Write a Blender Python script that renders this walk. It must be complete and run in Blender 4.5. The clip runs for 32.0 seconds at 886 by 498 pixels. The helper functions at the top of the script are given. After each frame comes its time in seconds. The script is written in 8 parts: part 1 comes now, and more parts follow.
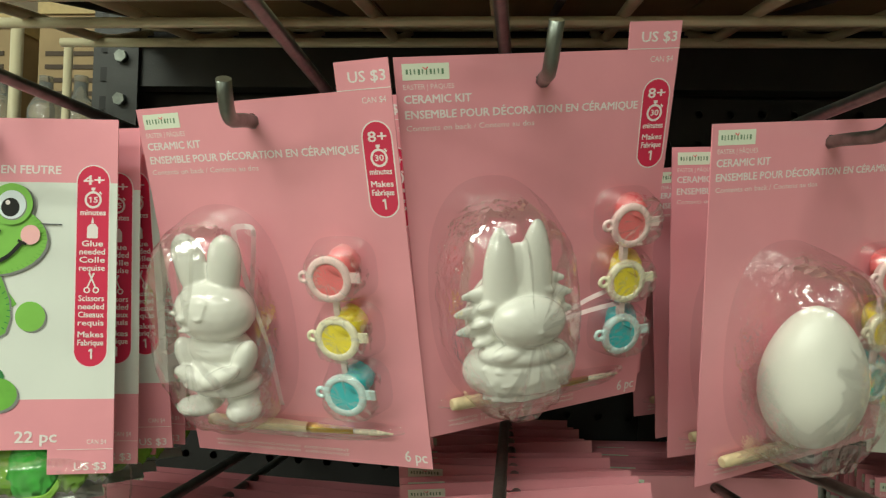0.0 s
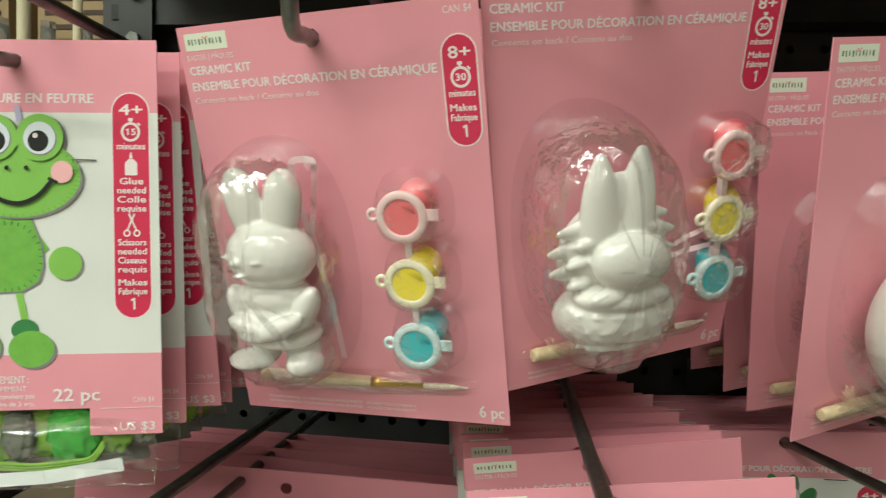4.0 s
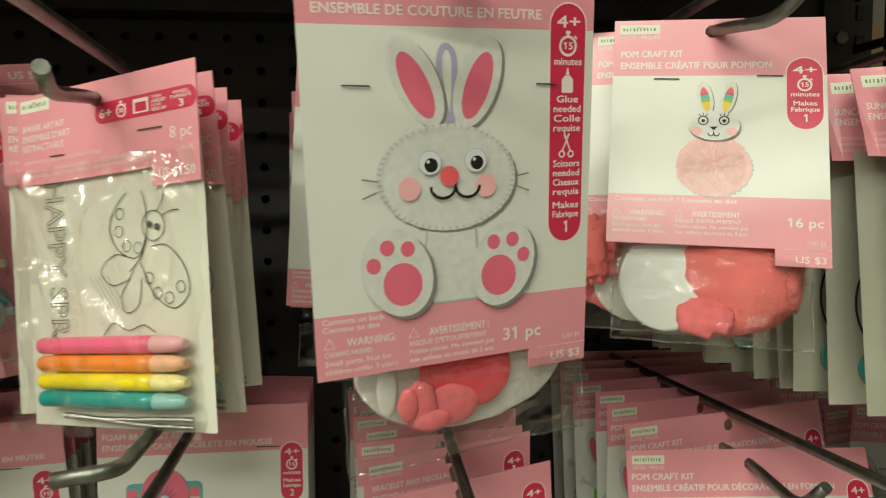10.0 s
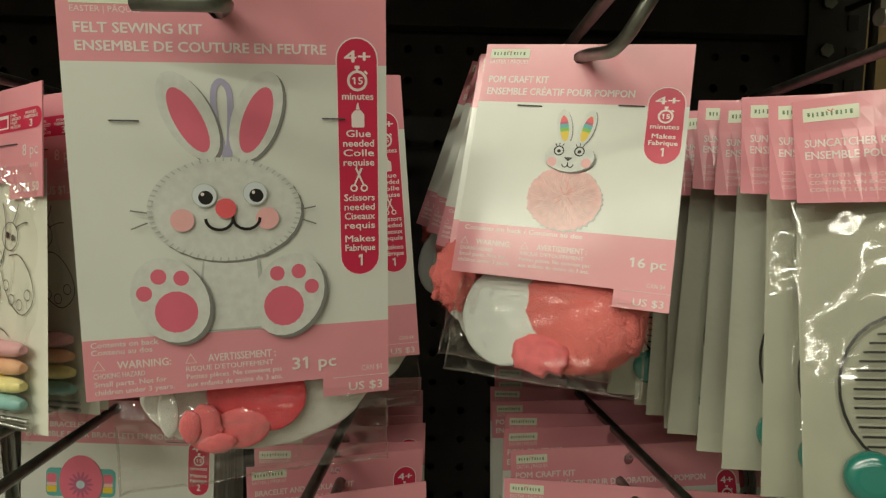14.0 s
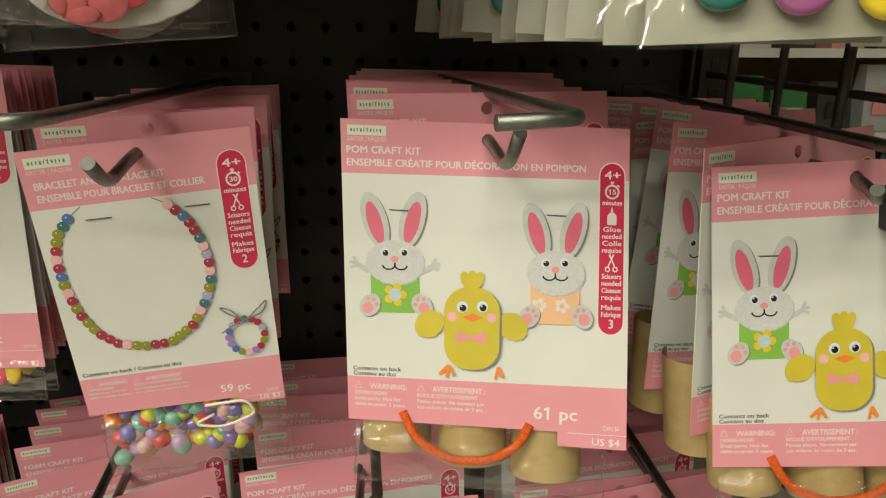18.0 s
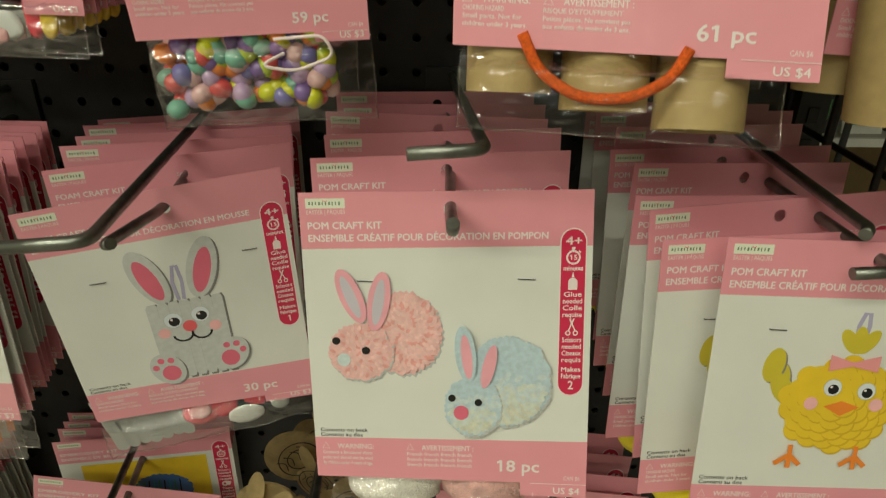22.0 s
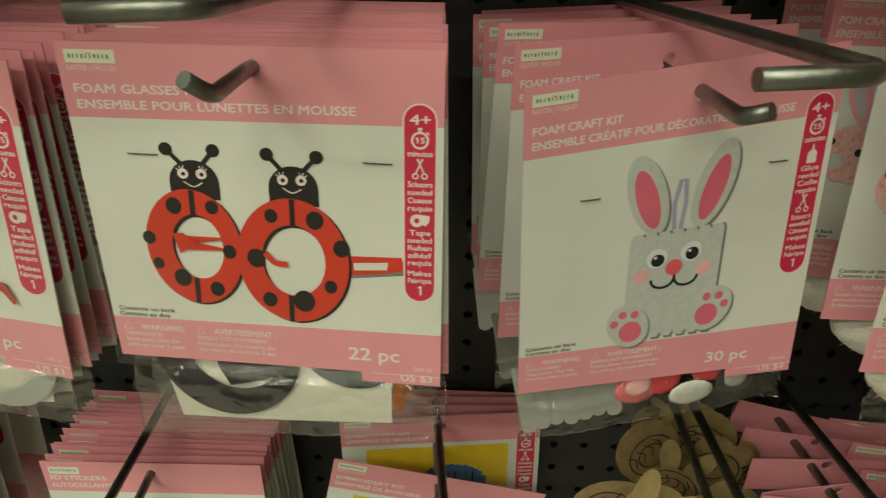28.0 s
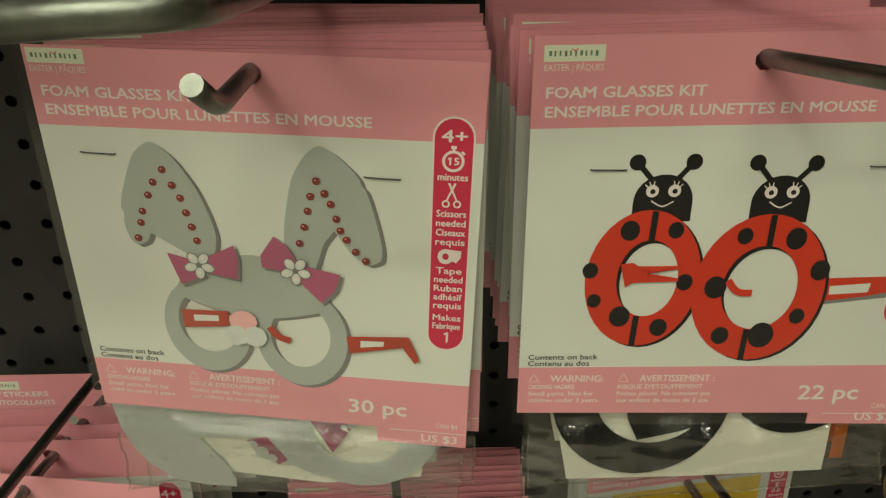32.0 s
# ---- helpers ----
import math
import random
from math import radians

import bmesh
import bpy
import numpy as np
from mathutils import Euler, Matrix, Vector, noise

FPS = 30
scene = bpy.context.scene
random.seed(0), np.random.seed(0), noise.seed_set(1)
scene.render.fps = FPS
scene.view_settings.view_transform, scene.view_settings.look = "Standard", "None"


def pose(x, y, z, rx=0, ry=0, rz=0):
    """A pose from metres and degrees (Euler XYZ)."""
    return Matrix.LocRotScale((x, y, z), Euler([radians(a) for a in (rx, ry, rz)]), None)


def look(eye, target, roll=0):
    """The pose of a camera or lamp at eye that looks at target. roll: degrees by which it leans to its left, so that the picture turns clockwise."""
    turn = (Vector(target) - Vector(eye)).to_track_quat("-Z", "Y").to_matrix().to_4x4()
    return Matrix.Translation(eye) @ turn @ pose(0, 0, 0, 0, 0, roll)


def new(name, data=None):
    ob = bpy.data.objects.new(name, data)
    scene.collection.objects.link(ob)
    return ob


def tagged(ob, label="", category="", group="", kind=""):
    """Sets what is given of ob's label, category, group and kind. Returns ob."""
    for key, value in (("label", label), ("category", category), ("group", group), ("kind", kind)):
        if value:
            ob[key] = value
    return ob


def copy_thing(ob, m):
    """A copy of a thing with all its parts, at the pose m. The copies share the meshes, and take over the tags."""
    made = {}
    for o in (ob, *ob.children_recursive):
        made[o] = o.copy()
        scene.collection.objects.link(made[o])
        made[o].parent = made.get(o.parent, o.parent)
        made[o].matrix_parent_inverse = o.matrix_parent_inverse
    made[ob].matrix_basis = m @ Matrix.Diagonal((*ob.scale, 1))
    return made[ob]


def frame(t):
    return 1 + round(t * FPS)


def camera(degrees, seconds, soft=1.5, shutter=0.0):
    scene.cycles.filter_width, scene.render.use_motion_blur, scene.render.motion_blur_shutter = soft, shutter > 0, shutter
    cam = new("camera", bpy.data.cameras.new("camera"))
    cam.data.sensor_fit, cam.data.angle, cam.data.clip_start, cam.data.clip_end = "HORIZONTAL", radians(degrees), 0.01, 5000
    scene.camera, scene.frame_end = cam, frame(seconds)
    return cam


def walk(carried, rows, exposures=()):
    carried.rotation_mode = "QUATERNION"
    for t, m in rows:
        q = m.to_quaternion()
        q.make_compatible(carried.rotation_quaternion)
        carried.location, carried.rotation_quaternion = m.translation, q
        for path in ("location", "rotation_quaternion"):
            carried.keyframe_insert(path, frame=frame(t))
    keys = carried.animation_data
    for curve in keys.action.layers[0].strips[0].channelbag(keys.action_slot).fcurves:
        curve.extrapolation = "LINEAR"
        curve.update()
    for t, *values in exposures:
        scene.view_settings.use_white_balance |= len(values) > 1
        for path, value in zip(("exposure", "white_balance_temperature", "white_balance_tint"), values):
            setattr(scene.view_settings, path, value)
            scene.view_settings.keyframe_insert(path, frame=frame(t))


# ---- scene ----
# camera and walk: seconds, eye, target, roll
cam = camera(66.84, 32.0, soft=1.2, shutter=0.22)
PATH = [
    (0.0, (0.1750, 0.1513, 1.4940), (-0.0080, 2.1425, 1.5332), 1.78),
    (0.5, (0.1588, 0.1545, 1.4935), (-0.0945, 2.1383, 1.5139), 2.14),
    (1.0, (0.1297, 0.1518, 1.4909), (-0.2104, 2.1226, 1.4744), 2.44),
    (1.5, (0.1090, 0.1485, 1.4845), (-0.2551, 2.1146, 1.4403), 2.44),
    (2.0, (0.1028, 0.1546, 1.4771), (-0.2870, 2.1128, 1.3604), 2.56),
    (2.5, (0.0954, 0.1541, 1.4752), (-0.3250, 2.1055, 1.3512), 2.65),
    (4.5, (0.1659, 0.1827, 1.4898), (0.0915, 2.1804, 1.4312), 0.30),
    (5.0, (0.1957, 0.1816, 1.4972), (0.1860, 2.1811, 1.4541), -0.82),
    (5.5, (0.2388, 0.1778, 1.5043), (0.2715, 2.1775, 1.4882), -1.45),
    (6.0, (0.2824, 0.1652, 1.5084), (0.3068, 2.1649, 1.5343), -0.54),
    (6.5, (0.3200, 0.1499, 1.5069), (0.2822, 2.1490, 1.5507), 0.15),
    (7.0, (0.3776, 0.1272, 1.5021), (0.2858, 2.1248, 1.5354), 1.31),
    (7.5, (0.4154, 0.1014, 1.4886), (0.2866, 2.0972, 1.4733), 2.29),
    (8.0, (0.4377, 0.0878, 1.4829), (0.2658, 2.0793, 1.4162), 1.13),
    (8.5, (0.4454, 0.0809, 1.4808), (0.2662, 2.0708, 1.3902), 0.94),
    (9.0, (0.4727, 0.0875, 1.4764), (0.4947, 2.0842, 1.3635), 0.08),
    (9.5, (0.5090, 0.1068, 1.4777), (0.7568, 2.0871, 1.3476), -1.21),
    (10.0, (0.5538, 0.1654, 1.4981), (0.8189, 2.1411, 1.3357), -0.83),
    (10.5, (0.5918, 0.2143, 1.5187), (0.8327, 2.1815, 1.2501), -0.43),
    (11.0, (0.5998, 0.2475, 1.5368), (0.8118, 2.2197, 1.2817), 0.20),
    (11.5, (0.6011, 0.2544, 1.5411), (0.7736, 2.2405, 1.3808), -0.07),
    (12.0, (0.6085, 0.2456, 1.5428), (0.7833, 2.2335, 1.4112), -0.58),
    (12.5, (0.6196, 0.2384, 1.5384), (0.8747, 2.2184, 1.4182), -1.34),
    (13.0, (0.6413, 0.2137, 1.5363), (0.8568, 2.1975, 1.4026), -0.44),
    (13.5, (0.6569, 0.1857, 1.5254), (0.7352, 2.1778, 1.3669), 0.49),
    (14.0, (0.6602, 0.1582, 1.5150), (0.6924, 2.1483, 1.3186), 1.25),
    (14.5, (0.6833, 0.1293, 1.5048), (0.7295, 2.1220, 1.3404), 0.58),
    (16.5, (0.7096, 0.1217, 1.4396), (0.9080, 2.0785, 1.0772), 0.50),
    (17.0, (0.7121, 0.1447, 1.4203), (0.9067, 2.0758, 0.9376), -0.15),
    (17.5, (0.7149, 0.1627, 1.4033), (0.9159, 2.0759, 0.8560), 0.08),
    (18.0, (0.7131, 0.1847, 1.3950), (0.9419, 2.0704, 0.7690), 0.49),
    (18.5, (0.7128, 0.2037, 1.3867), (0.9583, 2.0743, 0.7229), 0.65),
    (19.0, (0.7117, 0.2130, 1.3843), (0.9653, 2.0791, 0.7108), 0.77),
    (19.5, (0.7060, 0.2134, 1.3784), (0.9503, 2.0787, 0.6995), 0.93),
    (20.0, (0.6994, 0.1990, 1.3639), (0.9100, 2.0601, 0.6624), 1.66),
    (20.5, (0.6985, 0.1883, 1.3350), (0.8656, 2.0300, 0.5733), 2.62),
    (21.0, (0.6914, 0.1898, 1.3133), (0.7985, 2.0062, 0.4831), 2.49),
    (21.5, (0.6844, 0.1954, 1.2885), (0.7660, 1.9938, 0.4173), 1.51),
    (22.0, (0.6865, 0.2088, 1.2530), (0.7715, 1.9886, 0.3446), 1.35),
    (22.5, (0.6921, 0.2303, 1.2129), (0.7688, 2.0014, 0.2870), 1.02),
    (23.0, (0.6915, 0.2570, 1.1814), (0.7545, 2.0558, 0.3095), 1.83),
    (23.5, (0.6904, 0.2770, 1.1730), (0.7780, 2.0735, 0.2986), 2.15),
    (24.0, (0.6939, 0.2799, 1.1768), (0.7869, 2.0656, 0.2808), 1.75),
    (24.5, (0.6985, 0.2622, 1.1811), (0.7602, 2.0532, 0.2932), 2.46),
    (25.0, (0.7003, 0.2263, 1.1901), (0.6616, 2.0540, 0.3789), 3.08),
    (25.5, (0.6634, 0.2257, 1.1896), (0.4605, 2.0567, 0.4110), 2.47),
    (27.5, (0.5088, 0.2920, 1.1691), (0.4410, 2.0611, 0.2387), 1.09),
    (28.0, (0.4565, 0.2901, 1.1651), (0.3879, 2.0685, 0.2527), 0.64),
    (28.5, (0.4125, 0.2993, 1.1685), (0.3472, 2.0797, 0.2597), -0.18),
    (29.0, (0.3948, 0.3158, 1.1630), (0.3639, 2.1095, 0.2788), -0.94),
    (29.5, (0.3900, 0.3305, 1.1569), (0.3866, 2.1286, 0.2812), -0.59),
    (30.0, (0.3727, 0.3346, 1.1528), (0.3879, 2.1352, 0.2826), -0.24),
    (30.5, (0.3327, 0.3347, 1.1457), (0.3515, 2.1461, 0.2981), -1.23),
    (31.0, (0.2947, 0.3332, 1.1420), (0.3287, 2.1428, 0.2910), -1.51),
    (31.5, (0.2710, 0.3305, 1.1463), (0.3367, 2.1425, 0.3022), -1.98),
    (32.0, (0.2609, 0.3319, 1.1472), (0.3148, 2.1399, 0.2937), -1.19),
]
walk(cam, [(t, look(e, a, r)) for t, e, a, r in PATH], [(0.0, 0.0, 6100.0, 0.0), (1.2, -0.07, 6100.0, 0.0), (2.0, -0.32, 6200.0, 3.0), (2.5, -0.26, 6200.0, 3.0), (5.0, 0.15, 5850.0, 9.0), (8.5, 0.15, 6100.0, 8.0), (10.3, -0.16, 6600.0, 6.0), (11.1, -0.53, 6700.0, 6.0), (13.0, -0.46, 6700.0, 7.0), (14.5, -0.4, 6700.0, 8.0), (17.0, 0.22, 6700.0, 14.0), (20.0, -0.2, 6750.0, 10.0), (22.0, -0.28, 6750.0, 6.5), (23.5, -0.69, 6850.0, 3.0), (25.5, -0.57, 6850.0, 3.0), (28.0, -0.28, 6900.0, 2.0), (32.0, -0.43, 6900.0, 2.0)])

# ---- world and light ----
world = bpy.data.worlds.new("world")
scene.world = world
world.use_nodes = True
world.node_tree.nodes["Background"].inputs["Color"].default_value = (0.9, 1.0, 0.8, 1)
world.node_tree.nodes["Background"].inputs["Strength"].default_value = 0.008

BACK = 0.724      # the perforated back panel's face
LAMP_POWER = 27.0


def ceiling_lamp(x, y, z, w, h, power):
    data = bpy.data.lights.new("ceiling_lamp", "AREA")
    data.shape, data.size, data.size_y, data.energy = "RECTANGLE", w, h, power
    data.color = (1.0, 0.98, 0.82)
    ob = new("ceiling_lamp", data)
    ob.matrix_world = pose(x, y, z)
    return ob


for x, share in ((-2.35, 1.05), (-1.0, 1.25), (0.35, 0.58)):
    for y, k in ((-0.75, 0.88), (-1.95, 1.10)):
        ceiling_lamp(x, y, 3.15, 1.2, 0.16, LAMP_POWER * share * k)
ceiling_lamp(-0.5, -3.9, 3.15, 1.2, 0.16, LAMP_POWER * 1.4)

# ---- materials ----


def mat(name, color, rough=0.5, metal=0.0, vary=0.08, scale=60.0, bump=0.0, bscale=400.0, coat=0.0, spec=0.5, stain=0.0, stain_color=(0.2, 0.15, 0.1), coat_rough=0.08):
    m = bpy.data.materials.new(name)
    m.use_nodes = True
    nt = m.node_tree
    b = nt.nodes["Principled BSDF"]
    if name.endswith("print"):
        coat, coat_rough = 0.6, 0.17
    b.inputs["Roughness"].default_value, b.inputs["Metallic"].default_value = rough, metal
    b.inputs["Specular IOR Level"].default_value = spec
    b.inputs["Coat Weight"].default_value, b.inputs["Coat Roughness"].default_value = coat, coat_rough
    tc = nt.nodes.new("ShaderNodeTexCoord")
    n1 = nt.nodes.new("ShaderNodeTexNoise")
    n1.inputs["Scale"].default_value, n1.inputs["Detail"].default_value = scale, 4.0
    nt.links.new(tc.outputs["Object"], n1.inputs["Vector"])
    ramp = nt.nodes.new("ShaderNodeMapRange")
    ramp.inputs["From Min"].default_value, ramp.inputs["From Max"].default_value = 0.3, 0.7
    ramp.inputs["To Min"].default_value, ramp.inputs["To Max"].default_value = 1 - vary, 1 + vary
    nt.links.new(n1.outputs["Fac"], ramp.inputs["Value"])
    mul = nt.nodes.new("ShaderNodeMix")
    mul.data_type, mul.blend_type = "RGBA", "MULTIPLY"
    mul.inputs["Factor"].default_value = 1.0
    mul.inputs["A"].default_value = (*color, 1)
    nt.links.new(ramp.outputs["Result"], mul.inputs["B"])
    out = mul.outputs["Result"]
    if stain:
        n3 = nt.nodes.new("ShaderNodeTexNoise")
        n3.inputs["Scale"].default_value, n3.inputs["Detail"].default_value = scale * 0.35, 6.0
        nt.links.new(tc.outputs["Object"], n3.inputs["Vector"])
        r3 = nt.nodes.new("ShaderNodeMapRange")
        r3.inputs["From Min"].default_value, r3.inputs["From Max"].default_value, r3.inputs["To Max"].default_value = 0.55, 0.72, stain
        nt.links.new(n3.outputs["Fac"], r3.inputs["Value"])
        mx = nt.nodes.new("ShaderNodeMix")
        mx.data_type = "RGBA"
        mx.inputs["B"].default_value = (*stain_color, 1)
        nt.links.new(r3.outputs["Result"], mx.inputs["Factor"])
        nt.links.new(out, mx.inputs["A"])
        out = mx.outputs["Result"]
    nt.links.new(out, b.inputs["Base Color"])
    if bump:
        n2 = nt.nodes.new("ShaderNodeTexNoise")
        n2.inputs["Scale"].default_value, n2.inputs["Detail"].default_value = bscale, 3.0
        nt.links.new(tc.outputs["Object"], n2.inputs["Vector"])
        bp = nt.nodes.new("ShaderNodeBump")
        bp.inputs["Strength"].default_value, bp.inputs["Distance"].default_value = bump, 0.002
        nt.links.new(n2.outputs["Fac"], bp.inputs["Height"])
        nt.links.new(bp.outputs["Normal"], b.inputs["Normal"])
    return m


def clear_film(name, gloss, tint=(1, 1, 1), wrinkle=0.6, wscale=45.0, rough=0.08, share=0.6, cap=0.10):
    """Thin clear plastic: mostly see-through, with a glossy skin and crumples."""
    m = bpy.data.materials.new(name)
    m.use_nodes = True
    nt = m.node_tree
    nt.nodes.remove(nt.nodes["Principled BSDF"])
    out = nt.nodes["Material Output"]
    tr, gl, mx = nt.nodes.new("ShaderNodeBsdfTransparent"), nt.nodes.new("ShaderNodeBsdfGlossy"), nt.nodes.new("ShaderNodeMixShader")
    tr.inputs["Color"].default_value = (*tint, 1)
    gl.inputs["Roughness"].default_value = rough
    fr, ml = nt.nodes.new("ShaderNodeFresnel"), nt.nodes.new("ShaderNodeMath")
    fr.inputs["IOR"].default_value = 1.5
    ml.operation = "MULTIPLY_ADD"
    ml.inputs[1].default_value, ml.inputs[2].default_value = share, gloss
    tc, nz, bp = nt.nodes.new("ShaderNodeTexCoord"), nt.nodes.new("ShaderNodeTexNoise"), nt.nodes.new("ShaderNodeBump")
    nz.inputs["Scale"].default_value, nz.inputs["Detail"].default_value = wscale, 3.0
    bp.inputs["Strength"].default_value, bp.inputs["Distance"].default_value = wrinkle, 0.02
    nt.links.new(tc.outputs["Object"], nz.inputs["Vector"])
    nt.links.new(nz.outputs["Fac"], bp.inputs["Height"])
    nt.links.new(bp.outputs["Normal"], gl.inputs["Normal"])
    nt.links.new(fr.outputs["Fac"], ml.inputs[0])
    mn = nt.nodes.new("ShaderNodeMath")
    mn.operation = "MINIMUM"
    mn.inputs[1].default_value = cap
    nt.links.new(ml.outputs["Value"], mn.inputs[0])
    nt.links.new(mn.outputs["Value"], mx.inputs["Fac"])
    nt.links.new(tr.outputs["BSDF"], mx.inputs[1])
    nt.links.new(gl.outputs["BSDF"], mx.inputs[2])
    nt.links.new(mx.outputs["Shader"], out.inputs["Surface"])
    return m


PINK = mat("pink_card", (0.755, 0.306, 0.360), 0.36, vary=0.04, scale=25, bump=0.012, bscale=500, coat=0.6, coat_rough=0.17)
WHITE = mat("white_card", (0.70, 0.725, 0.675), 0.36, vary=0.03, scale=25, bump=0.012, bscale=500, coat=0.6, coat_rough=0.17)
RED = mat("crimson_print", (0.60, 0.018, 0.075), 0.4, vary=0.03)
INK = mat("white_print", (0.80, 0.72, 0.71), 0.45, vary=0.01)
PALE = mat("pale_pink_print", (0.82, 0.71, 0.70), 0.45, vary=0.01)
BLACK = mat("black_print", (0.010, 0.010, 0.010), 0.45, vary=0.1, spec=0.3)
CREAM = mat("cream_label", (0.72, 0.76, 0.62), 0.45, vary=0.02)
DKGREEN = mat("green_label_ink", (0.13, 0.22, 0.12), 0.5)
GREY = mat("grey_felt_print", (0.46, 0.49, 0.48), 0.5, vary=0.07, scale=300)
LGREY = mat("pale_grey_print", (0.65, 0.675, 0.645), 0.5, vary=0.07, scale=300)
SOFTGREY = mat("soft_grey_print", (0.54, 0.575, 0.56), 0.5, vary=0.06, scale=300)
GREYFOAM = mat("grey_foam_print", (0.40, 0.44, 0.40), 0.5, vary=0.03)
FUR = mat("white_fur_print", (0.60, 0.62, 0.61), 0.5, vary=0.06, scale=600)
EYEWHITE = mat("bluish_white_print", (0.68, 0.74, 0.78), 0.5, vary=0.02)
SHADOWGREY = mat("printed_grey", (0.20, 0.20, 0.19), 0.5)
PINKE = mat("ear_pink_print", (0.72, 0.14, 0.22), 0.5, vary=0.05)
ROSE = mat("rose_print", (0.80, 0.32, 0.33), 0.5, vary=0.05)
CORAL = mat("coral_print", (0.78, 0.11, 0.13), 0.5, vary=0.05)
BLUSH = mat("blush_print", (0.84, 0.45, 0.46), 0.5, vary=0.05)
DEEPFUR = mat("deep_pink_fur_print", (0.80, 0.37, 0.34), 0.5, vary=0.12, scale=300)
EARPINK = mat("candy_pink_print", (0.82, 0.38, 0.45), 0.5, vary=0.06)
LAVENDER = mat("lavender_print", (0.56, 0.53, 0.60), 0.5, vary=0.05)
PALEBLUE = mat("pale_blue_fur_print", (0.55, 0.65, 0.66), 0.5, vary=0.10, scale=380)
MISTFUR = mat("mist_fur_print", (0.60, 0.66, 0.59), 0.5, vary=0.10, scale=380)
SANDFUR = mat("sand_fur_print", (0.60, 0.62, 0.50), 0.5, vary=0.12, scale=380)
LILAC = mat("lilac_ribbon_print", (0.40, 0.38, 0.55), 0.5, vary=0.06)
GREEN = mat("frog_green_print", (0.16, 0.42, 0.05), 0.5, vary=0.10, scale=200)
DGREEN = mat("dark_green_print", (0.03, 0.20, 0.05), 0.5, vary=0.1)
LIME = mat("lime_print", (0.22, 0.50, 0.07), 0.5, vary=0.06)
YELLOW = mat("yellow_print", (0.78, 0.55, 0.03), 0.5, vary=0.05)
GOLD = mat("deep_yellow_print", (0.64, 0.42, 0.02), 0.5, vary=0.05)
MUSTARD = mat("olive_yellow_print", (0.60, 0.50, 0.04), 0.5, vary=0.05)
ORANGE = mat("orange_print", (0.82, 0.24, 0.03), 0.5, vary=0.05)
PEACH = mat("peach_print", (0.86, 0.52, 0.28), 0.5, vary=0.05)
SKY = mat("blue_fur_print", (0.46, 0.60, 0.66), 0.5, vary=0.10, scale=380)
PFUR = mat("pink_fur_print", (0.82, 0.49, 0.47), 0.5, vary=0.10, scale=330)
BLUSHFUR = mat("pale_fur_print", (0.84, 0.54, 0.51), 0.5, vary=0.12, scale=300)
TEALP = mat("teal_print", (0.10, 0.42, 0.40), 0.5, vary=0.05)
PURPLE = mat("purple_print", (0.35, 0.20, 0.55), 0.5, vary=0.05)
BUGRED = mat("ladybird_red_print", (0.62, 0.035, 0.012), 0.45, vary=0.04)
BLUEP = mat("blue_print", (0.06, 0.16, 0.42), 0.5)
MAUVE = mat("mauve_print", (0.43, 0.10, 0.19), 0.5, vary=0.06)
STEEL = mat("zinc_wire", (0.205, 0.22, 0.195), 0.40, 1.0, vary=0.22, scale=120, bump=0.12, bscale=300)
STAPLE = mat("staple_steel", (0.10, 0.10, 0.11), 0.45, 0.6)
PEGBLACK = mat("black_powder_coat", (0.024, 0.0235, 0.0235), 0.6, vary=0.25, scale=30, bump=0.1, bscale=800)
DARKSTEEL = mat("dark_grey_steel", (0.035, 0.036, 0.034), 0.5, 0.2, vary=0.2, scale=30, bump=0.08, bscale=500)
CREAMWIRE = mat("cream_enamelled_wire", (0.56, 0.51, 0.34), 0.38, vary=0.06, scale=40, stain=0.85, stain_color=(0.22, 0.16, 0.08), bump=0.06, bscale=200)
DARKWIRE = mat("dark_wire", (0.05, 0.045, 0.04), 0.45, 0.4, vary=0.2)
CERAMIC = mat("glazed_white_ceramic", (0.72, 0.72, 0.66), 0.12, vary=0.02, coat=0.8, bump=0.04, bscale=120)
EGGPLASTIC = mat("matt_white_ceramic", (0.72, 0.72, 0.65), 0.28, vary=0.02, bump=0.05, bscale=150)
POT_R = mat("rosy_frosted_plastic", (0.80, 0.58, 0.56), 0.25, vary=0.03)
POT_Y = mat("yellowish_frosted_plastic", (0.80, 0.76, 0.54), 0.25, vary=0.03)
POT_B = mat("bluish_frosted_plastic", (0.56, 0.72, 0.71), 0.25, vary=0.03)
POTPLASTIC = mat("frosted_pot_plastic", (0.78, 0.66, 0.63), 0.25, vary=0.02)
PAINT_R = mat("coral_paint", (0.80, 0.17, 0.18), 0.3, vary=0.05)
PAINT_Y = mat("yellow_paint", (0.86, 0.72, 0.03), 0.3, vary=0.05)
PAINT_B = mat("turquoise_paint", (0.04, 0.48, 0.52), 0.3, vary=0.05)
PALEWOOD = mat("pale_wood", (0.62, 0.50, 0.30), 0.5, vary=0.18, scale=160, bump=0.1)
BRASS = mat("brass_ferrule", (0.70, 0.45, 0.06), 0.3, 0.9, vary=0.1)
BRISTLE = mat("white_bristle", (0.70, 0.62, 0.48), 0.6, vary=0.2, scale=500)
RIBBON = mat("pale_pink_satin", (0.84, 0.72, 0.71), 0.4, vary=0.05)
FELTW = mat("white_felt", (0.70, 0.70, 0.66), 0.8, vary=0.06, scale=300, bump=0.3, bscale=1500)
FELTC = mat("coral_felt", (0.76, 0.075, 0.10), 0.8, vary=0.10, scale=250, bump=0.3, bscale=1500)
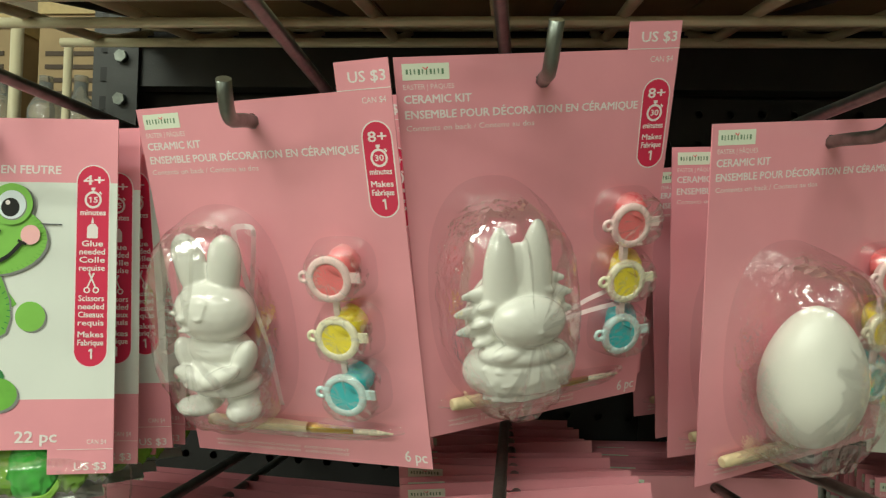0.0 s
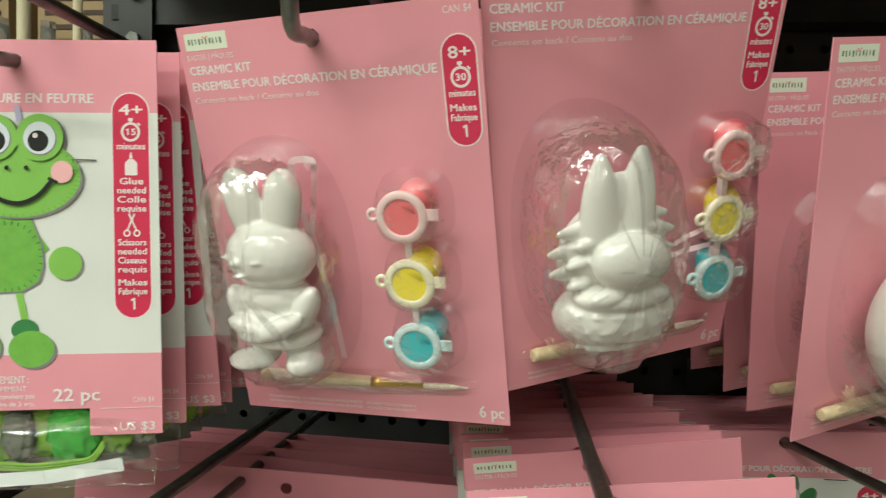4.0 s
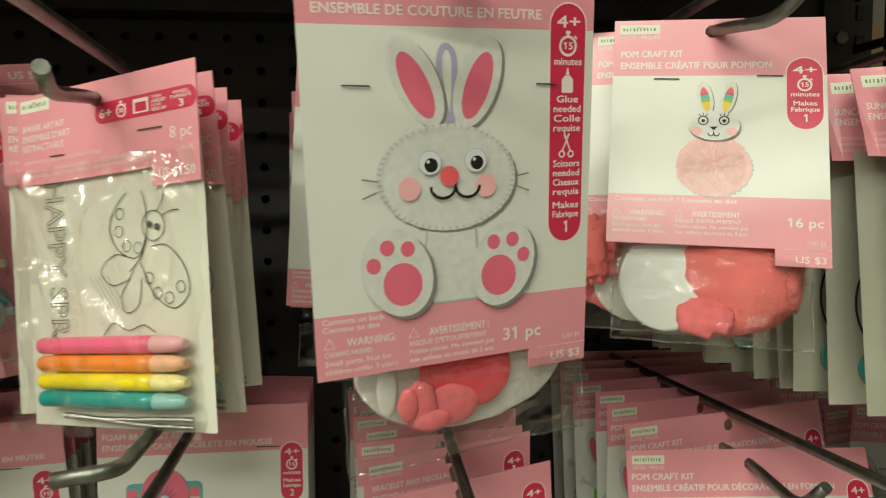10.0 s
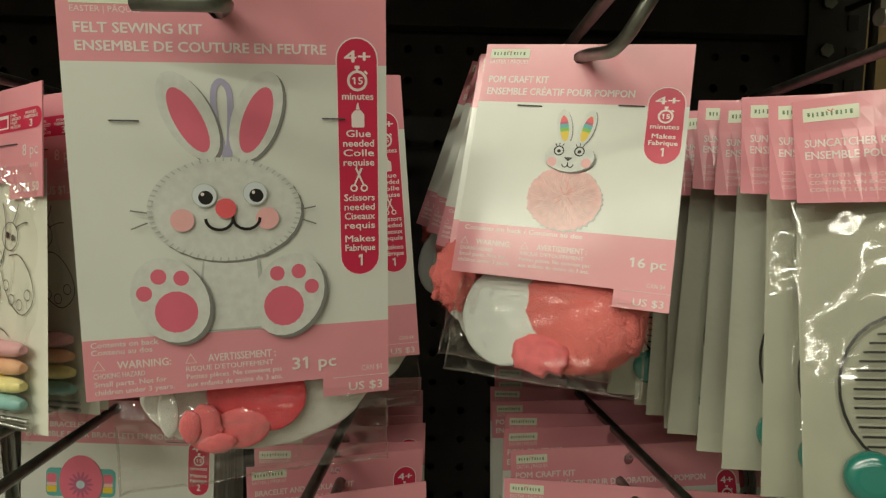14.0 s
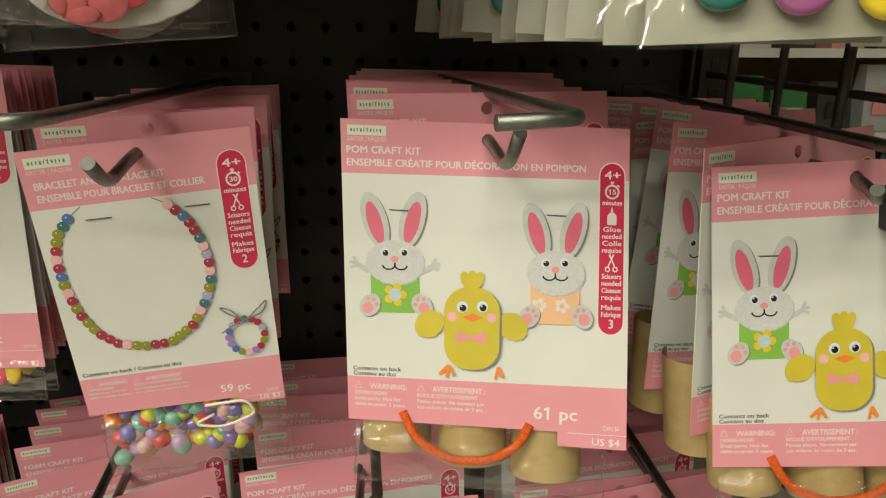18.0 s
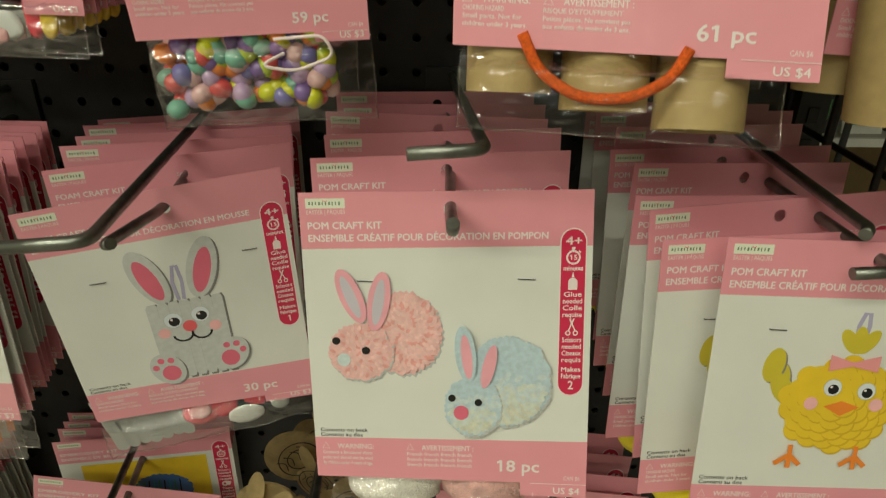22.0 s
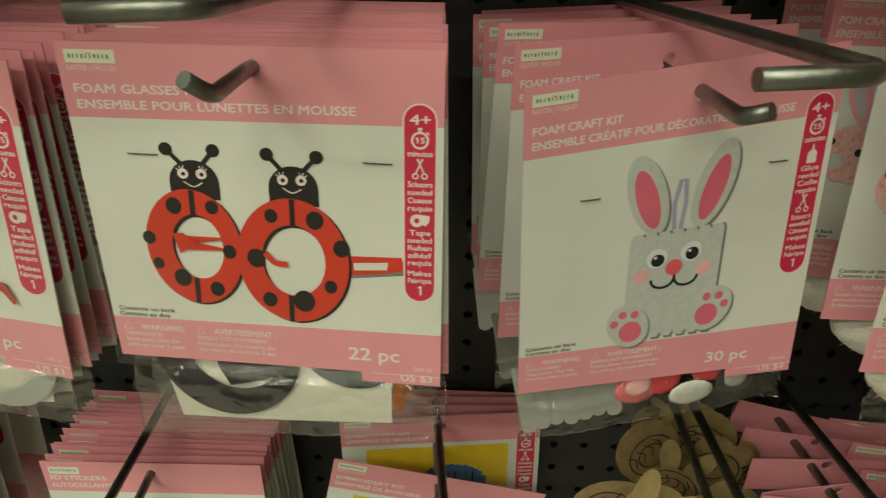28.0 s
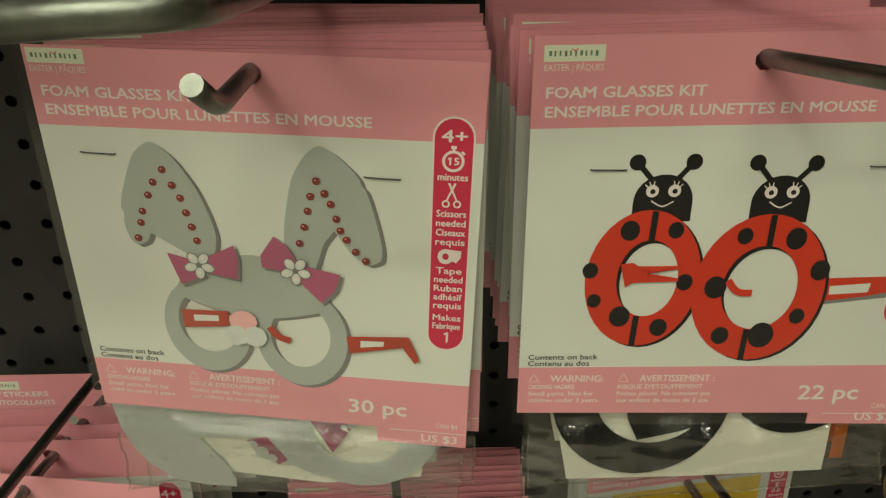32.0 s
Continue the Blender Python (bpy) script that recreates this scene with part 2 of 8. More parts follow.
FELTR = mat("rose_felt", (0.79, 0.17, 0.19), 0.8, vary=0.10, scale=250, bump=0.3, bscale=1500)
FELTG = mat("green_felt", (0.06, 0.36, 0.04), 0.8, vary=0.25, scale=120, bump=0.3, bscale=1500)
FELTD = mat("dark_green_felt", (0.010, 0.13, 0.055), 0.8, vary=0.15, scale=250, bump=0.3, bscale=1500)
FELTL = mat("lime_felt", (0.20, 0.40, 0.035), 0.8, vary=0.12, scale=250, bump=0.3, bscale=1500)
FELTK = mat("grey_green_felt", (0.13, 0.15, 0.11), 0.8, vary=0.12, scale=250, bump=0.3, bscale=1500)
FLUFFC = mat("coral_fluff", (0.75, 0.18, 0.17), 0.95, vary=0.12, scale=40, bump=0.4, bscale=1100)
BEADS_ = [mat("pastel_bead", c, 0.25, vary=0.06, coat=0.4) for c in ((0.55, 0.58, 0.02), (0.62, 0.07, 0.07), (0.16, 0.42, 0.32), (0.72, 0.46, 0.46), (0.46, 0.32, 0.52), (0.17, 0.16, 0.42), (0.40, 0.52, 0.03), (0.20, 0.12, 0.36), (0.80, 0.24, 0.04))]
FLUFFW = mat("white_fluff", (0.78, 0.77, 0.70), 0.95, vary=0.14, scale=120, bump=0.6, bscale=900)
FLUFFP = mat("pink_fluff", (0.78, 0.47, 0.44), 0.95, vary=0.25, scale=150, bump=0.6, bscale=900)
FOAMW = mat("white_foam", (0.66, 0.70, 0.675), 0.7, vary=0.05, bump=0.1)
FOAMK = mat("dark_foam", (0.035, 0.038, 0.038), 0.55, vary=0.15, bump=0.1)
KRAFT = mat("kraft_cardboard", (0.42, 0.31, 0.13), 0.6, vary=0.10, scale=120, bump=0.1)
CHENILLE = mat("orange_chenille", (0.90, 0.14, 0.01), 0.8, vary=0.25, scale=600, bump=0.9, bscale=1600)
PAPER = mat("off_white_sheet", (0.64, 0.645, 0.56), 0.5, vary=0.03)
MKPINK = mat("pink_marker", (0.88, 0.13, 0.27), 0.3, coat=0.3)
MKORANGE = mat("orange_marker", (0.88, 0.26, 0.03), 0.3, coat=0.3)
MKYELLOW = mat("yellow_marker", (0.85, 0.70, 0.01), 0.3, coat=0.3)
MKTEAL = mat("teal_marker", (0.01, 0.30, 0.28), 0.3, coat=0.3)
TIP_P = mat("pale_pink_marker_end", (0.78, 0.40, 0.44), 0.2, vary=0.05)
TIP_O = mat("pale_orange_marker_end", (0.80, 0.44, 0.26), 0.2, vary=0.05)
TIP_Y = mat("pale_yellow_marker_end", (0.78, 0.70, 0.30), 0.2, vary=0.05)
TIP_T = mat("pale_teal_marker_end", (0.24, 0.46, 0.43), 0.2, vary=0.05)
POTTEAL = mat("dark_teal_pot", (0.01, 0.17, 0.14), 0.2, vary=0.05, coat=0.7)
POTMAUVE = mat("purple_pot", (0.36, 0.10, 0.28), 0.2, vary=0.05, coat=0.7)
POTYELLOW = mat("yellow_pot", (0.80, 0.62, 0.02), 0.2, vary=0.05, coat=0.7)
CHAINM = mat("ball_chain_steel", (0.42, 0.42, 0.40), 0.3, 1.0)
FILM = clear_film("clear_bag_film", 0.01, (0.97, 0.97, 0.95), 0.22, 34, 0.06, 1.0, 0.16)
CALMFILM = clear_film("smooth_bag_film", 0.004, (0.97, 0.97, 0.95), 0.10, 26, 0.05, 0.8, 0.05)
SLEEVE = clear_film("thin_clear_sleeve", 0.0, (0.985, 0.98, 0.97), 0.10, 22, 0.06, 0.2)
BAGFILM = clear_film("crumpled_bag_film", 0.012, (0.97, 0.965, 0.95), 0.25, 62, 0.07, 1.0, 0.22)
SEALED = clear_film("sealed_bag_edge", 0.05, (0.93, 0.93, 0.91), 0.5, 120, 0.12, 1.0, 0.3)
# Off-white sheet; shade between the stacked bags is put into its darker colour.
BACKING = mat("shade_darkened_backing_sheet", (0.35, 0.355, 0.285), 0.5, vary=0.04)
BLISTER = clear_film("clear_blister", 0.03, (0.985, 0.97, 0.97), 0.14, 110, 0.035, 1.0, 0.42)
WOODCUT = mat("laser_cut_plywood", (0.50, 0.38, 0.18), 0.6, vary=0.2, scale=90, bump=0.1)
BURNT = mat("burnt_edge", (0.05, 0.03, 0.015), 0.7)
CARPETCARD = mat("kraft_box", (0.30, 0.21, 0.10), 0.7, vary=0.15, scale=15)
DIMBOARD = mat("dark_hardboard", (0.13, 0.10, 0.06), 0.7, vary=0.2, scale=12, bump=0.1)
GLASSJ = mat("pale_glass", (0.72, 0.75, 0.72), 0.08, vary=0.1, scale=20)
GLASSJ.node_tree.nodes["Principled BSDF"].inputs["Transmission Weight"].default_value = 0.85
ORANGERAIL = mat("orange_price_rail", (0.62, 0.10, 0.04), 0.4)
FLOORM = mat("vinyl_floor", (0.30, 0.27, 0.24), 0.4, vary=0.08, scale=4, bump=0.03)
WALLM = mat("store_wall_paint", (0.44, 0.42, 0.35), 0.7, vary=0.04, scale=3)
CEILM = mat("ceiling_tile", (0.66, 0.65, 0.58), 0.8, vary=0.04, scale=5)

# ---- mesh helpers ----


def mesh_of(name, bm, materials, smooth=False):
    me = bpy.data.meshes.new(name)
    bm.to_mesh(me)
    bm.free()
    for m in materials if isinstance(materials, (list, tuple)) else [materials]:
        me.materials.append(m)
    if smooth:
        me.polygons.foreach_set("use_smooth", [True] * len(me.polygons))
    return me


def part(name, bm, material, parent, label="", smooth=False):
    ob = new(name, mesh_of(name, bm, material, smooth))
    ob.parent = parent
    if label:
        tagged(ob, label)
    return ob


def thing(name, m, label, category, group="", kind=""):
    ob = new(name)
    ob.empty_display_size = 0.02
    ob.matrix_world = m
    return tagged(ob, label, category, group, kind)


def box(bm, x0, y0, z0, x1, y1, z1, mi=0):
    v = [bm.verts.new(c) for c in ((x0, y0, z0), (x1, y0, z0), (x1, y1, z0), (x0, y1, z0), (x0, y0, z1), (x1, y0, z1), (x1, y1, z1), (x0, y1, z1))]
    for q in ((0, 3, 2, 1), (4, 5, 6, 7), (0, 1, 5, 4), (1, 2, 6, 5), (2, 3, 7, 6), (3, 0, 4, 7)):
        f = bm.faces.new([v[i] for i in q])
        f.material_index = mi
    return v


def tube(bm, pts, r, n=10, mi=0, caps=True, taper=None):
    """A round bar along a line of points."""
    pts = [Vector(p) for p in pts]
    rings, up = [], None
    for i, p in enumerate(pts):
        d = (pts[min(i + 1, len(pts) - 1)] - pts[max(i - 1, 0)]).normalized()
        if up is None:
            up = d.orthogonal().normalized()
        up = (up - d * up.dot(d)).normalized()
        side = d.cross(up)
        rr = r if taper is None else r * taper[i]
        rings.append([bm.verts.new(p + (up * math.cos(a) + side * math.sin(a)) * rr) for a in [2 * math.pi * k / n for k in range(n)]])
    for a, b in zip(rings, rings[1:]):
        for k in range(n):
            f = bm.faces.new((a[k], a[(k + 1) % n], b[(k + 1) % n], b[k]))
            f.material_index, f.smooth = mi, True
    if caps:
        for ring, flip in ((rings[0], True), (rings[-1], False)):
            f = bm.faces.new(ring[::-1] if flip else ring)
            f.material_index = mi


def rounded(pts, r, n=5):
    """A line of points with its corners turned into arcs."""
    pts = [Vector(p) for p in pts]
    out = [pts[0]]
    for a, b, c in zip(pts, pts[1:], pts[2:]):
        u, w = (a - b), (c - b)
        k = min(r, u.length * 0.45, w.length * 0.45)
        p, q = b + u.normalized() * k, b + w.normalized() * k
        for i in range(n + 1):
            t = i / n
            out.append(p * (1 - t) ** 2 + b * 2 * t * (1 - t) + q * t * t)
    out.append(pts[-1])
    return out


def ball(bm, c, r, sub=2, mi=0, noise_amp=0.0, seed=0, squash=(1, 1, 1), rot=None):
    made = bmesh.ops.create_icosphere(bm, subdivisions=sub, radius=1.0)["verts"]
    for v in made:
        d = v.co.normalized()
        k = 1 + (noise_amp * noise.noise(d * 4.0 + Vector((seed, 0, 0))) if noise_amp else 0)
        p = Vector((d.x * squash[0], d.y * squash[1], d.z * squash[2])) * r * k
        v.co = Vector(c) + (rot @ p if rot else p)
    for f in {f for v in made for f in v.link_faces}:
        f.material_index, f.smooth = mi, True
    return made


LETTERS = {}


def flag_ones(co, fs):
    """Gives each upright stroke that stands for a figure one its slanting flag."""
    root = list(range(len(co)))

    def top(i):
        while root[i] != i:
            i = root[i]
        return i

    for f in fs:
        for i in f[1:]:
            root[top(i)] = top(f[0])
    glyphs = {}
    for i in range(len(co)):
        glyphs.setdefault(top(i), []).append(co[i])
    high = max(c[1] for c in co)
    for pts in glyphs.values():
        x0, x1, y0, y1 = min(p[0] for p in pts), max(p[0] for p in pts), min(p[1] for p in pts), max(p[1] for p in pts)
        if x1 - x0 < 0.26 * (y1 - y0) and y1 > 0.85 * high and y0 < 0.15:
            n = len(co)
            co += [(x0 + 0.03, y1), (x0 - 0.19, y1 - 0.13), (x0 - 0.19, y1 - 0.27), (x0 + 0.03, y1 - 0.16)]
            fs.append((n, n + 1, n + 2, n + 3))


def letters(text, bold):
    """Vertices and faces of a line of type, 1 high capitals, starting at 0."""
    key = (text, bold)
    if key not in LETTERS:
        cu = bpy.data.curves.new("type", "FONT")
        cu.body, cu.resolution_u, cu.size = text, 2, 1.0
        cu.offset = bold
        ob = bpy.data.objects.new("type", cu)
        me = bpy.data.meshes.new_from_object(ob)
        co = [(v.co.x / 0.7, v.co.y / 0.7) for v in me.vertices]
        fs = [tuple(p.vertices) for p in me.polygons]
        if "1" in text and not set(text) & set("Il|i"):
            flag_ones(co, fs)
        x0 = min((c[0] for c in co), default=0)
        LETTERS[key] = ([(x - x0, y) for x, y in co], fs, max((c[0] for c in co), default=0) - x0)
        bpy.data.objects.remove(ob)
        bpy.data.curves.remove(cu)
        bpy.data.meshes.remove(me)
    return LETTERS[key]


class Sheet:
    """A hanging card: places on it run from 0 to 100 across and in the same unit down, and its four corners may be warped."""

    def __init__(self, w, h, hole, warp=None):
        self.w, self.h, self.hole = w, h, hole
        self.tall = 100 * h / w
        self.warp = [Vector(warp[3 * i : 3 * i + 3]) if warp else Vector() for i in range(4)]
        self.home = self.flat(*hole)

    def flat(self, a, b):
        u, v = a / 100, b / self.tall
        p = Vector(((u - 0.5) * self.w, 0, -v * self.h))
        w = self.warp
        cu, cv = min(max(u, -0.1), 1.1), min(max(v, -0.1), 1.15)
        return p + w[0] * ((1 - cu) * (1 - cv)) + w[1] * (cu * (1 - cv)) + w[2] * (cu * cv) + w[3] * ((1 - cu) * cv)

    def at(self, a, b, d=0.0):
        """Local place, d metres in front of the card, from its hang hole."""
        return self.flat(a, b) - self.home - Vector((0, d, 0))


class Ink:
    """Flat printed shapes on a sheet, each laid a hair above the last."""

    def __init__(self, sheet, base=0.00009):
        self.s, self.bm, self.mats, self.d, self.step = sheet, bmesh.new(), [], base, 0.000010

    def mi(self, m):
        if m not in self.mats:
            self.mats.append(m)
        return self.mats.index(m)

    def up(self):
        self.d += self.step
        return self.d

    def split(self, pts, most, closed):
        """Cuts long straight stretches, so that they follow the warped card."""
        out = []
        for p, q in zip(pts, pts[1:] + pts[:1] if closed else pts[1:]):
            n = max(1, math.ceil(math.hypot(q[0] - p[0], q[1] - p[1]) / most))
            out += [(p[0] + (q[0] - p[0]) * k / n, p[1] + (q[1] - p[1]) * k / n) for k in range(n)]
        return out if closed else out + [pts[-1]]

    def poly(self, m, pts, d=None):
        d = self.up() if d is None else d
        n = len(pts)
        ca, cb = sum(p[0] for p in pts) / n, sum(p[1] for p in pts) / n
        reach = max(math.hypot(p[0] - ca, p[1] - cb) for p in pts)
        if reach > 6:
            pts = self.split(pts, 5.0, True)
            n = len(pts)
        c = self.bm.verts.new(self.s.at(ca, cb, d))
        inner, steps = None, 1 if reach < 3 else 2 if reach < 7 else 4 if reach < 16 else 7
        for k in range(1, steps + 1):
            r = k / steps
            vs = [self.bm.verts.new(self.s.at(ca + (a - ca) * r, cb + (b - cb) * r, d)) for a, b in pts]
            for i in range(n):
                j = (i + 1) % n
                self.bm.faces.new((c, vs[i], vs[j]) if inner is None else (inner[i], vs[i], vs[j], inner[j])).material_index = self.mi(m)
            inner = vs

    def el(self, m, a, b, ra, rb=None, turn=0.0, n=26):
        rb = rb or ra
        c, s = math.cos(radians(turn)), math.sin(radians(turn))
        self.poly(m, [(a + ra * math.cos(t) * c - rb * math.sin(t) * s, b + ra * math.cos(t) * s + rb * math.sin(t) * c) for t in [2 * math.pi * k / n for k in range(n)]])

    def blob(self, m, a, b, ra, rb, rough=0.06, freq=3.0, n=60, turn=0.0, seed=0.0):
        """A furry or torn outline."""
        c, s = math.cos(radians(turn)), math.sin(radians(turn))
        pts = []
        for k in range(n):
            t = 2 * math.pi * k / n
            q = 1 + rough * noise.noise(Vector((math.cos(t) * freq, math.sin(t) * freq, seed))) + rough * 0.22 * (1 if k % 2 else -1) + rough * 0.45 * noise.noise(Vector((k * 0.9, seed, 3.0)))
            x, y = ra * q * math.cos(t), rb * q * math.sin(t)
            pts.append((a + x * c - y * s, b + x * s + y * c))
        self.poly(m, pts)

    def ring(self, m, a, b, ra, rb, ia, ib, ira, irb, turn=0.0, n=36):
        d = self.up()
        c, s = math.cos(radians(turn)), math.sin(radians(turn))
        o, i = [], []
        for k in range(n):
            t = 2 * math.pi * k / n
            x, y = ra * math.cos(t), rb * math.sin(t)
            o.append(self.bm.verts.new(self.s.at(a + x * c - y * s, b + x * s + y * c, d)))
            x, y = ira * math.cos(t), irb * math.sin(t)
            i.append(self.bm.verts.new(self.s.at(ia + x * c - y * s, ib + x * s + y * c, d)))
        for k in range(n):
            j = (k + 1) % n
            self.bm.faces.new((o[k], o[j], i[j], i[k])).material_index = self.mi(m)

    def rect(self, m, a0, b0, a1, b1, r=0.0):
        if r <= 0:
            self.poly(m, [(a0, b0), (a1, b0), (a1, b1), (a0, b1)])
            return
        pts = []
        for ca, cb, s in ((a1 - r, b0 + r, -90), (a1 - r, b1 - r, 0), (a0 + r, b1 - r, 90), (a0 + r, b0 + r, 180)):
            for k in range(7):
                t = radians(s + 15 * k)
                pts.append((ca + r * math.cos(t), cb + r * math.sin(t)))
        self.poly(m, pts)

    def line(self, m, pts, w, closed=False):
        d = self.up()
        pts = self.split(list(pts), 5.0, closed)
        n = len(pts)
        left, right = [], []
        for i in range(n):
            p, q = (pts[i - 1] if i or closed else pts[0]), (pts[(i + 1) % n] if i < n - 1 or closed else pts[-1])
            dx, dy = q[0] - p[0], q[1] - p[1]
            k = math.hypot(dx, dy) or 1
            nx, ny = -dy / k * w / 2, dx / k * w / 2
            left.append(self.bm.verts.new(self.s.at(pts[i][0] + nx, pts[i][1] + ny, d)))
            right.append(self.bm.verts.new(self.s.at(pts[i][0] - nx, pts[i][1] - ny, d)))
        for i in range(n if closed else n - 1):
            j = (i + 1) % n
            self.bm.faces.new((left[i], left[j], right[j], right[i])).material_index = self.mi(m)

    def curve(self, m, pts, w, closed=False, steps=6):
        """A smooth line through points."""
        out, n = [], len(pts)
        for i in range(n if closed else n - 1):
            p0, p1, p2, p3 = (pts[(i - 1) % n] if closed or i else pts[0]), pts[i], pts[(i + 1) % n], (pts[(i + 2) % n] if closed or i < n - 2 else pts[-1])
            for k in range(steps):
                t = k / steps
                out.append(tuple(0.5 * (2 * p1[j] + (p2[j] - p0[j]) * t + (2 * p0[j] - 5 * p1[j] + 4 * p2[j] - p3[j]) * t * t + (3 * p1[j] - p0[j] - 3 * p2[j] + p3[j]) * t**3) for j in (0, 1)))
        if not closed:
            out.append(pts[-1])
        self.line(m, out, w, closed)
        return out

    def type(self, m, text, a, b, high, width=None, align="l", bold=0.0, turn=0.0, d=None):
        """A line of type with its baseline at b; width squeezes it to fit, bold prints it twice."""
        if bold > 0.01:
            e = high * (0.03 + bold)
            for u, v in ((0, -0.35), (1, -0.35)):
                self.type(m, text, a + e * (u * math.cos(radians(turn)) - v * math.sin(radians(turn))), b + e * (u * math.sin(radians(turn)) + v * math.cos(radians(turn))), high, width, align, 0.0, turn, d)
            a, b = a + e * (0.5 * math.cos(radians(turn)) - 0.35 * math.sin(radians(turn))), b + e * (0.5 * math.sin(radians(turn)) + 0.35 * math.cos(radians(turn)))
        co, fs, wide = letters(text, 0.0)
        if not co:
            return
        if d is None:
            self.d += 0.000005
            d = self.d
        sx = (width / wide) if width else high * 0.95
        off = {"l": 0, "c": -wide * sx / 2, "r": -wide * sx}[align]
        c, s = math.cos(radians(turn)), math.sin(radians(turn))
        vs = []
        for x, y in co:
            p, q = off + x * sx, -y * high
            vs.append(self.bm.verts.new(self.s.at(a + p * c - q * s, b + p * s + q * c, d)))
        for f in fs:
            try:
                self.bm.faces.new([vs[i] for i in f]).material_index = self.mi(m)
            except ValueError:
                pass

    def hollow(self, m, text, a, b, high, width, w, turn=0.0):
        """A line of type drawn as thin outlines."""
        co, fs, wide = letters(text, 0.0)
        c, s = math.cos(radians(turn)), math.sin(radians(turn))
        count = {}
        for f in fs:
            for i, j in zip(f, f[1:] + f[:1]):
                count[min(i, j), max(i, j)] = count.get((min(i, j), max(i, j)), 0) + 1
        spot = lambda i: (a + co[i][0] * width / wide * c + co[i][1] * high * s, b + co[i][0] * width / wide * s - co[i][1] * high * c)
        step, self.step = self.step, 0.0
        for (i, j), n in count.items():
            if n == 1:
                self.line(m, [spot(i), spot(j)], w)
        self.step = step

    def done(self, name, parent, label=""):
        return part(name, self.bm, self.mats, parent, label)

# ---- setting ----


def solid(name, x0, y0, z0, x1, y1, z1, material, label, category):
    bm = bmesh.new()
    box(bm, x0, y0, z0, x1, y1, z1)
    return tagged(new(name, mesh_of(name, bm, material)), label, category, kind="structure")


solid("floor", -3.2, -5.2, -0.06, 4.0, 3.0, 0.0, FLOORM, "speckled beige vinyl floor of the shop aisle", "floor")
solid("ceiling", -3.2, -5.2, 3.3, 4.0, 3.0, 3.36, CEILM, "off-white ceiling of the shop", "ceiling")
solid("wall_south", -3.2, -5.26, 0.0, 4.0, -5.2, 3.3, WALLM, "plain beige shop wall behind the aisle", "wall")
solid("wall_north", -3.2, 3.0, 0.0, 4.0, 3.06, 3.3, WALLM, "plain beige shop wall behind the shelving", "wall")
solid("wall_west", -3.26, -5.26, 0.0, -3.2, 3.06, 3.3, WALLM, "plain beige shop wall", "wall")
solid("wall_east", 4.0, -5.26, 0.0, 4.06, 3.06, 3.3, WALLM, "plain beige shop wall", "wall")

LEFT, RIGHT, PITCH = -0.175, 0.985, 0.0254


def perforated_panel():
    """The black metal back panel with its round holes on a one-inch grid, cut through."""
    bm = bmesh.new()
    x0, z0 = LEFT + 0.012, 0.62
    nx, nz = int((RIGHT - 0.012 - x0) / PITCH), 40
    ang = [radians(45 * k + 22.5) for k in range(8)]
    corner = {}

    def cv(i, j):
        if (i, j) not in corner:
            corner[i, j] = bm.verts.new((x0 + i * PITCH, BACK, z0 + j * PITCH))
        return corner[i, j]

    for i in range(nx):
        for j in range(nz):
            q = [cv(i + 1, j + 1), cv(i, j + 1), cv(i, j), cv(i + 1, j)]
            cx, cz = x0 + (i + 0.5) * PITCH, z0 + (j + 0.5) * PITCH
            h = [bm.verts.new((cx + 0.0036 * math.cos(a), BACK, cz + 0.0036 * math.sin(a))) for a in ang]
            g = [bm.verts.new((v.co.x, BACK + 0.002, v.co.z)) for v in h]
            for k in range(4):
                bm.faces.new((q[k], q[(k + 1) % 4], h[(2 * k + 2) % 8], h[(2 * k + 1) % 8]))
                bm.faces.new((q[k], h[(2 * k + 1) % 8], h[2 * k]))
            for k in range(8):
                bm.faces.new((h[k], h[(k + 1) % 8], g[(k + 1) % 8], g[k]))
    ob = new("back_panel", mesh_of("back_panel", bm, PEGBLACK))
    return tagged(ob, "black perforated metal back panel of the shelf bay", "panel", kind="structure")


perforated_panel()
solid("wall_panel_back", LEFT - 0.02, BACK + 0.02, 0.0, RIGHT + 0.02, BACK + 0.03, 2.1, PEGBLACK, "black sheet steel behind the perforated panel", "panel")
solid("lower_panel", LEFT, BACK, 0.02, RIGHT, BACK + 0.004, 0.618, PEGBLACK, "black lower back panel of the shelf bay", "panel")


def top_beam():
    th = thing("shelf_beam", Matrix(), "dark steel channel beam along the top of the black panel", "beam")
    bm = bmesh.new()
    box(bm, LEFT + 0.02, BACK - 0.022, 1.638, RIGHT - 0.02, BACK - 0.002, 1.678)
    box(bm, LEFT + 0.02, BACK - 0.030, 1.674, RIGHT - 0.02, BACK - 0.0225, 1.679)
    part("beam", bm, DARKSTEEL, th)
    for x in (LEFT + 0.004, RIGHT - 0.032):
        bm = bmesh.new()
        box(bm, x, BACK - 0.026, 1.60, x + 0.028, BACK - 0.0235, 1.70)
        br = part("end_bracket", bm, DARKSTEEL, th, "grey steel end bracket with bolts")
        for z in (1.625, 1.662):
            bm = bmesh.new()
            tube(bm, [(x + 0.014, BACK - 0.027, z), (x + 0.014, BACK - 0.031, z)], 0.0055, 6)
            part("bolt", bm, STEEL, br)
    for x in (0.16, 0.47, 0.79):
        bm = bmesh.new()
        tube(bm, [(x, BACK - 0.0225, 1.655), (x, BACK - 0.0275, 1.655)], 0.004, 8)
        part("bolt", bm, DARKSTEEL, th)


top_beam()


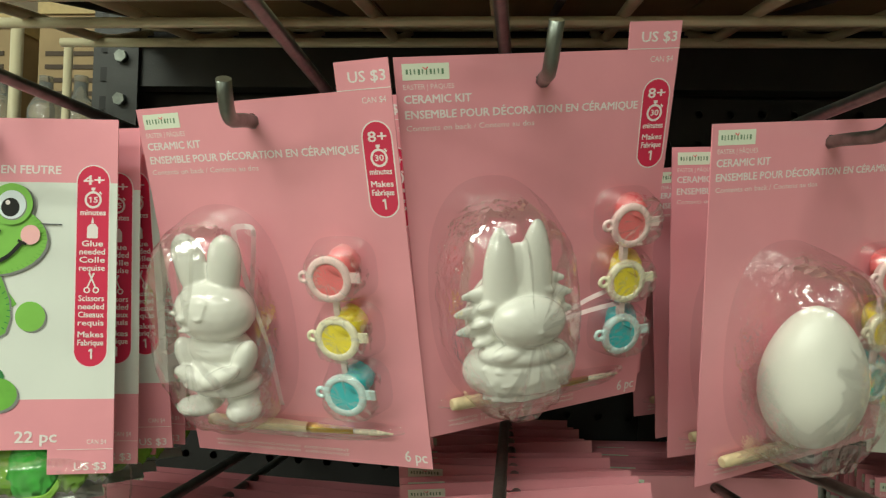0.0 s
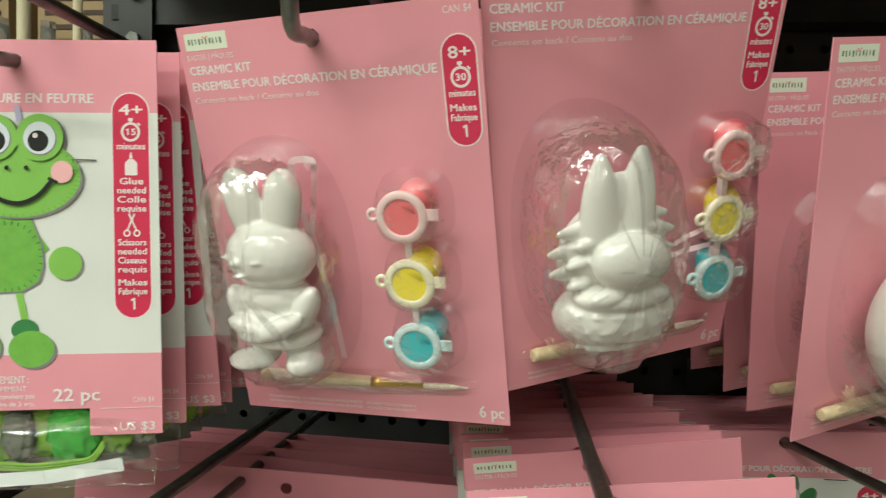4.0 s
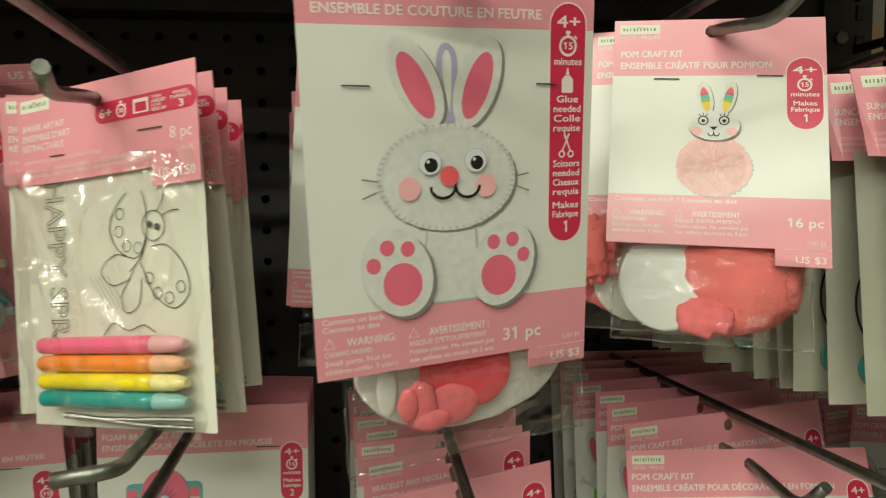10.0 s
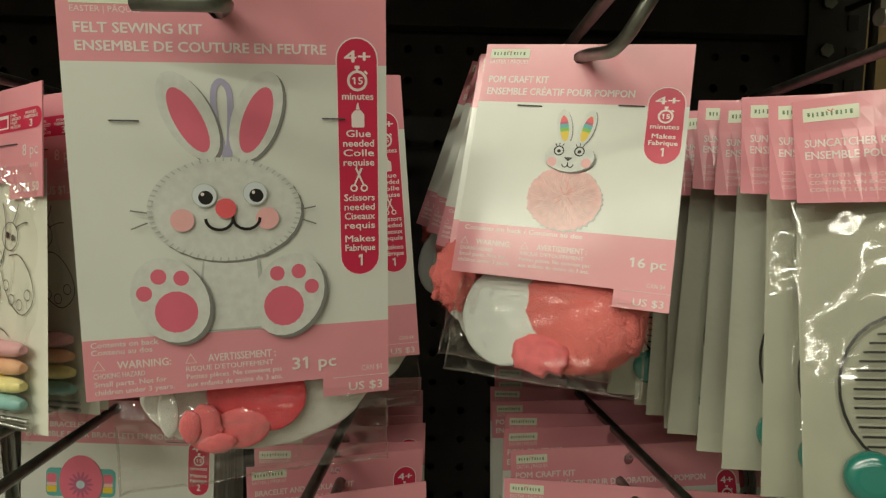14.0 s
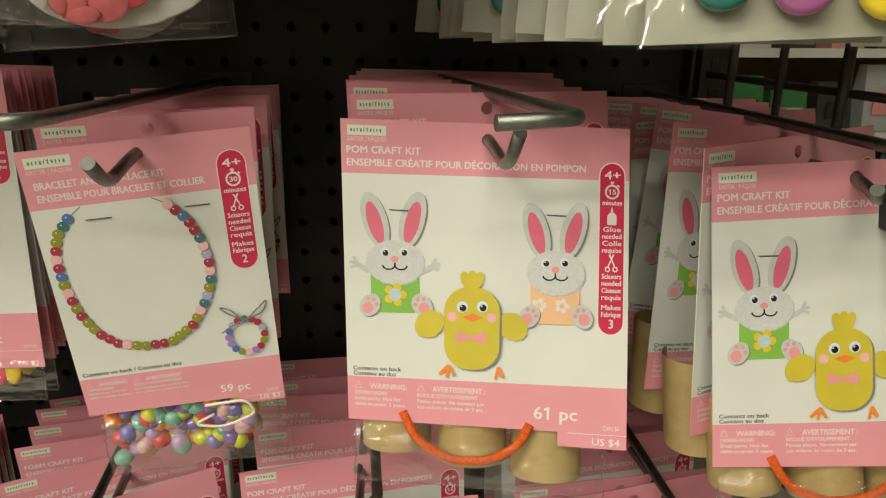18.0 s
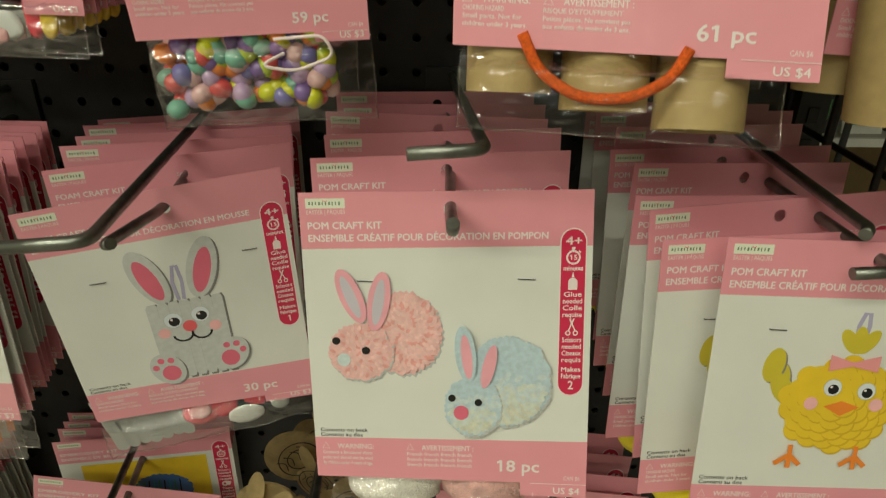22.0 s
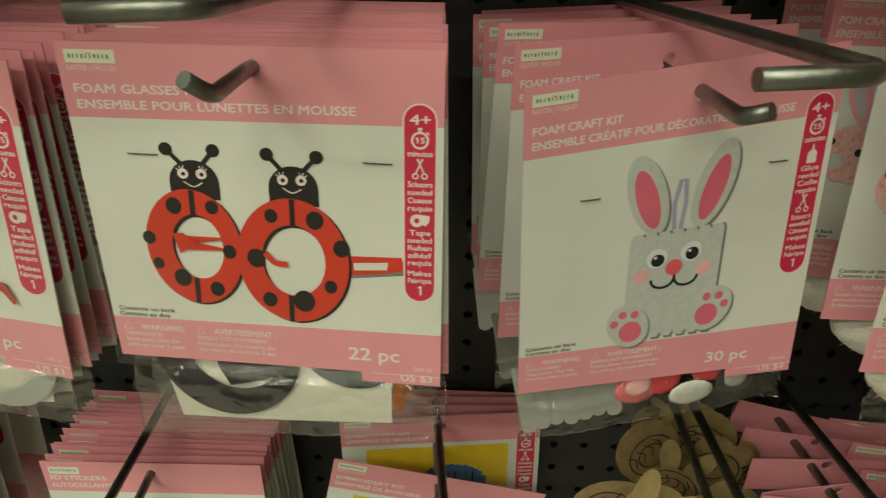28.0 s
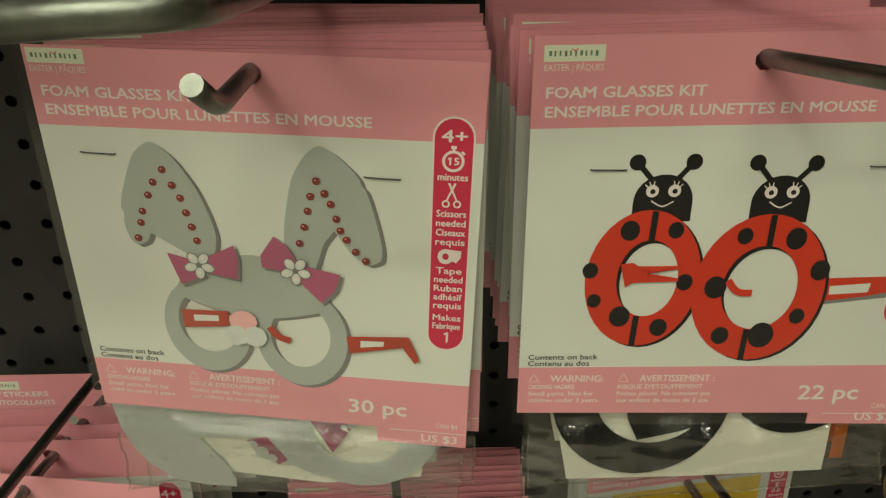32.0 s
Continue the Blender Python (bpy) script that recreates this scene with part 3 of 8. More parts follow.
def wire_shelf():
    """The cream wire shelf above: two front rails, cross wires under them and a back rail."""
    th = thing("wire_shelf", Matrix(), "cream enamelled wire shelf with chipped front rails, seen from below", "shelf")
    x0, x1, y0, y1 = LEFT + 0.01, RIGHT - 0.01, 0.481, 0.704
    for y, z, r, nm in ((y0, 1.6290, 0.0043, "front_rail"), (y0 + 0.002, 1.656, 0.0046, "front_rail"), (y1, 1.690, 0.004, "back_rail"), (0.555, 1.640, 0.0034, "cross_bar"), (0.630, 1.652, 0.0034, "cross_bar")):
        bm = bmesh.new()
        tube(bm, [(x0, y, z), (x1, y, z)], r, 10)
        part(nm, bm, CREAMWIRE, th)
    for k in range(15):
        x = 0.015 + 0.0756 * (k - 2)
        if not x0 < x < x1:
            continue
        bm = bmesh.new()
        tube(bm, rounded([(x, y0 - 0.005, 1.6325), (x, 0.55, 1.6445), (x, 0.64, 1.657), (x, y1, 1.684)], 0.02), 0.0036, 8)
        part("wire", bm, CREAMWIRE, th)
        if k % 2 == 0:
            bm = bmesh.new()
            tube(bm, [(x + 0.0378, 0.492, 1.636), (x + 0.0378, y1, 1.690)], 0.0026, 8)
            part("wire", bm, DARKWIRE, th)


wire_shelf()


def stock_boxes():
    rnd = random.Random(5)
    x, slope = LEFT + 0.02, 9.4
    while x < RIGHT - 0.12:
        w = min(rnd.uniform(0.17, 0.26), RIGHT - 0.02 - x)
        th = thing("stock_box", pose(x + w / 2, 0.484, 1.6625, slope), "dark brown cardboard stock box standing on the wire shelf", "box", "stock boxes")
        bm = bmesh.new()
        h = rnd.uniform(0.16, 0.22)
        box(bm, -w / 2 + 0.001, 0, 0, w / 2 - 0.001, 0.228, h)
        part("box_body", bm, CARPETCARD, th)
        bm = bmesh.new()
        box(bm, -0.02, -0.0008, 0.002, 0.02, -0.0002, h)
        part("tape", bm, KRAFT, th, "strip of brown packing tape")
        x += w


stock_boxes()


def side_grid(x, material, label, y0, y1, z0, z1, cols, rows_, r, over=0.0):
    th = thing("side_grid", Matrix(), label, "grid panel")
    for k in range(cols):
        y = y0 + (y1 - y0) * k / (cols - 1)
        bm = bmesh.new()
        tube(bm, [(x - 0.004, y, z0), (x - 0.004, y, z1 + over)], r * (1.0 if k % 2 == 0 else 0.8), 10)
        part("upright_bar", bm, material, th)
    for k in range(rows_):
        z = z0 + (z1 - z0) * k / (rows_ - 1)
        bm = bmesh.new()
        tube(bm, [(x + 0.003, y0, z), (x + 0.003, y1, z)], r * (1.2 if k % 5 == 4 else 0.8), 10)
        part("cross_bar", bm, material, th)
    return th


side_grid(LEFT, CREAMWIRE, "cream wire grid side panel of the shelf bay, chipped", 0.375, 0.715, 1.335, 1.545, 7, 11, 0.0042, 0.115)
side_grid(RIGHT, DARKWIRE, "dark wire grid side panel of the shelf bay", 0.42, 0.72, 1.02, 1.66, 6, 16, 0.0032)


def slotted_upright(x):
    th = thing("upright_post", Matrix(), "dark steel upright post with slots at the bay's end", "post")
    bm = bmesh.new()
    box(bm, x - 0.012, BACK - 0.018, 0.0, x + 0.012, BACK + 0.012, 2.1)
    part("post", bm, DARKSTEEL, th)
    bm = bmesh.new()
    for k in range(60):
        box(bm, x - 0.004, BACK - 0.0195, 0.5 + 0.0254 * k, x + 0.004, BACK - 0.0182, 0.512 + 0.0254 * k)
    tagged(part("slot_strip", bm, BLACK, th), kind="stuff")


slotted_upright(LEFT - 0.002)
slotted_upright(RIGHT + 0.008)


def support_arm(x, z):
    """A black angle bar that runs from the back to the front beside the side grid."""
    bm = bmesh.new()
    box(bm, x, 0.36, z - 0.020, x + 0.006, BACK - 0.02, z)
    box(bm, x + 0.0065, 0.36, z - 0.002, x + 0.018, BACK - 0.02, z + 0.001)
    return tagged(new("support_arm", mesh_of("support_arm", bm, PEGBLACK)), "black steel support arm under the side grid", "bracket")


support_arm(LEFT + 0.006, 1.325)
support_arm(RIGHT - 0.026, 1.325)

# ---- things on the neighbouring shelves ----


def neighbour_bay():
    rnd = random.Random(4)
    for z in (1.61, 1.47):
        th = thing("neighbour_shelf", Matrix(), "neighbouring shelf board with an orange-red price rail", "shelf", "neighbour shelves")
        bm = bmesh.new()
        box(bm, -1.15, 0.88, z - 0.02, LEFT - 0.06, 1.1595, z)
        part("board", bm, WALLM, th)
        bm = bmesh.new()
        box(bm, -1.15, 0.870, z - 0.026, LEFT - 0.06, 0.8785, z + 0.003)
        rail = part("price_rail", bm, ORANGERAIL, th)
        for k in range(6):
            bm = bmesh.new()
            box(bm, -1.1 + 0.15 * k, 0.8685, z - 0.023, -1.03 + 0.15 * k, 0.8695, z - 0.002)
            part("price_label", bm, WHITE, rail)
    for z in (1.61, 1.47):
        for k in range(18):
            x = -1.10 + 0.047 * k
            th = thing("glass_bottle", pose(x, 0.91 + 0.02 * rnd.random(), z), "small clear glass bottle with a turquoise paper base label", "bottle", "bottles on the neighbouring shelf")
            bm = bmesh.new()
            tube(bm, [(0, 0, 0), (0, 0, 0.005), (0, 0, 0.056), (0, 0, 0.069), (0, 0, 0.074), (0, 0, 0.09)], 0.0195, 12, taper=[0.95, 1, 1, 0.7, 0.42, 0.42])
            part("glass_body", bm, GLASSJ, th)
            bm = bmesh.new()
            tube(bm, [(0, 0, 0.002), (0, 0, 0.022)], 0.0201, 12, caps=False)
            part("label_band", bm, TEALP if k % 2 else WHITE, th)
            bm = bmesh.new()
            tube(bm, [(0, 0, 0.09), (0, 0, 0.098)], 0.0079, 10)
            part("stopper", bm, GLASSJ, th)
    for k, (x, w, h) in enumerate(((-0.60, 0.20, 0.20), (-0.36, 0.20, 0.22), (-0.86, 0.2, 0.18))):
        th = thing("cardboard_box", pose(x, 1.06, 1.61), "brown cardboard box with wooden craft shapes", "box", "boxes")
        bm = bmesh.new()
        box(bm, -w / 2, -0.06, 0, w / 2, 0.08, h)
        part("box_body", bm, CARPETCARD, th)
        bm = bmesh.new()
        box(bm, -w / 2 - 0.002, -0.063, h * 0.92, w / 2 + 0.002, 0.083, h + 0.003)
        part("lid", bm, KRAFT, th)
        for j in range(8):
            bm = bmesh.new()
            box(bm, -w / 2 + 0.01, -0.0612, 0.02 + 0.018 * j, w / 2 - 0.01, -0.0603, 0.026 + 0.018 * j)
            part("printed_line", bm, BURNT, th)
    # kits seen from behind on the neighbouring hook
    for x in (-0.44, -0.30):
        th = thing("display_hook", pose(x, 1.16, 1.50), "grey zinc-plated wire display hook of the neighbouring bay", "display hook", "display hooks")
        bm = bmesh.new()
        tube(bm, rounded([(0, 0, 0), (0, -0.50, 0), (0, -0.53, 0.02)], 0.012), 0.0029, 8)
        part("wire", bm, STEEL, th)
        for k in range(8):
            th = thing("craft_kit", pose(x + rnd.uniform(-0.004, 0.004), 0.69 + 0.017 * k, 1.497, rnd.uniform(-6, 2), rnd.uniform(-5, 5), rnd.uniform(-8, 8)), "pink card kit with a barcode, brown craft pieces in its bag", "craft kit", "kits of the neighbouring bay")
            bm = bmesh.new()
            box(bm, -0.055, 0, -0.125, 0.055, 0.0006, 0.008)
            part("card", bm, PINK, th)
            bm = bmesh.new()
            box(bm, -0.040, -0.0008, -0.078, 0.050, -0.0003, -0.036)
            lab = part("label", bm, BLACK, th, "black label")
            mark = Ink(Sheet(0.11, 0.13, (50, 6)), 0.0011)
            mark.rect(CREAM, 62, 45, 92, 70)
            mark.type(BLACK, "74810", 65, 61, 7.5, 24, "l", 0.02)
            for q in range(4):
                mark.rect(INK, 18, 44 + 7 * q, 40 + 6 * (q % 3), 46.5 + 7 * q)
            mark.done("price_patch", lab, "pale patch with a printed number")
            for q, (px_, pz, w, h) in enumerate(((-0.022, -0.150, 0.024, 0.026), (0.024, -0.158, 0.022, 0.032), (-0.014, -0.192, 0.030, 0.018), (0.026, -0.205, 0.020, 0.016))):
                bm = bmesh.new()
                ball(bm, (px_ + rnd.uniform(-0.006, 0.006), 0.004 - 0.002 * (q % 2), pz), 1.0, 2, 0, 0.3, k + 3 * q, (w, 0.003, h))
                part("craft_piece", bm, KRAFT if q % 2 else PALEWOOD, th, "brown craft piece")
            bm = bmesh.new()
            v = [bm.verts.new((0.056 * (2 * i / 6 - 1), -0.002 - 0.004 * math.sin(math.pi * i / 6) + 0.002 * math.sin(3 * i + j), -0.120 - 0.115 * j / 5)) for j in range(6) for i in range(7)]
            for j in range(5):
                for i in range(6):
                    bm.faces.new((v[7 * j + i], v[7 * j + i + 1], v[7 * j + i + 8], v[7 * j + i + 7])).smooth = True
            part("clear_bag", bm, FILM, th, "clear crumpled plastic film").visible_shadow = False
    solid("neighbour_back", -1.2, 1.16, 0.0, LEFT - 0.03, 1.18, 2.1, DIMBOARD, "dark brown hardboard back of the neighbouring bay", "panel")
    # the far side seen through the other grid
    th = thing("far_shelf", Matrix(), "white wire shelf unit of a distant aisle stacked with goods", "shelf")
    levels = (0.85, 1.02, 1.19, 1.36, 1.53, 1.70)
    for z in levels:
        bm = bmesh.new()
        box(bm, 1.25, 1.5, z - 0.012, 3.0, 2.1, z)
        part("board", bm, WALLM, th)
        bm = bmesh.new()
        box(bm, 1.25, 1.49, z - 0.016, 3.0, 1.4985, z + 0.002)
        part("price_rail", bm, WHITE, th)
    for k in range(7):
        bm = bmesh.new()
        tube(bm, [(1.27 + 0.28 * k, 1.482, 0.0), (1.27 + 0.28 * k, 1.482, 1.9)], 0.007, 8)
        part("post", bm, DARKSTEEL, th)
    solid("far_back", 1.25, 2.101, 0.0, 3.0, 2.12, 2.0, CARPETCARD, "brown hardboard back of the distant aisle", "panel")
    cols = (TEALP, FELTC, WHITE, DGREEN, ROSE, GREY, BLACK, FOAMK)
    for z in levels[:-1]:
        for k in range(16):
            w, h = 0.06 + 0.035 * rnd.random(), 0.06 + 0.08 * rnd.random()
            x = 1.30 + 0.105 * k
            th = thing("packet", pose(x, 1.56, z), "coloured craft packet standing on the distant shelf", "packet", "far packets")
            bm = bmesh.new()
            v = box(bm, -w / 2, -0.03, 0, w / 2, 0.03, h)
            for q in v[4:]:
                q.co.y *= 0.4
            part("pouch", bm, cols[rnd.randrange(8)], th)
            bm = bmesh.new()
            box(bm, -w * 0.3, -0.032, h * 0.25, w * 0.3, -0.0305, h * 0.6)
            part("label", bm, cols[rnd.randrange(8)], th)


neighbour_bay()

# ---- display hooks ----


def display_hook(hole, tip, bend, knee=None, left=0.032):
    """A double wire hook: the goods hang on the lower wire, whose end is turned up; the upper wire ends in a short cross bar."""
    hx, hy, hz = hole
    sx = round((hx - LEFT) / PITCH) * PITCH + LEFT
    th = thing("display_hook", pose(sx, BACK, hz), "grey zinc-plated double wire display hook on the black panel", "display hook", "display hooks")
    o = Vector((sx, BACK, hz))
    h, t = Vector(hole) - o, Vector(tip) - o
    bm = bmesh.new()
    knee = Vector(knee) - o if knee else Vector((h.x * 0.5 + t.x * 0.5 + (h.x - t.x) * 0.15, t.y * 0.72 + h.y * 0.28, h.z - 0.0055))
    tube(bm, rounded([(0, -0.004, -0.004), (h.x, h.y, h.z + 0.0006), knee, t], 0.014, 6), 0.0029, 10)
    part("lower_wire", bm, STEEL, th)
    b = Vector(bend) - o
    bm = bmesh.new()
    tube(bm, rounded([(0, -0.004, 0.018), (b.x, b.y + 0.004, b.z), (b.x - left, b.y, b.z - 0.001)], 0.008, 6), 0.0030, 10)
    part("upper_wire", bm, STEEL, th)
    bm = bmesh.new()
    box(bm, -0.019, -0.0055, -0.010, 0.019, -0.0015, 0.024)
    part("back_plate", bm, DARKSTEEL, th)
    return th

# ---- craft kits ----


def card(s, parent, hdr, bot, tab=0.0, tab_a=76.0, tag=0.0, body=None, name="card", label=""):
    """The printed card: pink header and foot, white panel, a real hang hole, and a price tab (below) or tag (above)."""
    ha, hb = s.hole
    k = 0.0046 / s.w * 100
    cols = sorted({0, 100, ha - k, ha + k} | {c for c in range(6, 97, 6) if abs(c - ha) > k + 3})
    rows_ = sorted({0, hb - k, hb + k, hdr, bot, s.tall} | {hdr + (bot - hdr) * i / 12 for i in range(1, 12)} | {(bot + s.tall) / 2})
    bm = bmesh.new()
    vs = {}

    def vert(a, b):
        key = (round(a, 3), round(b, 3))
        if key not in vs:
            vs[key] = bm.verts.new(s.at(a, b))
        return vs[key]

    for i in range(len(cols) - 1):
        for j in range(len(rows_) - 1):
            a0, a1, b0, b1 = cols[i], cols[i + 1], rows_[j], rows_[j + 1]
            mid = (b0 + b1) / 2
            mi = 0 if (mid < hdr or mid > bot or body is PINK) else 1
            q = [vert(a1, b1), vert(a0, b1), vert(a0, b0), vert(a1, b0)]
            if abs((a0 + a1) / 2 - ha) < 0.1 and abs(mid - hb) < 0.1:
                r = [bm.verts.new(s.at(ha + 0.75 * k * math.cos(t), hb + 0.75 * k * math.sin(t))) for t in [radians(22.5 + 45 * e) for e in range(8)]]
                for e in range(4):
                    bm.faces.new((q[e], q[(e + 1) % 4], r[(2 * e + 2) % 8], r[(2 * e + 1) % 8])).material_index = mi
                    bm.faces.new((q[e], r[(2 * e + 1) % 8], r[2 * e])).material_index = mi
                continue
            bm.faces.new(q).material_index = mi
    if tab:
        bm.faces.new([bm.verts.new(s.at(a, b)) for a, b in ((100, s.tall), (100, s.tall + tab), (tab_a, s.tall + tab), (tab_a, s.tall))])
    if tag:
        bm.faces.new([bm.verts.new(s.at(a, b)) for a, b in ((100, -tag), (100, 0), (81, 0), (81, -tag))])
    bmesh.ops.reverse_faces(bm, faces=bm.faces[:])
    # the back of the board and its cut edges
    rim = [e for e in bm.edges if e.is_boundary]
    back = bmesh.ops.extrude_edge_only(bm, edges=rim)["geom"]
    bmesh.ops.translate(bm, verts=[g for g in back if isinstance(g, bmesh.types.BMVert)], vec=(0, 0.0006, 0))
    return part(name, bm, [PINK, WHITE], parent, label)


def brand_mark(s, parent, a, b, w, h):
    """The maker's small label, as a plain pale box with bars."""
    k = Ink(s)
    k.rect(CREAM, a, b, a + w, b + h)
    n = 10
    for i in range(n):
        x = a + w * (0.08 + 0.84 * i / n)
        k.rect(DKGREEN, x, b + h * 0.34, x + w * (0.030 if i % 3 else 0.045), b + h * (0.68 if i % 2 else 0.64))
    k.line(CORAL, [(a + w * 0.44, b + h * 0.22), (a + w * 0.5, b + h * 0.36), (a + w * 0.55, b + h * 0.22)], h * 0.07)
    k.done("brand_label", parent, "small pale label with dark green bars")


def watch_icon(k, a, b, r, text):
    k.ring(INK, a, b, r, r, a, b, r * 0.74, r * 0.74, n=24)
    k.rect(INK, a - r * 0.24, b - r * 1.42, a + r * 0.24, b - r * 1.12)
    k.rect(INK, a - r * 0.11, b - r * 1.15, a + r * 0.11, b - r * 0.95)
    k.line(INK, [(a + r * 0.72, b - r * 0.92), (a + r * 0.98, b - r * 0.66)], r * 0.2)
    k.type(INK, text, a, b + r * 0.32, r * 0.66, r * 1.0, "c", 0.05)


def badge(s, parent, a, hw, b0, b1, seq):
    """The crimson pill: its rows are set from top to bottom and share its length."""
    k = Ink(s, 0.00013)
    k.rect(INK, a - hw - 0.45, b0 - 0.45, a + hw + 0.45, b1 + 0.45, hw + 0.4)
    k.rect(RED, a - hw, b0, a + hw, b1, hw)
    size = {"age": 1.12, "watch": 1.62, "glue": 1.75, "scis": 1.7, "tape": 1.35, "num": 1.1, "gap": 0.28}
    need = sum(size.get(q[0], 0.62) for q in seq)
    u = (b1 - b0 - hw * 0.75) / need
    g = min(u, hw * 1.05)
    b = b0 + hw * 0.42
    for kind, *val in seq:
        h = size.get(kind, 0.62) * u
        m = b + h / 2
        if kind == "age":
            k.type(INK, val[0], a, m + g * 0.36, g * 0.72, hw * 1.3, "c", 0.035)
        elif kind == "watch":
            watch_icon(k, a, m + g * 0.14, min(g * 0.66, hw * 0.74), val[0])
        elif kind == "num":
            k.type(INK, val[0], a, m + g * 0.36, g * 0.78, None, "c", 0.02)
        elif kind == "glue":
            r = g * 0.42
            k.rect(INK, a - r, m - g * 0.1, a + r, m + g * 0.78, r * 0.25)
            k.poly(INK, [(a - r, m - g * 0.05), (a - r * 0.45, m - g * 0.32), (a + r * 0.45, m - g * 0.32), (a + r, m - g * 0.05)])
            k.poly(INK, [(a - r * 0.3, m - g * 0.36), (a - r * 0.08, m - g * 0.8), (a + r * 0.08, m - g * 0.8), (a + r * 0.3, m - g * 0.36)])
        elif kind == "scis":
            for sg in (-1, 1):
                k.ring(INK, a + sg * g * 0.34, m + g * 0.52, g * 0.25, g * 0.25, a + sg * g * 0.34, m + g * 0.52, g * 0.14, g * 0.14, n=16)
                k.poly(INK, [(a + sg * g * 0.26, m + g * 0.34), (a - sg * g * 0.26, m - g * 0.78), (a - sg * g * 0.12, m - g * 0.82), (a + sg * g * 0.34, m + g * 0.26)])
        elif kind == "tape":
            k.ring(INK, a - g * 0.22, m, g * 0.5, g * 0.52, a - g * 0.22, m, g * 0.2, g * 0.22, n=20)
            k.poly(INK, [(a - g * 0.1, m - g * 0.5), (a + g * 0.75, m - g * 0.42), (a + g * 0.72, m + g * 0.05), (a + g * 0.45, m + g * 0.42), (a + g * 0.2, m + g * 0.3)])
        elif kind == "t":
            k.type(INK, val[0], a, m + g * 0.2, g * 0.44, min(hw * 1.58, len(val[0]) * g * 0.40), "c", 0.04)
        b += h
    return k.done("badge", parent, "crimson pill-shaped badge with white lettering and icons")


GLUE = [("glue",), ("t", "Glue"), ("t", "needed"), ("t", "Colle"), ("t", "requise")]
SCIS = [("scis",), ("t", "Scissors"), ("t", "needed"), ("t", "Ciseaux"), ("t", "requis")]
TAPE = [("tape",), ("t", "Tape"), ("t", "needed"), ("t", "Ruban"), ("t", "adhésif"), ("t", "requis")]


def seq(age, mins, mid, n):
    return [("age", age), ("watch", mins), ("t", "minutes"), *mid, ("gap",), ("t", "Makes"), ("t", "Fabrique"), ("num", n)]


def staples(s, parent, places):
    for a0, a1, b in places:
        bm = bmesh.new()
        p, q = s.at(a0, b, 0.0006), s.at(a1, b + 0.2, 0.0006)
        tube(bm, rounded([p + Vector((0, 0.0012, 0)), p, q, q + Vector((0, 0.0012, 0))], 0.0006, 2), 0.00028, 5)
        part("staple", bm, STAPLE, parent, "small steel staple")


def head_type(s, parent, rows_, small=()):
    k = Ink(s)
    for text, a, b, high, width in rows_:
        k.type(INK, text, a, b, high * 0.9, width, "l", 0.045)
    for text, a, b, high, width in small:
        k.type(PALE, text, a, b, high, width)
    k.done("header_lettering", parent, "white printed lettering")


def foot_type(s, parent, bot, pc, price="US $3", can="CAN $4", tab=5.0, dark=True, k_=1.0, lines=None, pc_at=None):
    k = Ink(s)
    t, z = s.tall, k_
    drop = 0.0 if dark else 3.4 * z
    if dark == "one":
        drop = 0.0
        k.type(BLACK, "Contents on back / Contenu au dos", 2.2, bot - 1.6, 2.2, 48, "l", 0.02)
    elif dark:
        k.type(BLACK, "Contents on back", 2.2, bot - 2.4 * z, 1.5 * z, 17.5 * z, "l", 0.02)
        k.type(BLACK, "Contenu au dos", 2.2, bot - 0.5 * z, 1.5 * z, 15.5 * z, "l", 0.02)
    elif s.w < 0.1:
        k.type(INK, "Contents on back / Contenu au dos", 3.4, bot + 3.4, 2.2, 56, "l", 0.02)
    else:
        k.type(INK, "Contents on back", 2.4, bot + 2.0 * z, 1.4 * z, 15.5 * z, "l", 0.02)
        k.type(INK, "Contenu au dos", 2.4, bot + 3.9 * z, 1.4 * z, 14.0 * z, "l", 0.02)
    second = 34.0 if lines else 25.5 if z < 1.1 else 26.0 * z - 3.2
    for a, word, w in ((2.6, "WARNING:", 13.5 if z < 1.1 else 12.5), (second, "AVERTISSEMENT :", 19 if z < 1.1 else 17)):
        y = bot + 4.4 * z + drop
        k.line(PALE, [(a, y), (a + 1.3 * z, y - 2.4 * z), (a + 2.6 * z, y)], 0.3 * z, True)
        k.type(PALE, word, a + 5.5 * z, y, 2.0 * z, w * z, "l", 0.02)
    lines = lines or (("CHOKING HAZARD", "Small parts. Not for", "children under 3 years."), ("RISQUE D'ETOUFFEMENT", "Petites pièces. Ne convient pas", "aux enfants de moins de 3 ans."))
    for a, col, w in ((2.6, lines[0], 18.5), (second, lines[1], 24)):
        for i, q in enumerate(col):
            k.type(PALE, q, a, bot + (6.6 + 2.1 * i) * z + drop, 1.35 * z, w * z * min(1, len(q) / 22), "l", 0.02)
    pa, pb = pc_at or (82.5, t - 4.2)
    k.type(INK, pc, pa, pb, 4.3, 15.2, "r", 0.035)
    k.type(INK, can, 97.5, t - 0.3 - 1.2 * z, 1.5 * z, 5.8 * z, "r")
    k.type(INK, price, 97.5, t + tab - 1.2 * z, 2.4 * z, 9.5 * z, "r", 0.015)
    k.line(PALE, [(79.5, t + 0.1), (100, t + 0.1)], 0.22)
    k.done("foot_lettering", parent, "pale printed lettering")


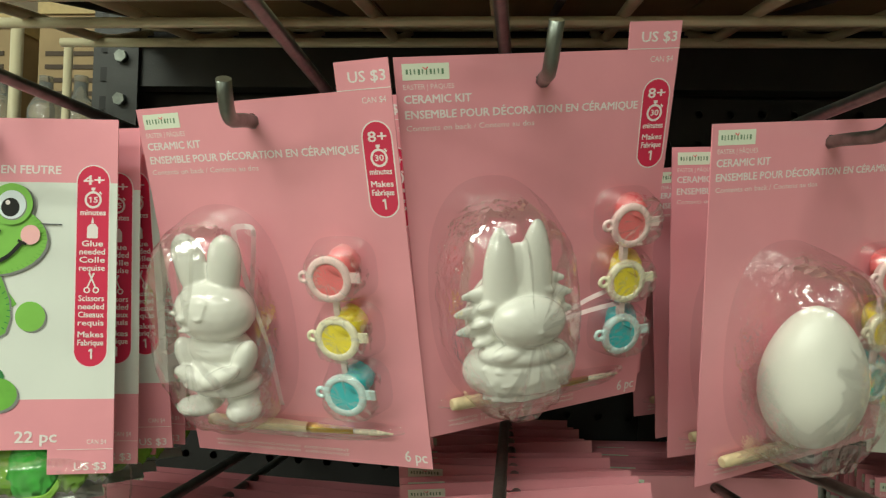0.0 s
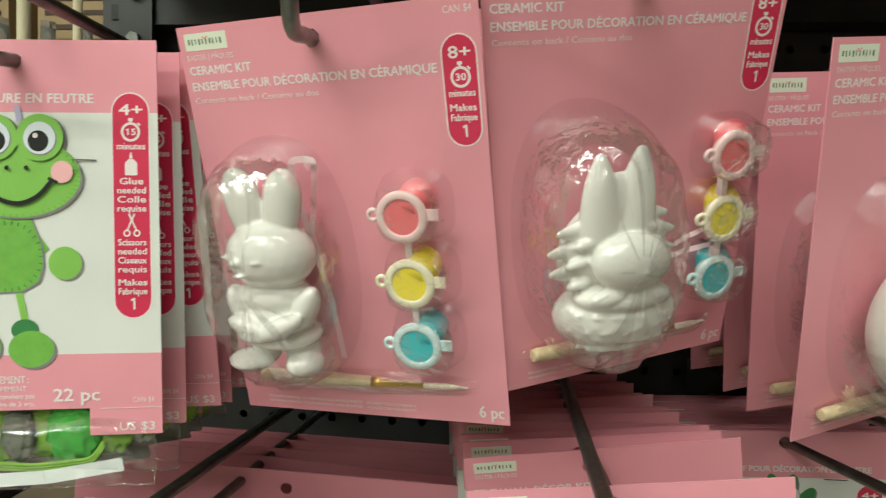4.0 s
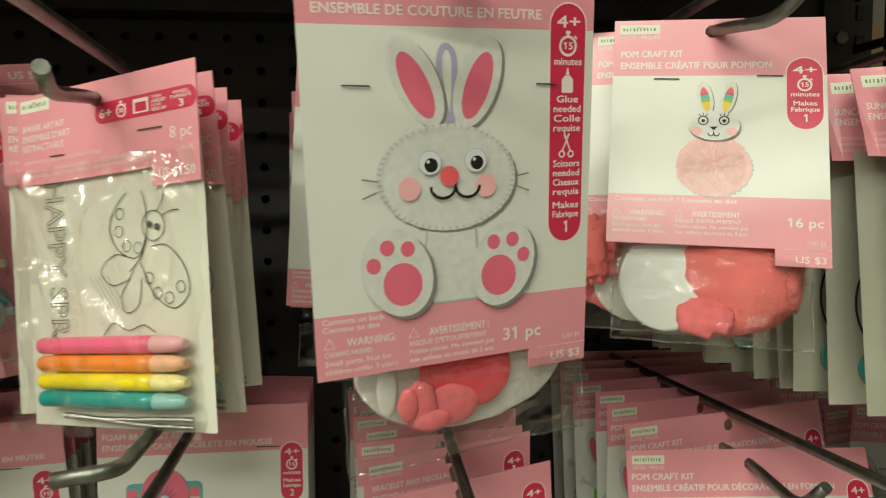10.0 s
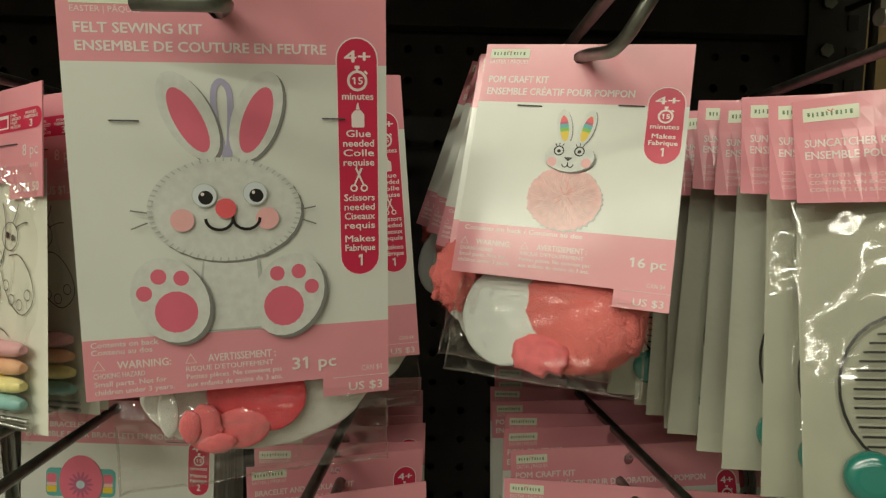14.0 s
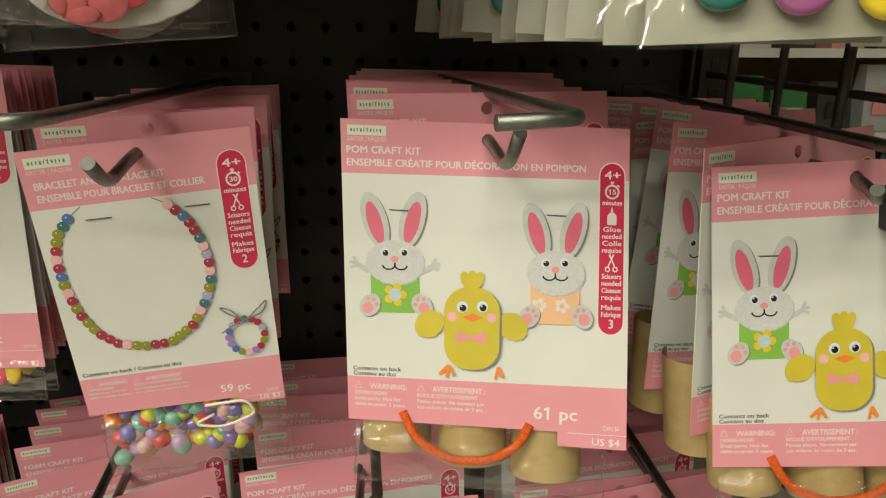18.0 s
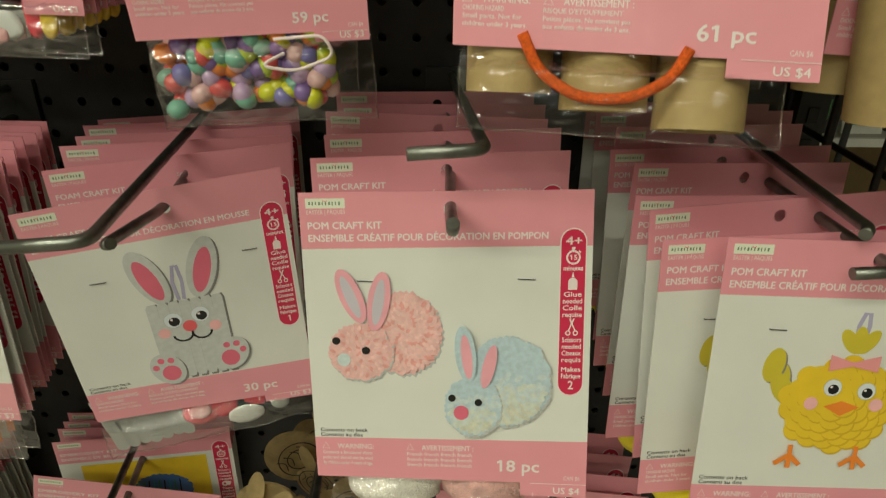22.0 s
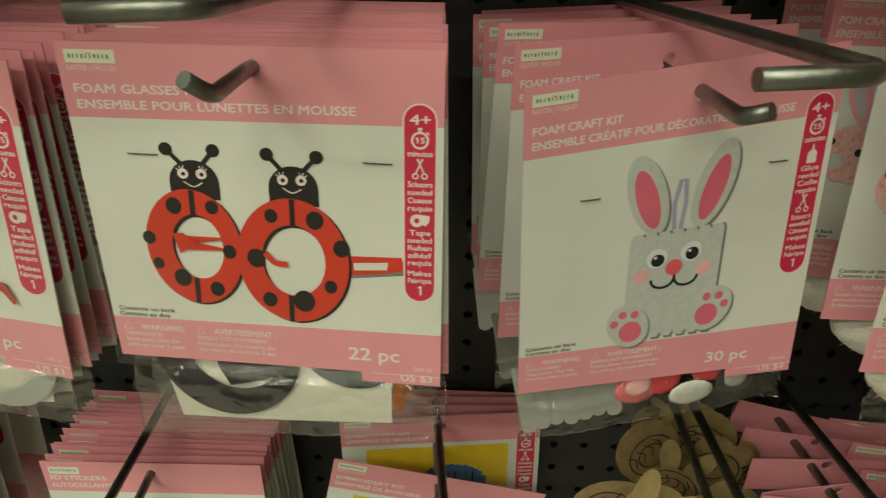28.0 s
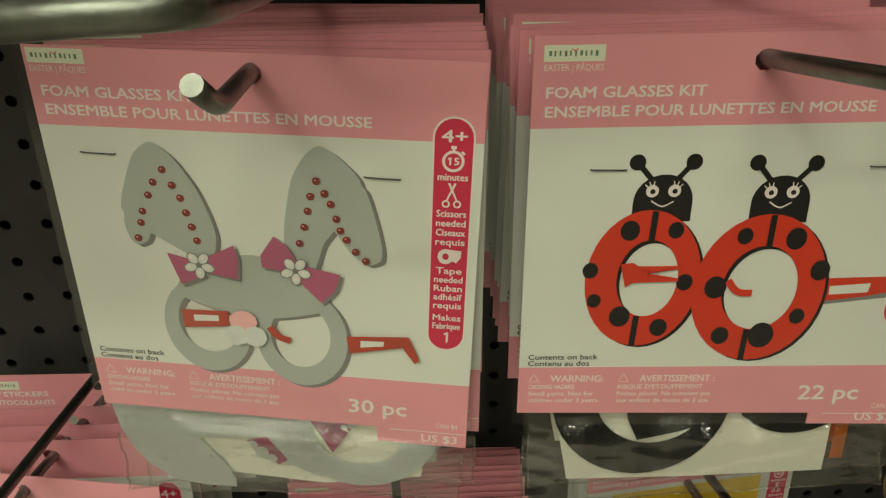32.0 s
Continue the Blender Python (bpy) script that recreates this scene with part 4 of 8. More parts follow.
def film(s, parent, a0, b0, a1, b1, d=0.0012, puff=0.006, mat_=None, name="clear_bag", nx=18, ny=14, seed=0.0, edge=0.6, tilt=0.0, crease=0.0):
    """A crumpled clear bag over or under the card."""
    under, low = (mat_ is BAGFILM), -0.0035
    if under:
        nx, ny = 46, 34
    bm = bmesh.new()
    g = []
    ridge = lambda x, y, q: (1 - abs(noise.noise(Vector((x, y, seed + q))))) ** 6
    for j in range(ny + 1):
        row = []
        for i in range(nx + 1):
            u, v = i / nx, j / ny
            k = (math.sin(math.pi * u) * math.sin(math.pi * min(1, 0.15 + 0.85 * v))) ** 0.6
            nz = noise.noise(Vector((u * 5, v * 5, seed)))
            fold = 0.0016 * ridge(u * 6 + v * 2, v * 4 - u, 9) + 0.0011 * ridge(u * 13, v * 11 + u * 4, 17) if under else crease * (ridge(u * 3 + v, v * 3 - u * 0.8, 5) + 0.6 * ridge(u * 7 - v * 2, v * 2.4 + u, 11))
            w = 1.0 if not under else min(1.0, max(0.0, (b0 + (b1 - b0) * v - s.tall - 1.5) / 5))
            row.append(bm.verts.new(s.at(a0 + (a1 - a0) * u + edge * nz, b0 + (b1 - b0) * v + edge * nz + tilt * (u - 0.5) * v, low * (1 - w) + w * (d + puff * k + 0.0012 * nz + fold))))
        g.append(row)
    for j in range(ny):
        for i in range(nx):
            f = bm.faces.new((g[j][i], g[j][i + 1], g[j + 1][i + 1], g[j + 1][i]))
            f.smooth = True
    edge_line = [v.co.copy() for v in [g[j][0] for j in range(ny // 2, ny)] + g[ny] + [g[j][nx] for j in range(ny - 1, ny // 2 - 1, -1)]]
    ob = part(name, bm, mat_ or FILM, parent, "clear crumpled plastic film")
    ob.visible_shadow = False
    if under:
        bm = bmesh.new()
        tube(bm, [p + Vector((0, -0.0002, 0)) for p in edge_line], 0.00045, 5)
        part("sealed_edge", bm, SEALED, ob, "shiny heat-sealed edge of the bag").visible_shadow = False
    return ob


def eyes(k, pts, r):
    for a, b in pts:
        k.el(GREY, a, b, r * 1.06, n=20)
        k.el(EYEWHITE, a, b, r, n=20)
        k.el(BLACK, a + r * 0.1, b + r * 0.2, r * 0.62, n=16)
        k.el(INK, a - r * 0.15, b - r * 0.1, r * 0.16, n=8)


def smile(k, a0, a1, b, dip, w, m=None):
    m = m or BLACK
    mid = (a0 + a1) / 2
    arc = [radians(20 * i) for i in range(10)]
    r = (mid - a0) / 2
    for c in (a0 + r, mid + r):
        k.line(m, [(c - r * math.cos(t), b - dip * 0.45 + dip * math.sin(t)) for t in arc], w)
    k.line(m, [(mid, b - dip * 1.1), (mid, b - dip * 0.4)], w)


def ear(k, a, b, ra, rb, turn, outer, inner, shade=True):
    if shade:
        k.el(SHADOWGREY, a + ra * 0.14, b + rb * 0.05, ra, rb, turn)
    k.el(outer, a, b, ra, rb, turn)
    k.el(inner, a, b + rb * 0.08, ra * 0.58, rb * 0.74, turn)


def paw(k, a, b, r, turn, outer, pad):
    k.el(SHADOWGREY, a + r * 0.1, b + r * 0.08, r * 0.95, r * 1.22, turn)
    k.el(outer, a, b, r * 0.95, r * 1.22, turn)
    c, s_ = math.cos(radians(turn)), math.sin(radians(turn))
    for x, y, q in ((0, 0.35, 0.55), (-0.52, -0.45, 0.2), (0, -0.72, 0.2), (0.5, -0.45, 0.2)):
        k.el(pad, a + r * (x * c - y * s_), b + r * (x * s_ + y * c), r * q, r * q * 1.05, n=18)


def stitched(k, m, a, b, ra, rb, n, w, size):
    for i in range(n):
        t = 2 * math.pi * i / n
        c, s_ = math.cos(t), math.sin(t)
        k.line(m, [(a + ra * c * (1 - size), b + rb * s_ * (1 - size)), (a + ra * c * 0.995, b + rb * s_ * 0.995)], w)


class Kit:
    def __init__(self, name, w, h, hole, label, warp=None, category="craft kit", group="hanging craft kits"):
        self.s = Sheet(w, h, hole, warp)
        self.ob = thing(name, Matrix(), label, category, group)

    def ink(self):
        k = Ink(self.s, 0.00015)
        k.step = 0.000012
        return k


def bulge(bm, s, a, b, ra, rb, d, thick, mi=0, sub=2, amp=0.0, seed=0):
    """A soft lens-shaped piece lying against the card's plane."""
    c = s.at(a, b, d)
    k = s.w / 100
    ball(bm, c, 1.0, sub, mi, amp, seed, (ra * k, thick, rb * k))


def fluff(bm, c, r, squash, seed, spikes=420, mi=0, reach=0.16, amp=0.12, fine=0.045):
    """A pompom: a ragged core with tufts standing out of it."""
    ball(bm, c, r * 0.9, 4 if spikes > 800 else 3, mi, amp, seed, squash)
    rnd = random.Random(seed)
    for _ in range(spikes):
        d = Vector((rnd.gauss(0, 1), rnd.gauss(0, 1), rnd.gauss(0, 1))).normalized()
        e = Vector((d.x * squash[0], d.y * squash[1], d.z * squash[2]))
        p, q = Vector(c) + e * r * 0.8, Vector(c) + e * r * (1.0 - 0.5 * (0.16 - reach) + reach * rnd.random())
        side = d.orthogonal().normalized() * r * fine
        other = d.cross(side)
        sway = Vector((rnd.uniform(-1, 1), rnd.uniform(-1, 1), rnd.uniform(-1, 1))) * r * 0.07
        vs = [bm.verts.new(p + side), bm.verts.new(p - side * 0.5 + other), bm.verts.new(p - side * 0.5 - other), bm.verts.new(q + sway)]
        for f in ((0, 1, 3), (1, 2, 3), (2, 0, 3)):
            bm.faces.new([vs[i] for i in f]).material_index = mi


def baked(name, bm, material, voxel, smooth_steps=4):
    """Joins overlapping lumps into one smooth skin."""
    ob = new(name, mesh_of(name, bm, material))
    r = ob.modifiers.new("join", "REMESH")
    r.mode, r.voxel_size, r.use_smooth_shade = "VOXEL", voxel, True
    q = ob.modifiers.new("soft", "SMOOTH")
    q.iterations, q.factor = smooth_steps, 0.5
    me = bpy.data.meshes.new_from_object(ob.evaluated_get(bpy.context.evaluated_depsgraph_get()))
    me.name = name
    me.polygons.foreach_set("use_smooth", [True] * len(me.polygons))
    bpy.data.objects.remove(ob)
    if not me.materials:
        me.materials.append(material)
    return me


def rabbit_mesh():
    """Standing rabbit figurine in a flared frock, arms folded, 0.076 high, feet at 0, its face turned aside."""
    bm = bmesh.new()
    E = lambda c, r, sq, turn=0: ball(bm, c, r, 3, squash=sq, rot=Matrix.Rotation(radians(turn), 3, "Y"))
    E((0, 0, 0.0449), 0.0145, (1.12, 0.88, 0.90))
    for s in (-1, 1):
        E((s * 0.0068 - 0.001, 0.001, 0.0615), 0.0145, (0.47, 0.32, 1.0), s * 11)
        E((s * 0.0076 - 0.001, 0.001, 0.0660), 0.0105, (0.66, 0.40, 1.0), s * 11)
        E((s * 0.0050 - 0.001, 0.001, 0.0575), 0.0090, (0.60, 0.48, 1.0), s * 5)
    E((0, 0, 0.0295), 0.0126, (1.05, 0.80, 0.62))
    E((0, 0, 0.0215), 0.0130, (1.0, 0.84, 0.80))
    E((0.0008, 0, 0.0140), 0.0140, (1.03, 0.86, 0.36))
    E((-0.0118, -0.004, 0.0262), 0.0080, (0.55, 0.62, 1.05), -22)
    E((0.0125, -0.004, 0.0262), 0.0084, (0.55, 0.62, 1.10), 24)
    E((-0.0058, -0.0105, 0.0203), 0.0076, (1.15, 0.55, 0.50), 20)
    E((0.0050, -0.0108, 0.0208), 0.0080, (1.25, 0.52, 0.46), -28)
    E((-0.0050, -0.0118, 0.0176), 0.0046, (1.25, 0.60, 0.55), 10)
    E((-0.0072, 0, 0.0075), 0.0060, (0.92, 0.9, 1.2))
    E((-0.0115, -0.004, 0.0036), 0.0066, (1.30, 1.1, 0.55))
    E((0.0072, 0, 0.0078), 0.0068, (0.95, 0.95, 1.2))
    E((0.0100, -0.005, 0.0046), 0.0068, (1.0, 1.1, 0.70))
    E((-0.0072, -0.0112, 0.0452), 0.0021, (1.15, 0.9, 0.85))
    E((-0.0128, -0.0078, 0.0458), 0.0018, (1.3, 0.6, 0.35), 8)
    E((0.0010, -0.0122, 0.0458), 0.0020, (1.3, 0.6, 0.35), -8)
    E((-0.0066, -0.0118, 0.0404), 0.0020, (1.3, 0.6, 0.35))
    return baked("rabbit_figurine", bm, CERAMIC, 0.0006, 4)


def basket_rabbit_mesh():
    """Rabbit peeping out of a feathered egg that sits in a woven nest, 0.080 high."""
    bm = bmesh.new()
    E = lambda c, r, sq, turn=0: ball(bm, c, r, 3, squash=sq, rot=Matrix.Rotation(radians(turn), 3, "Y"))

    def lobe(p, q, r0, r1, n, flat, bend=1.0):
        for i in range(n):
            u = i / (n - 1)
            E(tuple(a + (b - a) * u for a, b in zip(p, q)), r0 + (r1 - r0) * u ** bend, (1.0, flat, 1.0))

    E((0.002, 0.003, 0.0380), 0.0205, (1.0, 0.52, 1.10))
    lobe((-0.0062, -0.002, 0.0450), (-0.0078, -0.001, 0.0748), 0.0072, 0.0024, 16, 0.70, 3.0)
    lobe((0.0062, -0.002, 0.0450), (0.0068, -0.001, 0.0775), 0.0074, 0.0024, 16, 0.70, 3.0)
    E((0.000, 0.000, 0.0560), 0.0120, (0.70, 0.40, 1.2))
    E((0.003, -0.0085, 0.0385), 0.0140, (1.03, 0.62, 0.80))
    E((0.0042, -0.0166, 0.0370), 0.0016, (1.3, 0.6, 0.6))
    E((0.0042, -0.0158, 0.0338), 0.0016, (1.5, 0.5, 0.35))
    for s, lobes in ((-1, ((0.0485, 0.0200), (0.0410, 0.0226), (0.0330, 0.0216))), (1, ((0.0540, 0.0180), (0.0475, 0.0216), (0.0400, 0.0222)))):
        for z, reach in lobes:
            lobe((s * (reach - 0.0095), 0.000, z + 0.0008), (s * reach, -0.001, z), 0.0046, 0.0016, 8, 0.70)
            E((s * (reach - 0.0085), -0.0042, z - 0.003), 0.0050, (1.0, 0.50, 0.42), s * 20)
    for s in (-1, 1):
        E((s * 0.0080 + 0.003, -0.0108, 0.0262), 0.0056, (1.25, 0.66, 0.66), s * 10)
    E((0.003, -0.0050, 0.0240), 0.0150, (1.22, 0.66, 0.42))
    E((0.0036, 0, 0.0148), 0.0232, (1.0, 0.64, 0.62))
    for j in range(4):
        for i in range(7):
            a, z = -1.05 + 0.35 * i + 0.17 * (j % 2), 0.0050 + 0.0043 * j
            w = math.sqrt(max(0.12, 1 - ((z - 0.0148) / 0.0146) ** 2))
            E((0.0036 + 0.0178 * w * math.sin(a), -0.0135 * w * math.cos(a), z), 0.0056, (1.0, 0.26, 0.32), 12 * (1 if j % 2 else -1))
    return baked("basket_rabbit_figurine", bm, CERAMIC, 0.0006, 6)


def egg_mesh():
    bm = bmesh.new()
    for v in ball(bm, (0, 0, 0.0325), 1.0, 5, squash=(0.0238, 0.0205, 0.0335)):
        z = (v.co.z - 0.0325) / 0.0335
        k = 1 - 0.14 * z - 0.06 * z * z
        v.co.x *= k
        v.co.y *= k
    return mesh_of("egg", bm, EGGPLASTIC, True)


RABBIT, BASKET, EGG = rabbit_mesh(), basket_rabbit_mesh(), egg_mesh()


def lathe(bm, c, prof):
    """A round body about a line along y: radius and distance in front of c, from the back to the front."""
    n, prev = 24, None
    for r, d in prof:
        ring = [bm.verts.new((c.x + r * math.cos(2 * math.pi * i / n), c.y - d, c.z + r * math.sin(2 * math.pi * i / n))) for i in range(n)]
        if prev:
            for i in range(n):
                bm.faces.new((prev[i], prev[(i + 1) % n], ring[(i + 1) % n], ring[i])).smooth = True
        prev = ring
    return prev


def paint_pots(kit, a, bs, lean=(0.0, 0.0)):
    s = kit.s
    for b, paint, frost, nm in zip(bs, (PAINT_R, PAINT_Y, PAINT_B), (POT_R, POT_Y, POT_B), ("coral", "yellow", "turquoise")):
        o = s.at(a, b, 0)
        f = o + Vector((lean[0], -0.0105, lean[1]))
        bm = bmesh.new()
        tube(bm, [o + Vector((0.0058, -0.001, 0.0078)), o + Vector((0.0045, -0.004, 0.0062)), f + Vector((0.001, 0.003, 0.001))], 0.0070, 18, taper=[0.84, 1.0, 0.95])
        pot = part("paint_pot", bm, paint, kit.ob, nm + " paint in a small pot")
        bm = bmesh.new()
        lathe(bm, f, ((0.0080, -0.003), (0.0094, -0.0004), (0.0101, 0.0004), (0.0101, 0.0014), (0.0096, 0.0021), (0.0076, 0.0023), (0.0069, 0.0020), (0.0066, 0.0012)))
        x0, y0, z0 = f.x + 0.0090, f.y - 0.0014, f.z - 0.0014
        box(bm, x0, y0, z0, x0 + 0.0052, y0 + 0.0012, z0 + 0.0042)
        tube(bm, [f + Vector((-0.0112 + 0.0020 * math.cos(w), -0.0010, 0.0010 + 0.0020 * math.sin(w))) for w in [0.5236 * i for i in range(13)]], 0.0010, 6, caps=False)
        part("lid", bm, frost, pot, "frosted plastic snap lid")
        bm = bmesh.new()
        bm.faces.new(lathe(bm, f, ((0.0068, 0.0004), (0.0068, 0.0018))))
        part("lid_window", bm, paint, pot)
    bm = bmesh.new()
    p, q = s.at(a, bs[0], 0.0085), s.at(a, bs[2], 0.0085)
    box(bm, p.x - 0.0013, min(p.y, q.y), q.z, p.x + 0.0013, max(p.y, q.y) + 0.001, p.z)
    part("pot_strip", bm, POTPLASTIC, kit.ob)


def brush(kit, a0, b0, a1, b1):
    s = kit.s
    p, q = s.at(a0, b0, 0.0034), s.at(a1, b1, 0.0034)
    L = lambda t: p + (q - p) * t
    bm = bmesh.new()
    tube(bm, [L(0), L(0.03), L(0.35), L(0.56)], 0.0031, 10, taper=[0.8, 0.95, 1.0, 0.76])
    h = part("brush_handle", bm, PALEWOOD, kit.ob, "pale wooden brush handle")
    bm = bmesh.new()
    tube(bm, [L(0.555), L(0.60), L(0.605), L(0.80)], 0.0025, 10, taper=[1, 1, 0.85, 0.6])
    part("ferrule", bm, BRASS, h, "brass ferrule")
    bm = bmesh.new()
    tube(bm, [L(0.80), L(0.90), L(1.0)], 0.0013, 8, taper=[1, 1.1, 0.3])
    part("bristles", bm, BRISTLE, h, "white bristles")


def dome(bm, s, a, b, ra, rb, high, n=84, power=3.2, seed=0.0, taper=0.16, soft=False):
    """A vacuum-formed bubble standing on the card: steep walls, a flattish top and sharp little dents."""
    prev = None
    shape = ((1.0, 0.0), (0.985, 0.10), (0.965, 0.35), (0.94, 0.62), (0.91, 0.82), (0.89, 0.93), (0.875, 0.985), (0.86, 1.0), (0.845, 0.985), (0.83, 0.992), (0.70, 1.0), (0.58, 1.0), (0.46, 1.0), (0.34, 1.0), (0.22, 1.0), (0.10, 1.0))
    if soft:
        shape = ((1.0, 0.0), (0.99, 0.2), (0.97, 0.4), (0.94, 0.58), (0.89, 0.74), (0.81, 0.86), (0.70, 0.94), (0.55, 0.98), (0.40, 1.0), (0.26, 1.0), (0.12, 1.0))
    for k, t in shape:
        ring = []
        for i in range(n):
            w = 2 * math.pi * i / n
            c, q = math.cos(w), math.sin(w)
            e = (abs(c) ** power + abs(q) ** power) ** (-1 / power)
            dent = (1 - abs(noise.noise(Vector((c * 3.1 * k, q * 3.1 * k, t * 2 + seed))))) ** 5
            fine = (1 - abs(noise.noise(Vector((c * 8 * k, q * 8 * k, t * 4 + seed + 7))))) ** 5
            g = k * (1 - taper * t) * (1 - 0.035 * dent * t)
            ring.append(bm.verts.new(s.at(a + ra * g * e * c, b + rb * g * e * q, 0.0008 + high * t * (1 - (0.06 * dent + 0.035 * fine) * min(1.0, 1.7 * k)))))
        if prev:
            for i in range(n):
                f = bm.faces.new((prev[i], prev[(i + 1) % n], ring[(i + 1) % n], ring[i]))
                f.smooth = True
        prev = ring
    bm.faces.new(prev).smooth = True


def ribbon(kit, pts, w, name="ribbon", material=None):
    s, bm = kit.s, bmesh.new()
    pts = rounded([s.at(a, b, d) for a, b, d in pts], 0.004, 5)
    L, R = [], []
    for i, p in enumerate(pts):
        t = (pts[min(i + 1, len(pts) - 1)] - pts[max(i - 1, 0)])
        n = Vector((-t.z, 0, t.x)).normalized() * w / 2
        L.append(bm.verts.new(p + n))
        R.append(bm.verts.new(p - n + Vector((0, 0.0004, 0))))
    for i in range(len(pts) - 1):
        bm.faces.new((L[i], L[i + 1], R[i + 1], R[i])).smooth = True
    bmesh.ops.solidify(bm, geom=bm.faces[:], thickness=0.0002)
    part(name, bm, material or RIBBON, kit.ob)


def ceramic_kit(name, label, warp, figure, fig_a, fig_b, fig_s, fig_label, pot_a, dome_a, dome_b, lean=(0, 0), turn=0.0, hole=(50, 7.6), brush_b=127.0, stretch=1.0, ribbons=(), fig_d=0.016, high=0.036, loop=None, span=(25, 44)):
    kit = Kit(name, 0.1202, 0.1680, hole, label, warp)
    s, o = kit.s, kit.ob
    card(s, o, 26, s.tall - 8, tag=9.2, body=PINK)
    brand_mark(s, o, 2.4, 2.2, 15.6, 5.4)
    head_type(s, o, [("CERAMIC KIT", 2.2, 15.2, 3.0, 22.8), ("ENSEMBLE POUR DÉCORATION EN CÉRAMIQUE", 2.2, 20.3, 3.0, 84)], [("EASTER | PÂQUES", 2.4, 10.6, 1.7, 17), ("Contents on back / Contenu au dos", 2.3, 24.4, 1.9, 45)])
    badge(s, o, 93.2, 5.0, 10.4, 42.0, seq("8+", "30", [], "1"))
    k = Ink(s)
    k.type(INK, "US $3", 98.5, -2.4, 3.4, 13, "r", 0.02)
    k.line(PALE, [(81, -0.1), (100, -0.1)], 0.3)
    k.type(INK, "CAN $4", 98, 4.4, 2.0, 8.5, "r", 0.01)
    k.type(INK, "6 pc", 98, s.tall - 2.6, 4.6, 8.5, "r", 0.02)
    for i in range(2):
        k.type(PALE, "WARNING: CHOKING HAZARD  AVERTISSEMENT", 9, s.tall - 4.6 + 1.9 * i, 1.1, 58)
    k.done("price_lettering", o, "white printed price and piece count")
    fig = new("figurine", figure)
    fig.parent = o
    p = s.at(fig_a, fig_b, 0.0)
    fig.matrix_basis = Matrix.Translation(p + Vector((0, -fig_d, 0))) @ pose(0, 0, 0, 0, turn, 0) @ Matrix.Diagonal((fig_s * stretch, fig_s, fig_s, 1))
    tagged(fig, fig_label)
    paint_pots(kit, pot_a, (61.5, 83.5, 105.5), lean)
    for pts in ribbons:
        ribbon(kit, pts, 0.0026)
    if loop:
        c = s.at(loop[0], loop[1], fig_d)
        bm = bmesh.new()
        tube(bm, [c + Vector((0.0016 * math.cos(w), 0, 0.0021 * math.sin(w))) for w in [0.4488 * i for i in range(15)]], 0.00035, 6, caps=False)
        part("hanging_loop", bm, STAPLE, o, "thin steel wire loop")
    brush(kit, 10, brush_b, 87, brush_b + 0.4)
    for i, (a, b, ra, rb, high) in enumerate(((dome_a, dome_b, *span, high), (pot_a + 2, 60, 12.5, 11.5, 0.016), (pot_a + 2, 83, 12.5, 11.0, 0.016), (pot_a + 2, 105.5, 12.5, 11.5, 0.016), (48, brush_b + 0.2, 43, 3.4, 0.007))):
        bm = bmesh.new()
        dome(bm, s, a, b, ra, rb, high, power=3.2 if i else 2.4, seed=2.0 * i + fig_a, taper=0.16 if i else 0.04, soft=i == 0)
        part("blister", bm, BLISTER, o, "clear vacuum-formed blister").visible_shadow = False
    return kit


